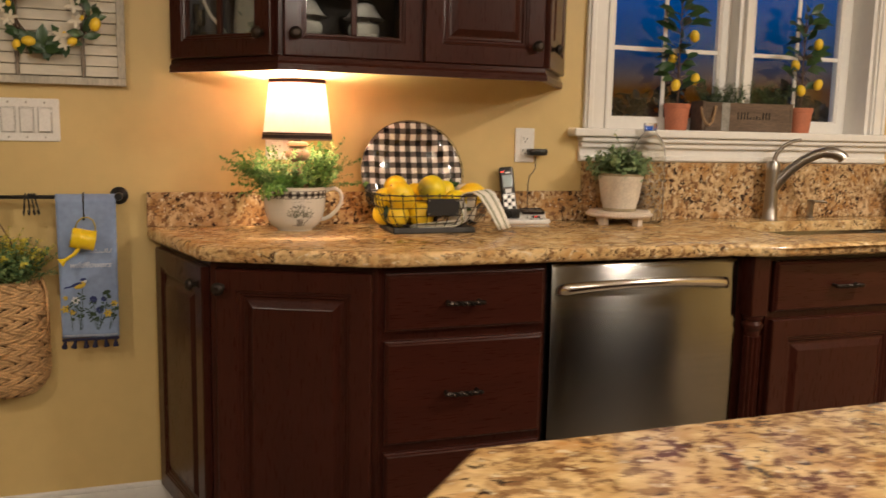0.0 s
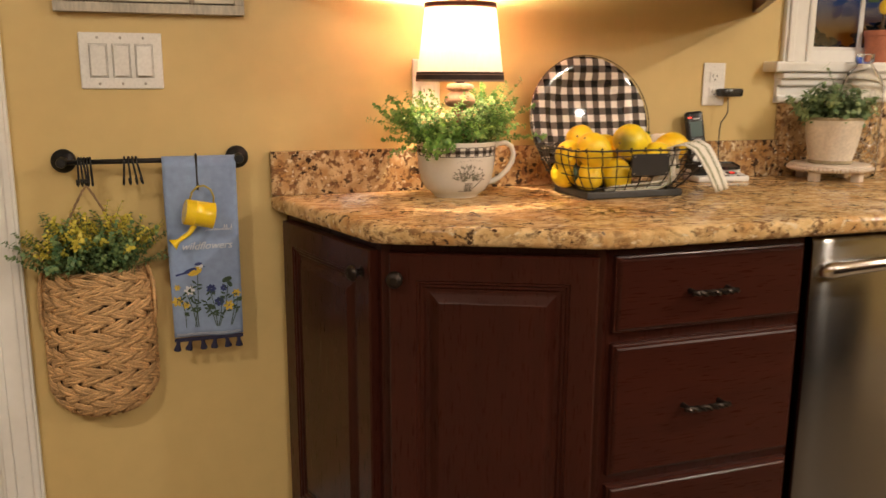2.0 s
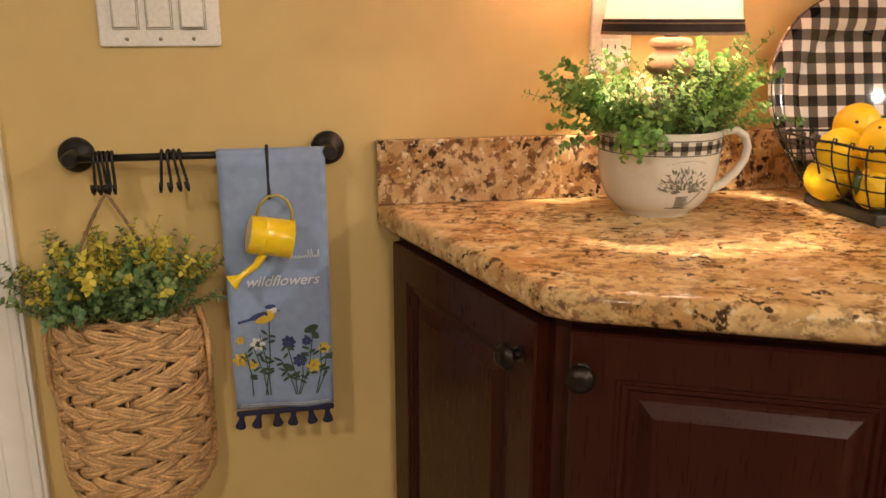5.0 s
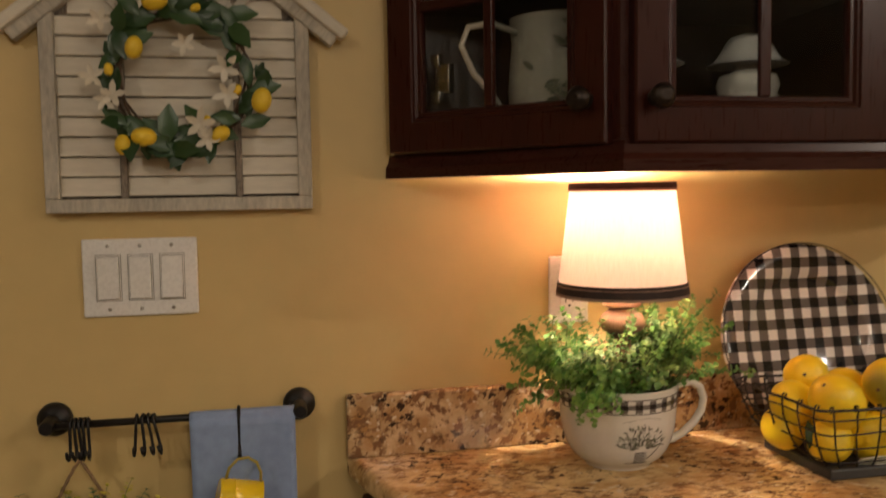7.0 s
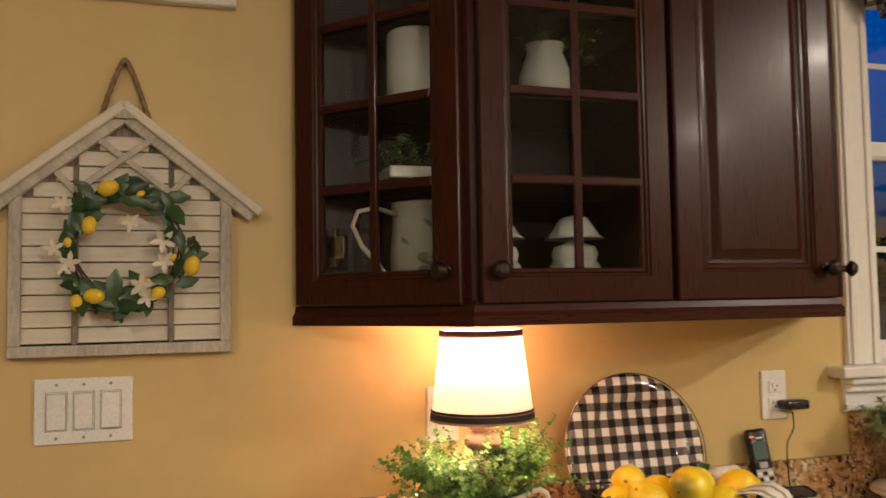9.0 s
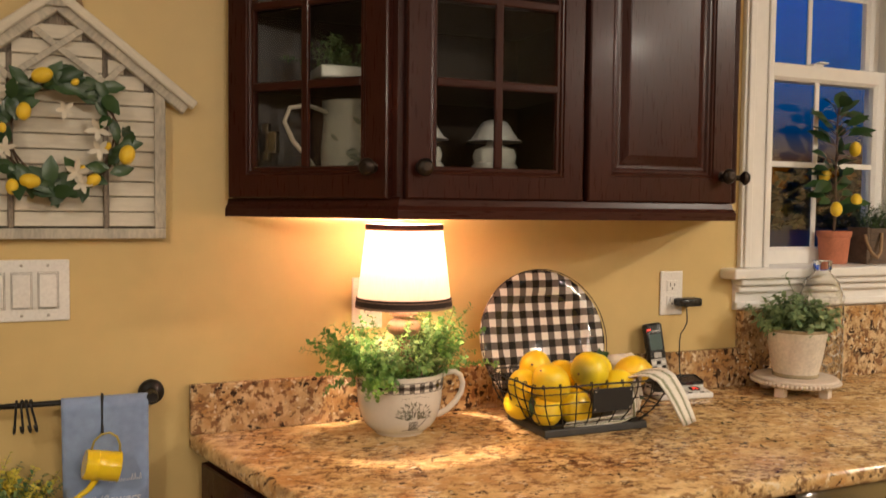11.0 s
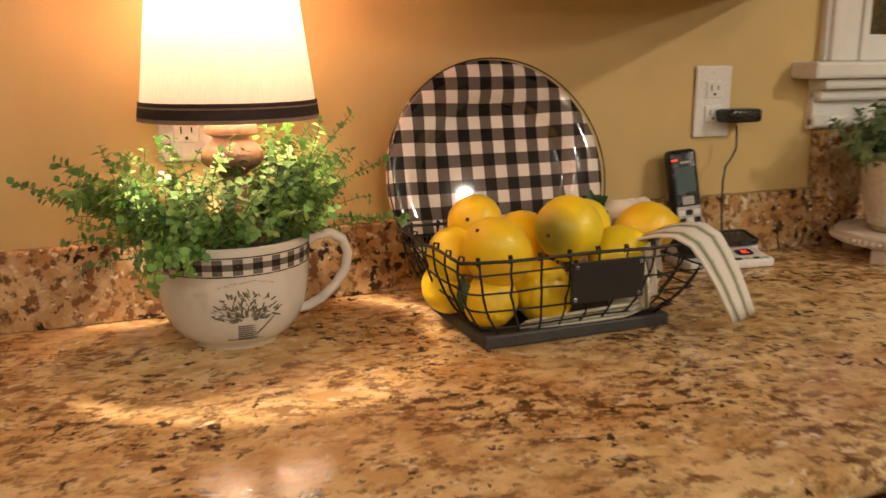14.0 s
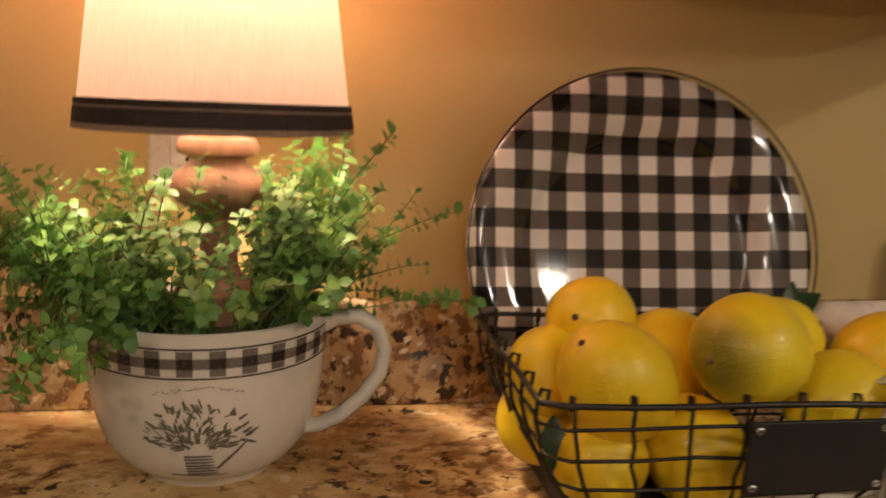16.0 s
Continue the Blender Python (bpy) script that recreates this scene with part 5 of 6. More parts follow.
bm = bmesh.new()
tri = [bm.verts.new((x, y, z)) for y in (-0.002, -0.012) for x, z in ((-HW, 0.0), (HW, 0.0), (HW, house_z(HW)), (0, house_z(0)), (-HW, house_z(HW)))]
bm.faces.new(tri[:5])
bm.faces.new(tri[5:][::-1])
for i in range(5):
    bm.faces.new((tri[i], tri[(i + 1) % 5], tri[5 + (i + 1) % 5], tri[5 + i]))
obj("back_board", bm, WORN, bh)
z, k = 0.024, 0
while z < AP - 0.07:
    z1 = z + 0.0285
    top_w = HW - 0.020
    hw = top_w
    if z1 > house_z(hw):
        hw = max(0.0, (AP - 0.012 - z1) * 0.235 / (AP - WH - 0.032) - 0.012)
    if hw > 0.02:
        for xa, xb in ((-hw, -0.088), (-0.078, 0.078), (0.088, hw)):
            xa, xb = max(xa, -hw), min(xb, hw)
            if xb - xa > 0.01:
                obj("slat", rings(xb - xa, 0.0275, [(0, 0.003), (0, -0.002), (0.001, -0.003)]), PLAQUE_SLAT, bh, m=pose(xa, -0.0155 + rnd.uniform(-0.0006, 0.0006), z, -9, 0, 0))
    z += 0.0295
for x0, x1 in ((-HW, -HW + 0.021), (HW - 0.021, HW)):
    obj("side_stile", box(x0, -0.026, 0.0205, x1, -0.010, house_z(HW) + 0.004, 0.002), PLAQUE, bh)
obj("bottom_rail", box(-HW, -0.0265, 0.0, HW, -0.010, 0.0205, 0.002), PLAQUE, bh)
for sx in (-0.083, 0.083):
    obj("bar", box(sx - 0.005, -0.024, 0.0205, sx + 0.005, -0.012, 0.25, 0.002), WORN, bh, "worn grey upright bar")
SL = math.degrees(math.atan2(AP - WH - 0.032, 0.235))
for s in (-1, 1):
    ln = 0.313
    m = pose(0, 0, AP + 0.005) @ pose(0, 0, 0, 0, (SL if s > 0 else 180 - SL), 0)
    bm = box(-0.001, -0.030, -0.030, ln, -0.008, 0.0, 0.003) if s > 0 else box(-0.001, -0.030, 0.0, ln, -0.008, 0.030, 0.003)
    rf = obj("roof_board", bm, PLAQUE, bh, m=m)
    bm = box(-0.0008, -0.040, -0.012, ln + 0.008, -0.012, 0.006, 0.004) if s > 0 else box(-0.0008, -0.040, -0.006, ln + 0.008, -0.012, 0.012, 0.004)
    obj("roof_moulding", bm, PLAQUE_SLAT, rf)


obj("ridge_cap", prism([(-0.022, -0.0385), (0.022, -0.0385), (0.022, -0.008), (-0.022, -0.008)], AP - 0.026, AP + 0.004), PLAQUE, bh)


def strip(x0, z0, x1, z1, y, w=0.012):
    ln = math.hypot(x1 - x0, z1 - z0)
    return obj("lattice_strip", box(0, y - 0.006, -w / 2, ln, y, w / 2, 0.0015), PLAQUE, bh, m=pose(x0, 0, z0, 0, -math.degrees(math.atan2(z1 - z0, x1 - x0)), 0))


strip(-0.125, 0.345, -0.083, 0.300, -0.0200)
strip(-0.045, 0.398, 0.083, 0.300, -0.0205)
strip(-0.083, 0.300, 0.045, 0.398, -0.0225)
strip(0.083, 0.300, 0.125, 0.345, -0.0210)
rp = []
for i in range(25):
    u = i / 24
    x = -0.045 + 0.09 * u
    rp.append((x, -0.010, AP - 0.03 + 0.123 * (1 - abs(2 * u - 1) ** 1.25)))
bm = bmesh.new()
for phs in (0, 2.1, 4.2):
    merge(bm, tube([(p[0] + 0.0028 * math.cos(i * 1.3 + phs), p[1] + 0.0028 * math.sin(i * 1.3 + phs), p[2]) for i, p in enumerate(rp)], 0.003, 6))
obj("rope_hanger", bm, ROPE, bh, "twisted jute rope hanger", smooth=True)
obj("nail", lathe([(0, 0.014), (0.004, 0.014), (0.004, 0.012), (0.0015, 0.012), (0.0015, 0)][::-1], 10), BRONZE, bh, m=pose(0, 0, AP + 0.080, 90))

wr = thing("lemon_wreath", "small faux wreath of lemons, leaves and cream blossoms", "wreath", pose(PX + 0.008, -0.045, 1.512))
bm = bmesh.new()
for i in range(5):
    ph0 = rnd.uniform(0, 6)
    merge(bm, tube([((0.093 + 0.006 * math.sin(3 * a + ph0)) * math.cos(a), 0.006 * math.cos(4 * a + ph0), (0.093 + 0.006 * math.sin(3 * a + ph0)) * math.sin(a)) for a in [j * math.pi / 20 for j in range(40)]], 0.0022, 5, closed=True))
obj("twig_ring", bm, TWIG, wr, smooth=True)
lv, fw = bmesh.new(), bmesh.new()
# clusters of large leaves round the ring: angle, spread, how many, length
for a0, da, cnt, ln0 in ((1.95, 0.30, 9, 0.052), (1.45, 0.30, 9, 0.056), (0.95, 0.30, 10, 0.048), (0.35, 0.25, 6, 0.040), (-0.25, 0.22, 5, 0.040), (-0.70, 0.25, 7, 0.042), (-1.25, 0.25, 6, 0.044), (-1.75, 0.25, 7, 0.048), (-2.35, 0.25, 8, 0.050), (2.70, 0.25, 8, 0.046), (3.20, 0.22, 4, 0.034)):
    for _ in range(cnt):
        a = a0 + rnd.uniform(-da, da)
        q = 0.097 + rnd.uniform(-0.012, 0.014)
        t = Vector((-math.sin(a), 0, math.cos(a))) * rnd.choice((-1, 1)) + Vector((rnd.gauss(0, 0.55), rnd.uniform(-0.7, 0.0), rnd.gauss(0, 0.55)))
        ln = ln0 * rnd.uniform(0.7, 1.1)
        leaf_faces(lv, Vector((q * math.cos(a), -0.006 - rnd.uniform(0, 0.012), q * math.sin(a))), t, Vector((0, -1, 0.1)), ln, ln * 0.56)
leaf_faces(lv, Vector((-0.022, -0.02, -0.095)), Vector((0.05, -0.2, 1.0)), Vector((0, -1, 0.1)), 0.054, 0.032)
leaf_faces(lv, Vector((0.095, -0.02, -0.020)), Vector((1.0, -0.2, 0.2)), Vector((0, -1, 0.1)), 0.046, 0.026)
leaf_faces(lv, Vector((-0.055, -0.02, 0.085)), Vector((-0.7, -0.2, 0.8)), Vector((0, -1, 0.1)), 0.046, 0.024)
for bx_, bz_, sz in ((-0.107, 0.076, 0.020), (-0.120, -0.004, 0.020), (-0.094, -0.029, 0.022), (-0.104, -0.036, 0.018), (0.062, 0.010, 0.025), (0.064, -0.027, 0.023), (0.024, -0.070, 0.026), (0.034, -0.092, 0.022), (0.006, 0.044, 0.020)):
    turn = rnd.uniform(0, 6)
    for j in range(5):
        b = j * 1.257 + turn
        leaf_faces(fw, Vector((bx_, -0.030, bz_)), Vector((math.cos(b), -0.35 + rnd.uniform(-0.25, 0.2), math.sin(b))), Vector((0, -1, 0)), sz * rnd.uniform(0.85, 1.1), sz * 0.46, cup=-0.1)
obj("foliage", lv, LEAF_DARK, wr, smooth=True)
obj("blossom", fw, BLOOM_WHITE, wr, "cream five-petalled blossoms", smooth=True)
for bx_, bz_, s, tilt in ((-0.032, 0.105, 1.15, 70), (-0.063, 0.038, 1.0, 10), (-0.098, 0.007, 0.55, 0), (-0.054, -0.088, 1.1, 95), (-0.083, -0.099, 0.9, 0), (0.112, -0.035, 1.15, 15), (0.023, 0.096, 0.5, 60), (0.078, -0.020, 0.5, 30), (0.052, -0.084, 0.9, 60), (0.034, -0.064, 0.45, 0)):
    b, mm = blob(0.0125 * s, 0.0125 * s, 0.0165 * s, 14, 9)
    obj("small_lemon", b, LEMON_SMALL, wr, smooth=True, m=pose(bx_, -0.028, bz_, 0, tilt, 0) @ mm)

sg = thing("white_sign", "white painted wooden sign hung high on the wall", "sign", pose(-0.235, 0, 1.985))
obj("board", box(-0.19, -0.016, 0.012, 0.19, -0.002, 0.27, 0.002), PLAQUE_SLAT, sg)
obj("frame", rings(0.40, 0.29, [(0, 0.0), (0, -0.02), (0.003, -0.023), (0.016, -0.023), (0.018, -0.017), (0.018, 0.0)], cap=False), WHITE, sg, m=pose(-0.2, -0.001, 0))

# rail with hooks
ZR, YR = 1.006, -0.046
rail = thing("utensil_rail", "black iron wall rail with round end plates", "rail")
obj("bar", tube([(-0.437, YR, ZR), (-0.074, YR, ZR)], 0.0055, 12), BLACK_IRON, rail, smooth=True)
for x in (-0.437, -0.074):
    obj("end_plate", lathe([(0, 0.060), (0.009, 0.060), (0.011, 0.056), (0.011, 0.020), (0.016, 0.016), (0.0235, 0.012), (0.0255, 0.006), (0.0255, 0.0)][::-1], 28), BLACK_IRON, rail, smooth=45, m=pose(x, -0.0005, ZR, 90))


def s_hook(x, lean, drop=0.048):
    bm = bmesh.new()
    pts = [(0, 0.008, -0.006), (0, 0.0085, 0.001), (0, 0.005, 0.0075), (0, 0, 0.0092), (0, -0.006, 0.0075), (0, -0.009, 0.001), (0, -0.0085, -0.012), (0, -0.0085, -drop + 0.012), (0, -0.010, -drop + 0.004), (0, -0.016, -drop), (0, -0.022, -drop + 0.005), (0, -0.023, -drop + 0.014)]
    return tagged(obj("s_hook", tube(pts, 0.0024, 6), BLACK_IRON, smooth=True, m=pose(x, YR, ZR, 0, lean, rnd.uniform(-12, 12))), "black iron hook hanging on the rail", "hook", "hooks on the rail")


for i, x in enumerate((-0.404, -0.398, -0.392, -0.386, -0.381)):
    s_hook(x, rnd.uniform(-6, 3))
for i, x in enumerate((-0.314, -0.304, -0.296, -0.288)):
    s_hook(x, (4, -4, -9, -13)[i])
tagged(obj("s_hook", tube([(0, 0.0075, -0.008), (0, 0.0085, 0.001), (0, 0.005, 0.0085), (0, 0, 0.0112), (0, -0.008, 0.0085), (0, -0.011, 0.001), (0, -0.011, -0.04), (0, -0.013, -0.058), (0, -0.019, -0.063), (0, -0.024, -0.056)], 0.0028, 6), BLACK_IRON, smooth=True, m=pose(-0.166, YR, ZR)), "black iron hook holding the little watering can", "hook", "hooks on the rail")

# hanging basket: strands woven over and under on a flattened, rounded body
hb_ = thing("hanging_basket", "woven seagrass wall basket hung by a cord", "basket", pose(-0.388, -0.004, 0))
BW, BD, BZ0, BZ1 = 0.110, 0.088, 0.441, 0.768


def basket_pt(a, z, lift=0.0):
    f = (z - BZ0) / (BZ1 - BZ0)
    w = 1.0
    if f < 0.24:
        w = (1 - ((0.24 - f) / 0.24) ** 2.2 * 0.38)
    elif f > 0.8:
        w = 1 - 0.06 * (f - 0.8) / 0.2
    c, s = math.cos(a), math.sin(a)
    return Vector((w * (BW + lift) * c * (abs(c) ** -0.12 if abs(c) > 0.01 else 1), -abs(w * (BD + lift) * s) * (1 if s > 0 else 0.02) - 0.002, z))


rows_n = 16
pitch = (BZ1 - BZ0 - 0.012) / rows_n
for i in range(rows_n):
    z0 = BZ0 + 0.008 + pitch * (i + 0.5)
    slope = 1 if i % 2 else -1
    shift = rnd.uniform(0, 0.30)
    for j in range(-1, 9):
        mid_a = (j + 0.5) * 0.42 + shift
        span = 0.33 * rnd.uniform(0.80, 1.25)
        bend, drift = rnd.uniform(0.45, 0.85), rnd.gauss(0, 0.0022)
        if mid_a + span < 0.02 or mid_a - span > math.pi - 0.02:
            continue
        bm = bmesh.new()
        for sub in range(4):
            pts = []
            for k in range(9):
                u = k / 8 * 2 - 1
                a = min(math.pi, max(0.0, mid_a + span * u))
                lift = 0.0105 * math.cos(u * math.pi / 2) - 0.0055 + (0.0012 if sub in (1, 2) else 0.0)
                zz = z0 + drift + slope * u * pitch * bend + (sub - 1.5) * 0.0048 * (1 - 0.25 * u * u) + 0.0009 * math.sin(u * 5 + sub * 2 + j)
                pts.append(basket_pt(a, max(BZ0, zz), lift))
            merge(bm, tube(pts, 0.0026 + 0.0004 * rnd.random(), 6))
        obj("woven_strand", bm, WICKER, hb_, smooth=True)
for i in range(13):
    a = math.pi * (i + 0.5) / 13
    obj("stake", tube([basket_pt(a, BZ0 + (BZ1 - BZ0) * k / 10, -0.002) for k in range(11)], 0.0030, 5), WICKER, hb_, smooth=True)
# dark brown lining gives the gaps between strands their shade by colour
bm = bmesh.new()
lay = []
for k in range(9):
    z = BZ0 + (BZ1 - BZ0 - 0.02) * k / 8
    lay.append([bm.verts.new(basket_pt(math.pi * j / 24, z, -0.008)) for j in range(25)])
for a, b in zip(lay, lay[1:]):
    for j in range(24):
        bm.faces.new((a[j], a[j + 1], b[j + 1], b[j]))
bm.faces.new(lay[0])
obj("shade_lining", bm, TWIG, hb_, smooth=True)
bm = bmesh.new()
for ph0 in (0, math.pi):
    merge(bm, tube([basket_pt(math.pi * j / 60, BZ1 + 0.0028 * math.cos(j * 0.8 + ph0), 0.0028 * math.sin(j * 0.8 + ph0)) for j in range(61)], 0.0036, 6))
for sx in (-1, 1):
    merge(bm, tube([(sx * 0.106, -0.02, BZ1 - 0.16), (sx * 0.118, -0.03, BZ1 - 0.10), (sx * 0.116, -0.034, BZ1 - 0.03), (sx * 0.104, -0.04, BZ1 + 0.016), (sx * 0.094, -0.045, BZ1 - 0.004)], 0.0045, 6))
obj("rim", bm, WICKER, hb_, "braided seagrass rim with side loops", smooth=True)
bm = bmesh.new()
for ph0 in (0, 2.1, 4.2):
    pts = []
    for i in range(31):
        u = i / 30 * 2 - 1
        x, z = u * 0.092 - 0.004, BZ1 + 0.190 * (1 - abs(u) ** 1.15) 
        pts.append((x + 0.0016 * math.cos(i * 1.6 + ph0), -0.060 + 0.0016 * math.sin(i * 1.6 + ph0), z))
    merge(bm, tube(pts, 0.0016, 5))
obj("cord", bm, ROPE, hb_, "thin twisted hanging cord", smooth=True)
gp = thing("flowering_greenery", "faux greenery with tiny yellow blossoms in the hanging basket", "plant", pose(-0.388, -0.05, BZ1 - 0.004))
lv, st = sprigs(120, lambda r: (r.uniform(-0.088, 0.088), r.uniform(-0.035, 0.025), r.uniform(-0.01, 0.01)), lambda r: (r.gauss(0, 0.40), r.gauss(-0.22, 0.28), 1.0), 0.128, 0.0100, 0.0088, 0.0062, rnd, droop=0.25, wobble=0.35)
fl, s2 = sprigs(84, lambda r: (r.uniform(-0.085, 0.085), r.uniform(-0.035, 0.02), r.uniform(0.01, 0.04)), lambda r: (r.gauss(0, 0.6), r.gauss(-0.3, 0.3), 1.0), 0.118, 0.0100, 0.0085, 0.0075, rnd, droop=0.25, start=0.55)
merge(st, s2)
l2, s2 = sprigs(12, lambda r: (r.choice((-1, 1)) * 0.085, -0.02, 0.02), lambda r: (r.choice((-1, 1)) * 0.9, -0.1, r.uniform(0.1, 0.5)), 0.085, 0.0095, 0.0062, 0.008, rnd, droop=0.4)
merge(lv, l2)
merge(st, s2)
obj("foliage", lv, LEAF_BLUE, gp, "narrow blue-green leaves", smooth=True)
obj("blossom", fl, BLOOM_YELLOW, gp, "tiny yellow blossoms", smooth=True)
obj("stalk", st, GREEN_STEM, gp)

# tea towel with its printed picture
tw = thing("tea_towel", "pale blue tea towel with a bird and wildflowers and navy tassels", "towel", pose(-0.160, YR, 0))
TW, TZ1, TZ0 = 0.078, ZR + 0.008, 0.606


def towel_pt(u, z, lift=0.0):
    """A point of the towel's front, u from -1 to 1, with soft folds."""
    f = (TZ1 - z) / (TZ1 - TZ0)
    return Vector((u * TW * (1 - 0.03 * f) + 0.002 * f, -0.012 - 0.004 * f - 0.0045 * f * math.sin(u * 2.2 + 0.6) - 0.0020 * f * math.sin(u * 5 + z * 9) - lift, z))


bm = bmesh.new()
prof = [("b", 0.70 + 0.3 * k / 9) for k in range(8)] + [("t", a) for a in range(0, 181, 30)] + [("f", k / 24) for k in range(25)]
rows = []
for kind, v in prof:
    row = []
    for j in range(17):
        u = j / 8 - 1
        if kind == "b":
            row.append(Vector((u * TW, 0.010, TZ0 + (TZ1 - 0.012 - TZ0) * v)))
        elif kind == "t":
            a = radians(v)
            row.append(Vector((u * TW, 0.011 * math.cos(a), ZR + 0.0085 * math.sin(a))))
        else:
            row.append(towel_pt(u, ZR - (ZR - TZ0) * v))
    rows.append([bm.verts.new(p) for p in row])
for a, b in zip(rows, rows[1:]):
    for j in range(16):
        bm.faces.new((a[j], a[j + 1], b[j + 1], b[j]))
cl = obj("cloth", bm, TOWEL_BLUE, tw, smooth=True)
md_ = cl.modifiers.new("thickness", "SOLIDIFY")
md_.thickness, md_.offset = 0.0022, -1


def patch(bm, pts):
    """A flat printed shape on the towel; points are (x, z) in metres from the print's own origin."""
    vs = [bm.verts.new(towel_pt(x / TW, z, 0.0022)) for x, z in pts]
    bm.faces.new(vs)


def oval(bm, x, z, rx, rz, rot=0.0, k=10):
    c, s = math.cos(rot), math.sin(rot)
    patch(bm, [(x + rx * math.cos(i * 2 * math.pi / k) * c - rz * math.sin(i * 2 * math.pi / k) * s, z + rx * math.cos(i * 2 * math.pi / k) * s + rz * math.sin(i * 2 * math.pi / k) * c) for i in range(k)])


def line(bm, pts, w):
    for (x0, z0), (x1, z1) in zip(pts, pts[1:]):
        d = math.hypot(x1 - x0, z1 - z0) or 1
        nx, nz = -(z1 - z0) / d * w / 2, (x1 - x0) / d * w / 2
        patch(bm, [(x0 - nx, z0 - nz), (x1 - nx, z1 - nz), (x1 + nx, z1 + nz), (x0 + nx, z0 + nz)])




def printed(name, draw, material, label=""):
    """One printed shape on the towel."""
    bm = bmesh.new()
    draw(bm)
    return obj(name, bm, material, cl, label)


def stem_print(bm, x0, x1, h):
    b0 = 0.628
    line(bm, [(x0, b0), ((x0 + x1) / 2 + 0.004, b0 + h * 0.45), (x1, b0 + h)], 0.0016)
    for _ in range(7):
        f = rnd.uniform(0.25, 0.95)
        oval(bm, x0 + (x1 - x0) * f + rnd.choice((-1, 1)) * 0.006, b0 + h * f + 0.003, 0.0065, 0.0022, rnd.uniform(-1, 1), 8)


def flower_print(bm, x, z, r_, k, fat):
    for j in range(k):
        a = j * 2 * math.pi / k
        oval(bm, x + 0.6 * r_ * math.cos(a), z + 0.55 * r_ * math.sin(a), 0.5 * r_, fat * r_, a, 8)


def script_print(bm, z0, xa, xb):
    x = xa
    while x < xb:
        h = rnd.choice((0.004, 0.004, 0.005, 0.013))
        line(bm, [(x, z0), (x + 0.0022, z0 + h), (x + 0.0036, z0 + 0.001)], 0.0011)
        x += 0.0050


for x0, x1, h in ((-0.030, -0.018, 0.135), (-0.022, -0.034, 0.10), (-0.05, -0.058, 0.075), (-0.026, -0.046, 0.085), (0.020, 0.006, 0.088), (0.022, 0.030, 0.070), (0.024, 0.050, 0.110), (0.050, 0.060, 0.080), (0.052, 0.068, 0.062), (0.018, -0.004, 0.06)):
    printed("printed_stem", lambda bm: stem_print(bm, x0, x1, h), PRINT_GREEN, "printed green stem with leaves")
for x, z, r_ in ((-0.066, 0.690, 0.0120), (-0.047, 0.680, 0.0085), (0.048, 0.675, 0.0120), (0.066, 0.702, 0.0095), (-0.064, 0.722, 0.0070)):
    printed("printed_flower", lambda bm: flower_print(bm, x, z, r_, 6, 0.30), PRINT_YELLOW, "printed yellow flower")
    printed("printed_flower_eye", lambda bm: oval(bm, x, z, 0.22 * r_, 0.22 * r_), BRAID_LIGHT)
for x, z, r_ in ((0.010, 0.716, 0.0105), (0.026, 0.685, 0.0105), (0.038, 0.716, 0.0075)):
    printed("printed_flower", lambda bm: flower_print(bm, x, z, r_, 7, 0.36), PRINT_BLUE, "printed navy flower")
printed("printed_flower", lambda bm: flower_print(bm, -0.038, 0.714, 0.0115, 6, 0.32), PRINT_WHITE, "printed pale flower")
for x, z, rx, rz, a in ((0.046, 0.735, 0.012, 0.006, 0.3), (0.008, 0.674, 0.010, 0.006, -0.4), (0.052, 0.724, 0.008, 0.005, -0.9)):
    printed("printed_leaf", lambda bm: oval(bm, x, z, rx, rz, a), PRINT_GREEN)
# the bird: breast, wing, tail, cheek, cap and beak
printed("bird_breast", lambda bm: oval(bm, -0.024, 0.757, 0.017, 0.0090, 0.42, 14), PRINT_YELLOW)
printed("bird_wing", lambda bm: oval(bm, -0.032, 0.7595, 0.0165, 0.0052, 0.30, 12), PRINT_BLUE)
printed("bird_tail", lambda bm: line(bm, [(-0.042, 0.755), (-0.066, 0.750)], 0.0042), PRINT_BLUE)
printed("bird_cheek", lambda bm: oval(bm, -0.0125, 0.7690, 0.0075, 0.0062, 0.2, 12), PRINT_WHITE)
printed("bird_cap", lambda bm: oval(bm, -0.0150, 0.7738, 0.0085, 0.0040, 0.1, 12), PRINT_BLUE)
printed("bird_beak", lambda bm: line(bm, [(-0.008, 0.769), (-0.001, 0.767)], 0.0016), PRINT_BLUE)
# a faint line of script, and the word under it
printed("faint_script", lambda bm: script_print(bm, 0.848, 0.005, 0.062), PRINT_WHITE, "faint white script")
word = bpy.data.curves.new("printed_word", "FONT")
word.body, word.size, word.shear, word.align_x, word.extrude = "wildflowers", 0.0235, 0.35, "CENTER", 0.0002
word.materials.append(PRINT_WHITE)
wd_ = new("printed_word", word)
wd_.parent = cl
wd_.matrix_basis = pose(0.006, -0.0200, 0.808, 90, 0, 0)
wd_["label"] = "white printed word"
for z in (0.611, 0.614):
    printed("stitch_line", lambda bm: line(bm, [(-0.072 + 0.018 * i, z) for i in range(9)], 0.0008), PRINT_WHITE)
obj("hem", boxes((-0.074, -0.0215, 0.597, 0.077, -0.0165, 0.606), bevel=0.002), NAVY, tw)
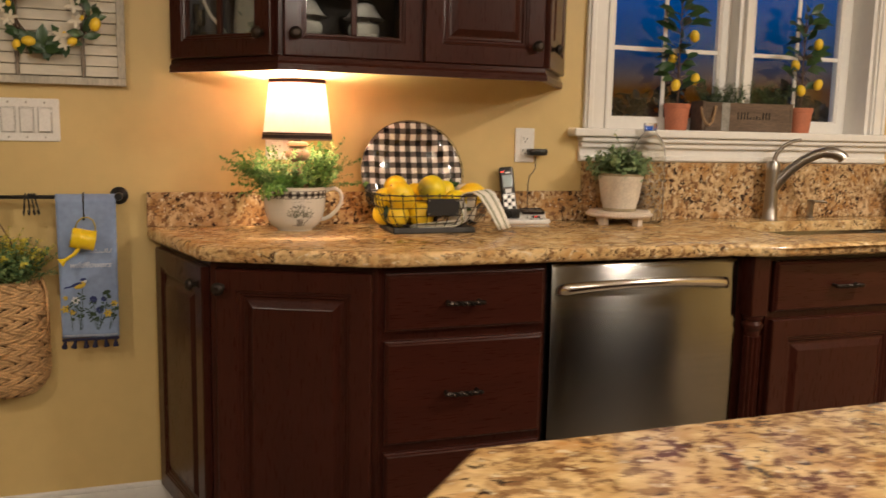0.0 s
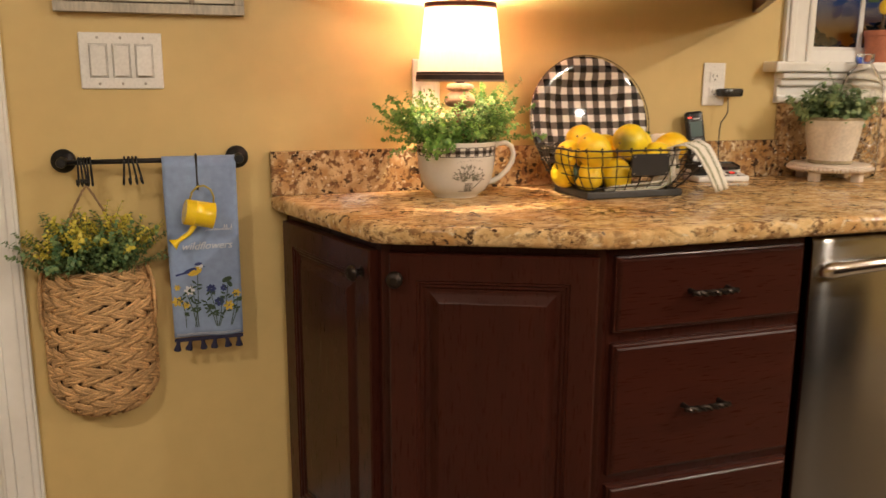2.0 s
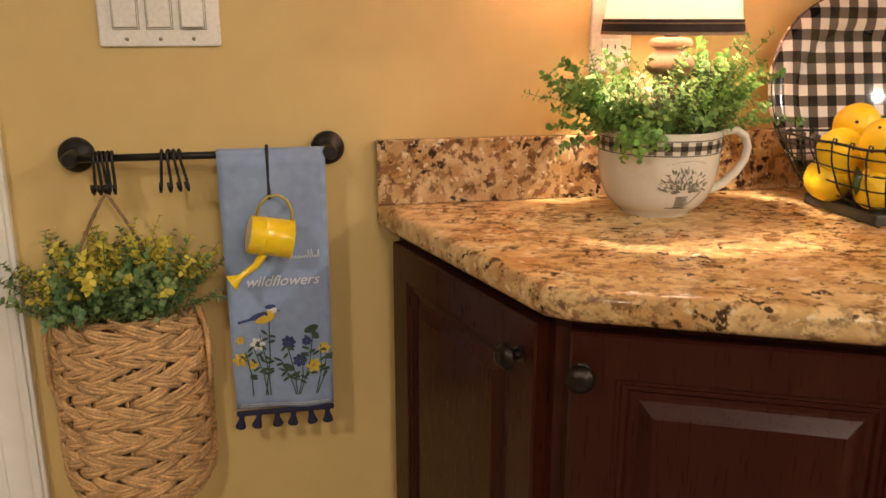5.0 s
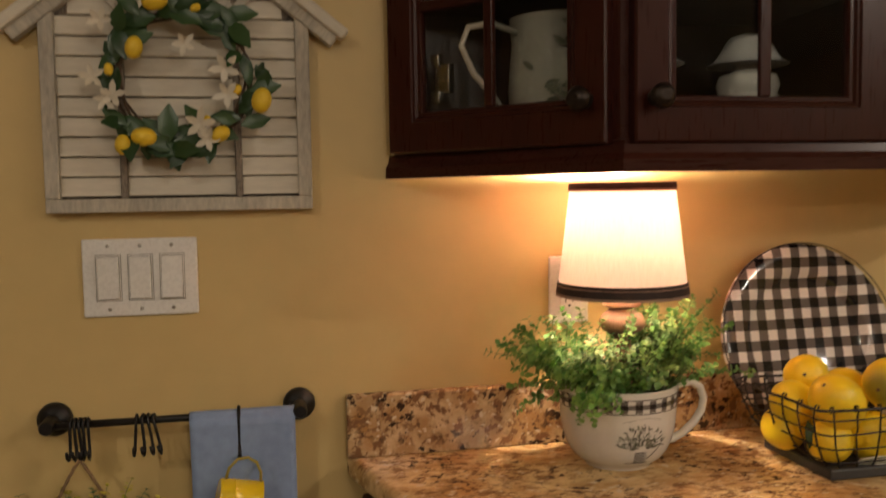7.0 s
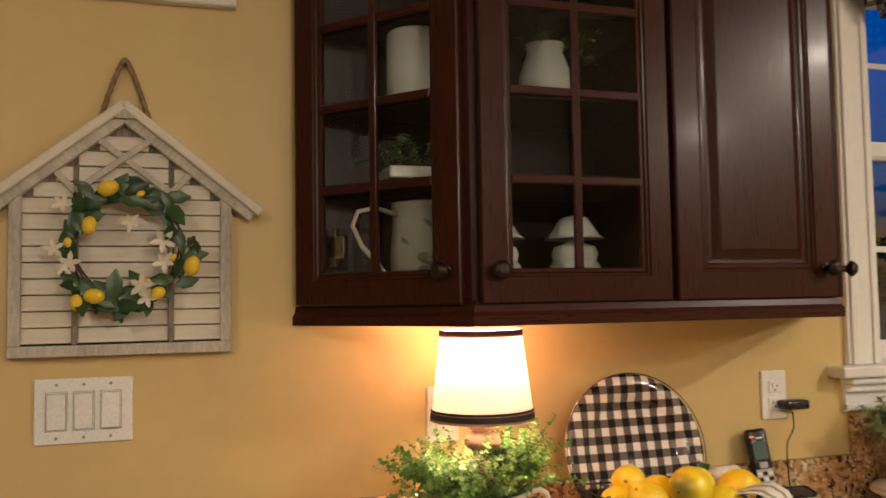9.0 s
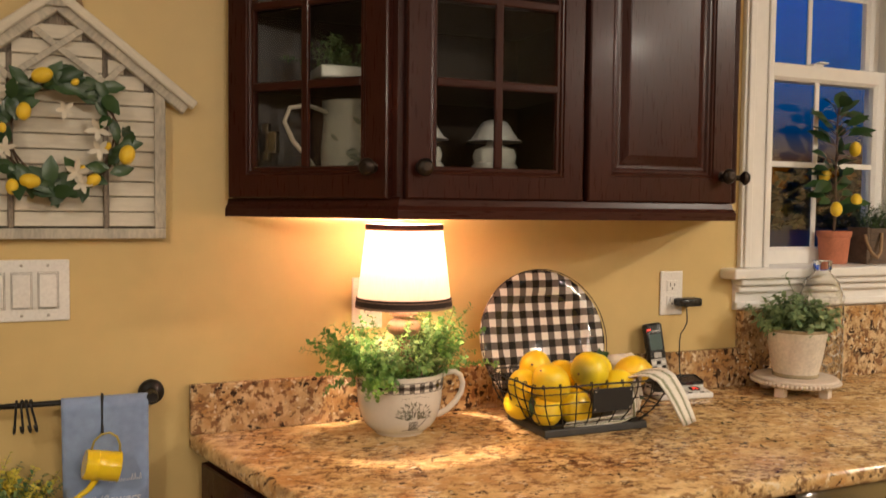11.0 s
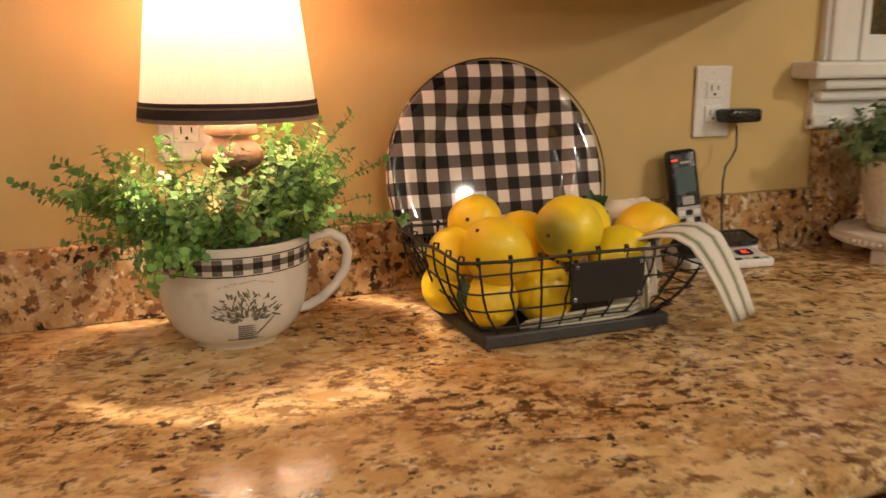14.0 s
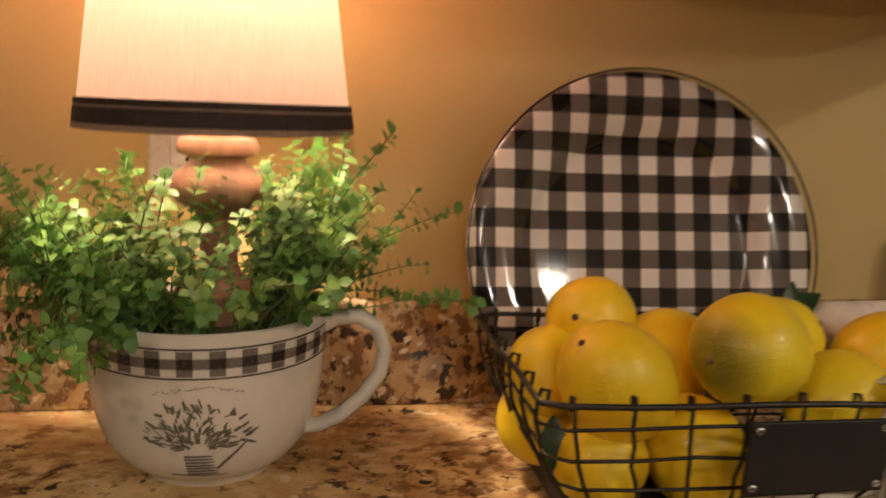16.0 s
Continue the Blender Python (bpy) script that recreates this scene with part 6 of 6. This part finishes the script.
for i in range(6):
    x = -0.066 + 0.0265 * i
    obj("tassel", lathe([(0.0015, 0.002), (0.0045, -0.001), (0.0040, -0.006), (0.0050, -0.009), (0.0085, -0.020), (0.0070, -0.022), (0, -0.021)], 10), NAVY, tw, "navy tassel", smooth=50, m=pose(x, -0.018, 0.598, rnd.uniform(-8, 8), rnd.uniform(-14, 14), 0))

wc = thing("mini_watering_can", "little yellow enamel watering can hung on a hook", "watering can", pose(-0.168, YR - 0.052, 0.893, 0, 12, 8))
R_, H_ = 0.028, 0.062
obj("body", lathe([(0, -H_ / 2), (R_ - 0.002, -H_ / 2), (R_, -H_ / 2 + 0.003), (R_, -0.012), (R_ + 0.0012, -0.010), (R_, -0.008), (R_, H_ / 2 - 0.002), (R_ + 0.0015, H_ / 2), (R_ - 0.001, H_ / 2), (R_ - 0.002, -H_ / 2 + 0.003), (0, -H_ / 2 + 0.003)], 32), YELLOW_TIN, wc, smooth=40, m=pose(0, 0, 0, 0, 90, 0))
obj("spout", tube([(-0.004, -0.004, -R_ + 0.006), (-0.014, -0.004, -0.044), (-0.034, -0.004, -0.064)], 0.0062, 12, taper=0.75), YELLOW_TIN, wc, smooth=50)
obj("rose", lathe([(0.0045, 0), (0.006, 0.004), (0.0125, 0.014), (0.0130, 0.016), (0, 0.0165)], 18), YELLOW_TIN, wc, smooth=40, m=Matrix.LocRotScale((-0.033, -0.004, -0.0632), Vector((-0.72, 0, -0.69)).to_track_quat("Z", "Y"), None))
obj("handle", tube([(-0.024, 0, R_ - 0.004), (-0.022, 0, R_ + 0.016), (-0.012, 0, R_ + 0.030), (0.002, 0, R_ + 0.034), (0.016, 0, R_ + 0.028), (0.025, 0, R_ + 0.014), (0.028, 0, R_ - 0.004)], 0.0022, 8), CAN_HANDLE, wc, smooth=True)

# plant on a riser, glass bottle ------------------------------------------------------------
rs = thing("wooden_riser", "whitewashed round wooden riser with a beaded edge", "riser", pose(1.496, -0.140, TOP))
obj("top", lathe([(0, 0.026), (0.100, 0.026), (0.104, 0.028), (0.104, 0.042), (0.101, 0.045), (0, 0.045)], 48), WHITEWASH, rs, smooth=40)
bd = lathe([(0, -0.0052), (0.0037, -0.0037), (0.0052, 0), (0.0037, 0.0037), (0, 0.0052)], 8)
first = obj("bead", bd, WHITEWASH, rs, smooth=True, m=pose(0.106, 0, 0.034))
for i in range(1, 62):
    a = 2 * math.pi * i / 62
    o = new("bead", first.data)
    o.parent = rs
    o.matrix_basis = pose(0.106 * math.cos(a), 0.106 * math.sin(a), 0.034)
for i in range(4):
    a = radians(i * 90 + 20)
    obj("foot", box(-0.012, -0.012, 0.0, 0.012, 0.012, 0.0265, 0.002), WHITEWASH, rs, m=pose(0.078 * math.cos(a), 0.078 * math.sin(a), 0, 0, 0, i * 90 + 20))
pt = thing("potted_plant", "sage green faux plant in a whitewashed clay pot", "plant", pose(1.496, -0.140, TOP + 0.0455))
obj("pot", lathe([(0, 0), (0.052, 0), (0.0545, 0.004), (0.0545, 0.012), (0.060, 0.030), (0.066, 0.060), (0.0715, 0.098), (0.074, 0.104), (0.0745, 0.122), (0.070, 0.123), (0.066, 0.10), (0, 0.095)], 40), CLAY_WHITE, pt, "whitewashed rough clay pot", smooth=45)
obj("pot_rim", lathe([(0.0748, 0.1165), (0.0755, 0.119), (0.0745, 0.1240), (0.070, 0.1245), (0.069, 0.12)], 40), CLAY_RIM, pt, "worn brown rim", smooth=45)
obj("foot_ring", lathe([(0.0535, 0.0), (0.0560, 0.001), (0.0562, 0.008), (0.0548, 0.0095)], 40), CLAY_RIM, pt, smooth=45)
lv, st = sprigs(92, lambda r: (r.gauss(0, 0.026), r.gauss(0, 0.026), 0.10), lambda r: (r.gauss(0, 0.50), r.gauss(0, 0.50), 1.0), 0.108, 0.0185, 0.0125, 0.0085, rnd, droop=0.15, start=0.2)
l2, s2 = sprigs(3, lambda r: (r.gauss(0, 0.01), 0, 0.11), lambda r: (r.gauss(0, 0.1), 0, 1.0), 0.165, 0.013, 0.008, 0.011, rnd, droop=0.0, start=0.35)
merge(lv, l2)
merge(st, s2)
obj("foliage", lv, LEAF_SAGE, pt, "soft sage green leaves", smooth=True)
obj("stalk", st, GREEN_STEM, pt)

bo = tagged(obj("glass_bottle", lathe([(0, 0.0), (0.050, 0.0), (0.055, 0.006), (0.056, 0.03), (0.056, 0.225), (0.054, 0.250), (0.045, 0.278), (0.030, 0.296), (0.022, 0.304), (0.0205, 0.312), (0.024, 0.316), (0.024, 0.336), (0.021, 0.338), (0.018, 0.336), (0.0175, 0.310), (0.027, 0.293), (0.042, 0.275), (0.051, 0.248), (0.053, 0.225), (0.053, 0.03), (0.050, 0.009), (0, 0.008)], 40), BOTTLE, smooth=45, m=pose(1.634, -0.088, TOP + 0.0006)), "tall clear glass bottle standing by the backsplash", "bottle")
bm = bmesh.new()
for i in range(9):
    for j in range(9):
        a0 = 2 * math.pi * (i + 0.5 * (j % 2)) / 9
        z0 = 0.03 + j * 0.025
        pts = [(0.0568 * math.cos(a0 + 0.35 * math.sin(q)), 0.0568 * math.sin(a0 + 0.35 * math.sin(q)), z0 + 0.0165 * math.cos(q)) for q in [k * math.pi / 6 for k in range(12)]]
        merge(bm, tube(pts, 0.0006, 3, closed=True))
obj("wire_net", bm, NICKEL, bo, "fine hexagon wire net round the bottle")

# window sill -------------------------------------------------------------------------------
SILL = 1.2315


def lemon_tree(x, y, seed, label):
    r = random.Random(seed)
    t = thing("lemon_tree", label, "plant", pose(x, y, SILL), "little lemon trees on the sill")
    pot = obj("pot", lathe([(0, 0), (0.036, 0), (0.038, 0.003), (0.045, 0.078), (0.0475, 0.080), (0.049, 0.094), (0.0465, 0.096), (0.043, 0.084), (0, 0.080)], 32), TERRACOTTA, t, "terracotta pot", smooth=45)
    trunk = [(0.003 * math.sin(i * 1.1), 0.003 * math.cos(i * 0.9), 0.08 + 0.36 * i / 10) for i in range(11)]
    st = tube(trunk, 0.0042, 7, taper=0.45)
    lv = bmesh.new()
    for i in range(44):
        z = r.uniform(0.135, 0.47)
        a = r.uniform(0, 6.28)
        base = Vector((0, 0, min(z, 0.43)))
        reach = r.uniform(0.012, 0.055) * (1 - 0.5 * abs(z - 0.28) / 0.2)
        tip = base + Vector((reach * math.cos(a), 0.6 * reach * math.sin(a), r.uniform(0, 0.03)))
        merge(st, tube([base, tip], 0.0015, 4))
        ln = r.uniform(0.052, 0.084)
        leaf_faces(lv, tip, Vector((math.cos(a), 0.6 * math.sin(a) - 0.25, r.uniform(-0.3, 0.9))), Vector((r.gauss(0, 0.3), -0.7, 0.6)), ln, ln * 0.52)
    obj("stem", st, TWIG, t, smooth=True)
    obj("foliage", lv, LEAF_DARK, t, "dark glossy leaves", smooth=True)
    for dx, dy, z in ((0.034, -0.035, 0.335), (-0.038, -0.04, 0.160), (0.050, -0.03, 0.185), (-0.01, 0.03, 0.26)):
        b, mm = blob(0.0165, 0.0165, 0.0225, 16, 10)
        obj("lemon", b, LEMON_SMALL, t, "small yellow lemon", smooth=True, m=pose(dx, dy, z, r.uniform(-20, 20), r.uniform(-25, 25), 0) @ mm)
    return t


lemon_tree(1.840, 0.066, 3, "little faux lemon tree in a terracotta pot beside the planter")
lemon_tree(2.398, 0.066, 11, "little faux lemon tree in a terracotta pot by the window jamb")
bx = thing("planter_box", "weathered wooden planter box with rope handles and greenery", "planter", pose(2.118, 0.052, SILL))
obj("front_board", box(-0.190, -0.038, 0, 0.190, -0.030, 0.105, 0.002), BOX_WOOD, bx)
obj("back_board", box(-0.190, 0.026, 0, 0.190, 0.034, 0.105, 0.002), BOX_WOOD, bx)
for x in (-0.203, 0.190):
    obj("end_board", box(x, -0.038, 0, x + 0.013, 0.034, 0.108, 0.002), BOX_WOOD, bx)
obj("tin_band", box(-0.120, -0.0400, 0.001, -0.085, -0.0375, 0.104, 0.0008), TIN, bx, "grey tin band")
x = -0.05
while x < 0.10:
    h = rnd.choice((0.010, 0.014, 0.026))
    obj("faded_letter", box(x, -0.0388, 0.045, x + 0.007, -0.0376, 0.045 + h, 0.0003), PRINT_DARK, bx)
    x += 0.014
obj("rope_handle", tube([(-0.204, -0.030, 0.085), (-0.212, -0.045, 0.062), (-0.206, -0.058, 0.034), (-0.190, -0.062, 0.020), (-0.172, -0.058, 0.034), (-0.160, -0.050, 0.066), (-0.150, -0.042, 0.090)], 0.005, 8), ROPE, bx, smooth=True)
obj("soil", box(-0.188, -0.029, 0.06, 0.188, 0.025, 0.092), TWIG, bx)
lv, st = sprigs(95, lambda r: (r.uniform(-0.18, 0.18), r.uniform(-0.02, 0.02), 0.085), lambda r: (r.gauss(0, 0.3), r.gauss(-0.05, 0.25), 1.0), 0.095, 0.017, 0.0055, 0.0075, rnd, droop=0.1, start=0.15)
obj("foliage", lv, LEAF_BOX, bx, "narrow grey-green leaves", smooth=True)
obj("stalk", st, GREEN_STEM, bx)

# valance: two gathered swags with pleated tails
va = thing("valance", "black and white gingham valance with gathered tails", "curtain", pose(0, -0.05, 0))


def gathered(x0, x1, ztop, lo, amp, waves, seed):
    r = random.Random(seed)
    bm = bmesh.new()
    k, n_ = 60, 12
    rows = []
    for i in range(n_ + 1):
        f = i / n_
        row = []
        for j in range(k + 1):
            u = j / k
            z = ztop + (lo(u) - ztop) * f
            row.append(bm.verts.new((x0 + (x1 - x0) * u, amp * (0.4 + 0.9 * f) * math.sin(u * waves * 2 * math.pi + seed + f * 0.6) + 0.006 * math.sin(f * 9 + u * 5), z)))
        rows.append(row)
    for a, b in zip(rows, rows[1:]):
        for j in range(k):
            bm.faces.new((a[j], a[j + 1], b[j + 1], b[j]))
    return bm


for nm, x0, x1, lo, waves, sd in (("tail", 1.44, 1.62, lambda u: 2.15 - 0.05 * math.sin(u * math.pi) - 0.02 * u, 4, 1), ("swag", 1.60, 2.09, lambda u: 2.27 - 0.13 * math.sin(u * math.pi), 2.5, 2), ("tail", 2.03, 2.17, lambda u: 2.13 - 0.03 * math.sin(u * 9), 3.5, 3), ("swag", 2.11, 2.60, lambda u: 2.27 - 0.13 * math.sin(u * math.pi), 2.5, 4), ("tail", 2.56, 2.72, lambda u: 2.14, 4, 5)):
    o = obj(nm, gathered(x0, x1, 2.43, lo, 0.012, waves, sd), VALANCE, va, smooth=True, m=pose(0, -0.012 if nm == "tail" else 0, 0))
    o.modifiers.new("thickness", "SOLIDIFY").thickness = 0.002
obj("rod", tube([(1.41, 0.01, 2.425), (2.74, 0.01, 2.425)], 0.008, 10), WHITE, va)

# sink, tap, soap pump ------------------------------------------------------------------------
sk = thing("sink", "undermounted stainless steel sink basin", "sink")
bm = bmesh.new()
rowsk = []
for d, z in ((-0.012, TOP - CE - 0.001), (0.0, TOP - CE - 0.001), (0.004, TOP - 0.06), (0.012, TOP - 0.19), (0.03, TOP - 0.205)):
    rowsk.append([bm.verts.new(p) for p in ((SX0 + d, SY0 + d, z), (SX1 - d, SY0 + d, z), (SX1 - d, SY1 - d, z), (SX0 + d, SY1 - d, z))])
for a, b in zip(rowsk, rowsk[1:]):
    for i in range(4):
        bm.faces.new((a[i], a[(i + 1) % 4], b[(i + 1) % 4], b[i]))
bm.faces.new(rowsk[-1])
obj("basin", bm, STEEL, sk)
obj("drain", lathe([(0, 0.002), (0.03, 0.003), (0.042, 0.001), (0.044, 0)], 24), STEEL_POLISHED, sk, m=pose((SX0 + SX1) / 2, -0.33, TOP - 0.2045))
fa = thing("kitchen_tap", "brushed nickel pull-out kitchen tap with a lever on top", "tap", pose(2.165, -0.082, TOP))
obj("body", lathe([(0, 0), (0.030, 0), (0.0305, 0.004), (0.026, 0.010), (0.0235, 0.05), (0.0225, 0.12), (0.024, 0.175), (0.0235, 0.20), (0.017, 0.213), (0, 0.216)], 28), NICKEL, fa, smooth=50)
obj("spout", tube([(0.0, -0.002, 0.105), (0.020, -0.018, 0.145), (0.045, -0.040, 0.185), (0.075, -0.065, 0.218), (0.105, -0.090, 0.240), (0.130, -0.110, 0.250), (0.150, -0.125, 0.248)], 0.018, 14), NICKEL, fa, "angled pull-out spout", smooth=50)
obj("spray_head", tube([(0.128, -0.108, 0.250), (0.152, -0.127, 0.248), (0.170, -0.142, 0.238), (0.178, -0.149, 0.226)], 0.0215, 14, taper=0.9), NICKEL, fa, smooth=50)
obj("lever", tube([(0, 0, 0.205), (0.008, -0.004, 0.240), (0.028, -0.014, 0.268), (0.055, -0.028, 0.286), (0.082, -0.040, 0.292)], 0.0085, 10, taper=0.7), NICKEL, fa, "curved lever handle", smooth=50)
sd_ = thing("soap_pump", "brushed nickel built-in soap pump by the sink", "soap pump", pose(2.352, -0.080, TOP))
obj("body", lathe([(0, 0), (0.019, 0), (0.019, 0.004), (0.012, 0.008), (0.0105, 0.052), (0.014, 0.056), (0.014, 0.070), (0, 0.072)], 20), NICKEL, sd_, smooth=45)
obj("nozzle", tube([(0, 0, 0.064), (0.035, -0.025, 0.066), (0.046, -0.033, 0.060)], 0.0042, 8), NICKEL, sd_, smooth=50)
hp_ = thing("potted_plant", "small green leafy plant in a clay pot by the sink", "plant", pose(2.79, -0.13, TOP + 0.0005))
obj("pot", lathe([(0, 0), (0.038, 0), (0.045, 0.07), (0.047, 0.085), (0.043, 0.085), (0, 0.075)], 28), TERRACOTTA, hp_, smooth=45)
lv, st = sprigs(40, lambda r: (r.gauss(0, 0.015), r.gauss(0, 0.015), 0.075), lambda r: (r.gauss(-0.1, 0.5), r.gauss(0, 0.45), 1.0), 0.12, 0.016, 0.010, 0.010, rnd, droop=0.4)
obj("foliage", lv, LEAF_SAGE, hp_, smooth=True)
obj("stalk", st, GREEN_STEM, hp_)

# things in the glass cabinet -------------------------------------------------------------------
FL = UB + 0.0125


# cream glaze darkened to carry the shade on the pitcher inside the cabinet
SHADED_CREAM = mat("shaded_cream_glaze", (0.40, 0.37, 0.30), 0.25, vary=0.08, scale=14)


def bulge_mug(x, y, z, r, h, label):
    t = thing("pitcher", label, "pitcher", pose(x, y, z))
    obj("body", lathe([(0, 0), (r * 0.8, 0), (r * 0.98, h * 0.10), (r, h * 0.4), (r * 0.92, h * 0.8), (r * 0.97, h), (r * 0.92, h * 0.985), (r * 0.86, h * 0.8), (0, h * 0.3)], 32), SHADED_CREAM, t, smooth=50)
    obj("handle", tube([(-r * 0.9, 0, h * 0.86), (-r * 1.5, 0, h * 0.93), (-r * 2.0, 0, h * 0.88), (-r * 2.15, 0, h * 0.72), (-r * 1.9, 0, h * 0.50), (-r * 1.45, 0, h * 0.30), (-r * 1.1, 0, h * 0.10), (-r * 0.9, 0, h * 0.06)], 0.0046, 8), SHADED_CREAM, t, smooth=True)
    return t, r


pit, r_ = bulge_mug(0.318, -0.130, FL, 0.074, 0.168, "cream pitcher painted with a sage leaf sprig")
pit.rotation_euler = (0, 0, radians(12))
bm = bmesh.new()
for i in range(46):
    a, z = rnd.gauss(-1.75, 0.36), rnd.uniform(0.035, 0.15)
    d = Vector((0.8 * rnd.choice((-1, 1)), 0, rnd.uniform(-0.3, 0.9)))
    rr = 0.0752
    p = Vector((rr * math.cos(a), rr * math.sin(a), z))
    tg = Vector((-math.sin(a), math.cos(a), 0)) * d.x + Vector((0, 0, d.z))
    leaf_faces(bm, p, tg, Vector((math.cos(a), math.sin(a), 0)), 0.022, 0.0095, cup=0.05)
obj("painted_leaves", bm, PRINT_SAGE, pit, "painted sage leaves")
tr = thing("herb_planter", "cream trough planter with small leafy greenery", "planter", pose(0.292, -0.135, 1.6345))
obj("trough", box(-0.062, -0.045, 0, 0.065, 0.045, 0.024, 0.004), CERAMIC, tr)
lv, st = sprigs(34, lambda r: (r.uniform(-0.06, 0.06), r.uniform(-0.03, 0.03), 0.02), lambda r: (r.gauss(0, 0.6), r.gauss(-0.1, 0.4), 1.0), 0.075, 0.010, 0.007, 0.008, rnd, droop=0.4)
obj("foliage", lv, LEAF_BLUE, tr, smooth=True)
obj("stalk", st, GREEN_STEM, tr)
cn = tagged(obj("canister", lathe([(0, 0), (0.058, 0), (0.060, 0.004), (0.060, 0.125), (0.055, 0.132), (0.050, 0.128), (0, 0.12)], 32), CERAMIC, smooth=45, m=pose(0.300, -0.130, 1.7925)), "plain cream ceramic canister on a shelf", "canister")


def tiny_lamp(x, y, label):
    t = thing("mini_lamp", label, "lamp", pose(x, y, FL), "little lamps in the cabinet")
    obj("base", lathe([(0, 0), (0.030, 0), (0.046, 0.008), (0.053, 0.028), (0.050, 0.046), (0.043, 0.054), (0.047, 0.068), (0.042, 0.082), (0.020, 0.090), (0.015, 0.100), (0, 0.102)], 28), CERAMIC, t, "white ceramic base", smooth=50)
    obj("shade", lathe([(0.060, 0.098), (0.050, 0.104), (0.040, 0.118), (0.031, 0.134), (0.025, 0.140), (0.012, 0.144), (0, 0.145)], 32), WHITE_PLASTIC, t, "white bell-shaped shade", smooth=60)
    return t


tiny_lamp(0.605, -0.175, "little white ceramic lamp with a bell shade")
tiny_lamp(0.442, -0.160, "little white ceramic lamp with a bell shade")
vs = thing("vase", "cream pitcher vase with fern greenery on a shelf", "vase", pose(0.555, -0.165, 1.7925))
obj("body", lathe([(0, 0), (0.040, 0), (0.052, 0.02), (0.054, 0.05), (0.044, 0.082), (0.036, 0.10), (0.040, 0.118), (0.036, 0.117), (0.03, 0.10), (0, 0.08)], 28), CERAMIC, vs, smooth=50)
lv, st = sprigs(20, lambda r: (r.gauss(0, 0.01), r.gauss(0, 0.01), 0.10), lambda r: (r.gauss(0.2, 0.7), r.gauss(-0.1, 0.4), 0.8), 0.11, 0.016, 0.005, 0.006, rnd, droop=1.2)
obj("foliage", lv, GREEN, vs, smooth=True)
obj("stalk", st, GREEN_STEM, vs)

# outside: dark ground and a far line of trees
GRASS = mat("dusk_grass", (0.035, 0.05, 0.025), 0.9, vary=0.3, scale=0.4)
TREES = leaf_mat("far_foliage", (0.012, 0.02, 0.010), (0.03, 0.04, 0.02), 0.9, 0.05)
tagged(obj("ground", box(-400, 0.5, -0.9, 400, 900, -0.6), GRASS), "dark evening lawn outside the window", "ground", kind="structure")
bm = bmesh.new()
r = random.Random(4)
for i in range(150):
    x = r.uniform(-30, 170)
    y = r.uniform(70, 95)
    h = r.uniform(4.5, 8.5)
    for j in range(26):
        f = r.random()
        c = Vector((x + r.gauss(0, 1.9 * (1 - 0.6 * f)), y + r.gauss(0, 1.5), -0.6 + h * f))
        for q in range(5):
            leaf_faces(bm, c, Vector((r.gauss(0, 1), r.gauss(0, 1), r.gauss(0.2, 1))), Vector((0, 0, 1)), r.uniform(0.7, 1.7), r.uniform(0.7, 1.5))
tagged(obj("far_trees", bm, TREES), "dark distant tree line at dusk", "trees", kind="stuff")
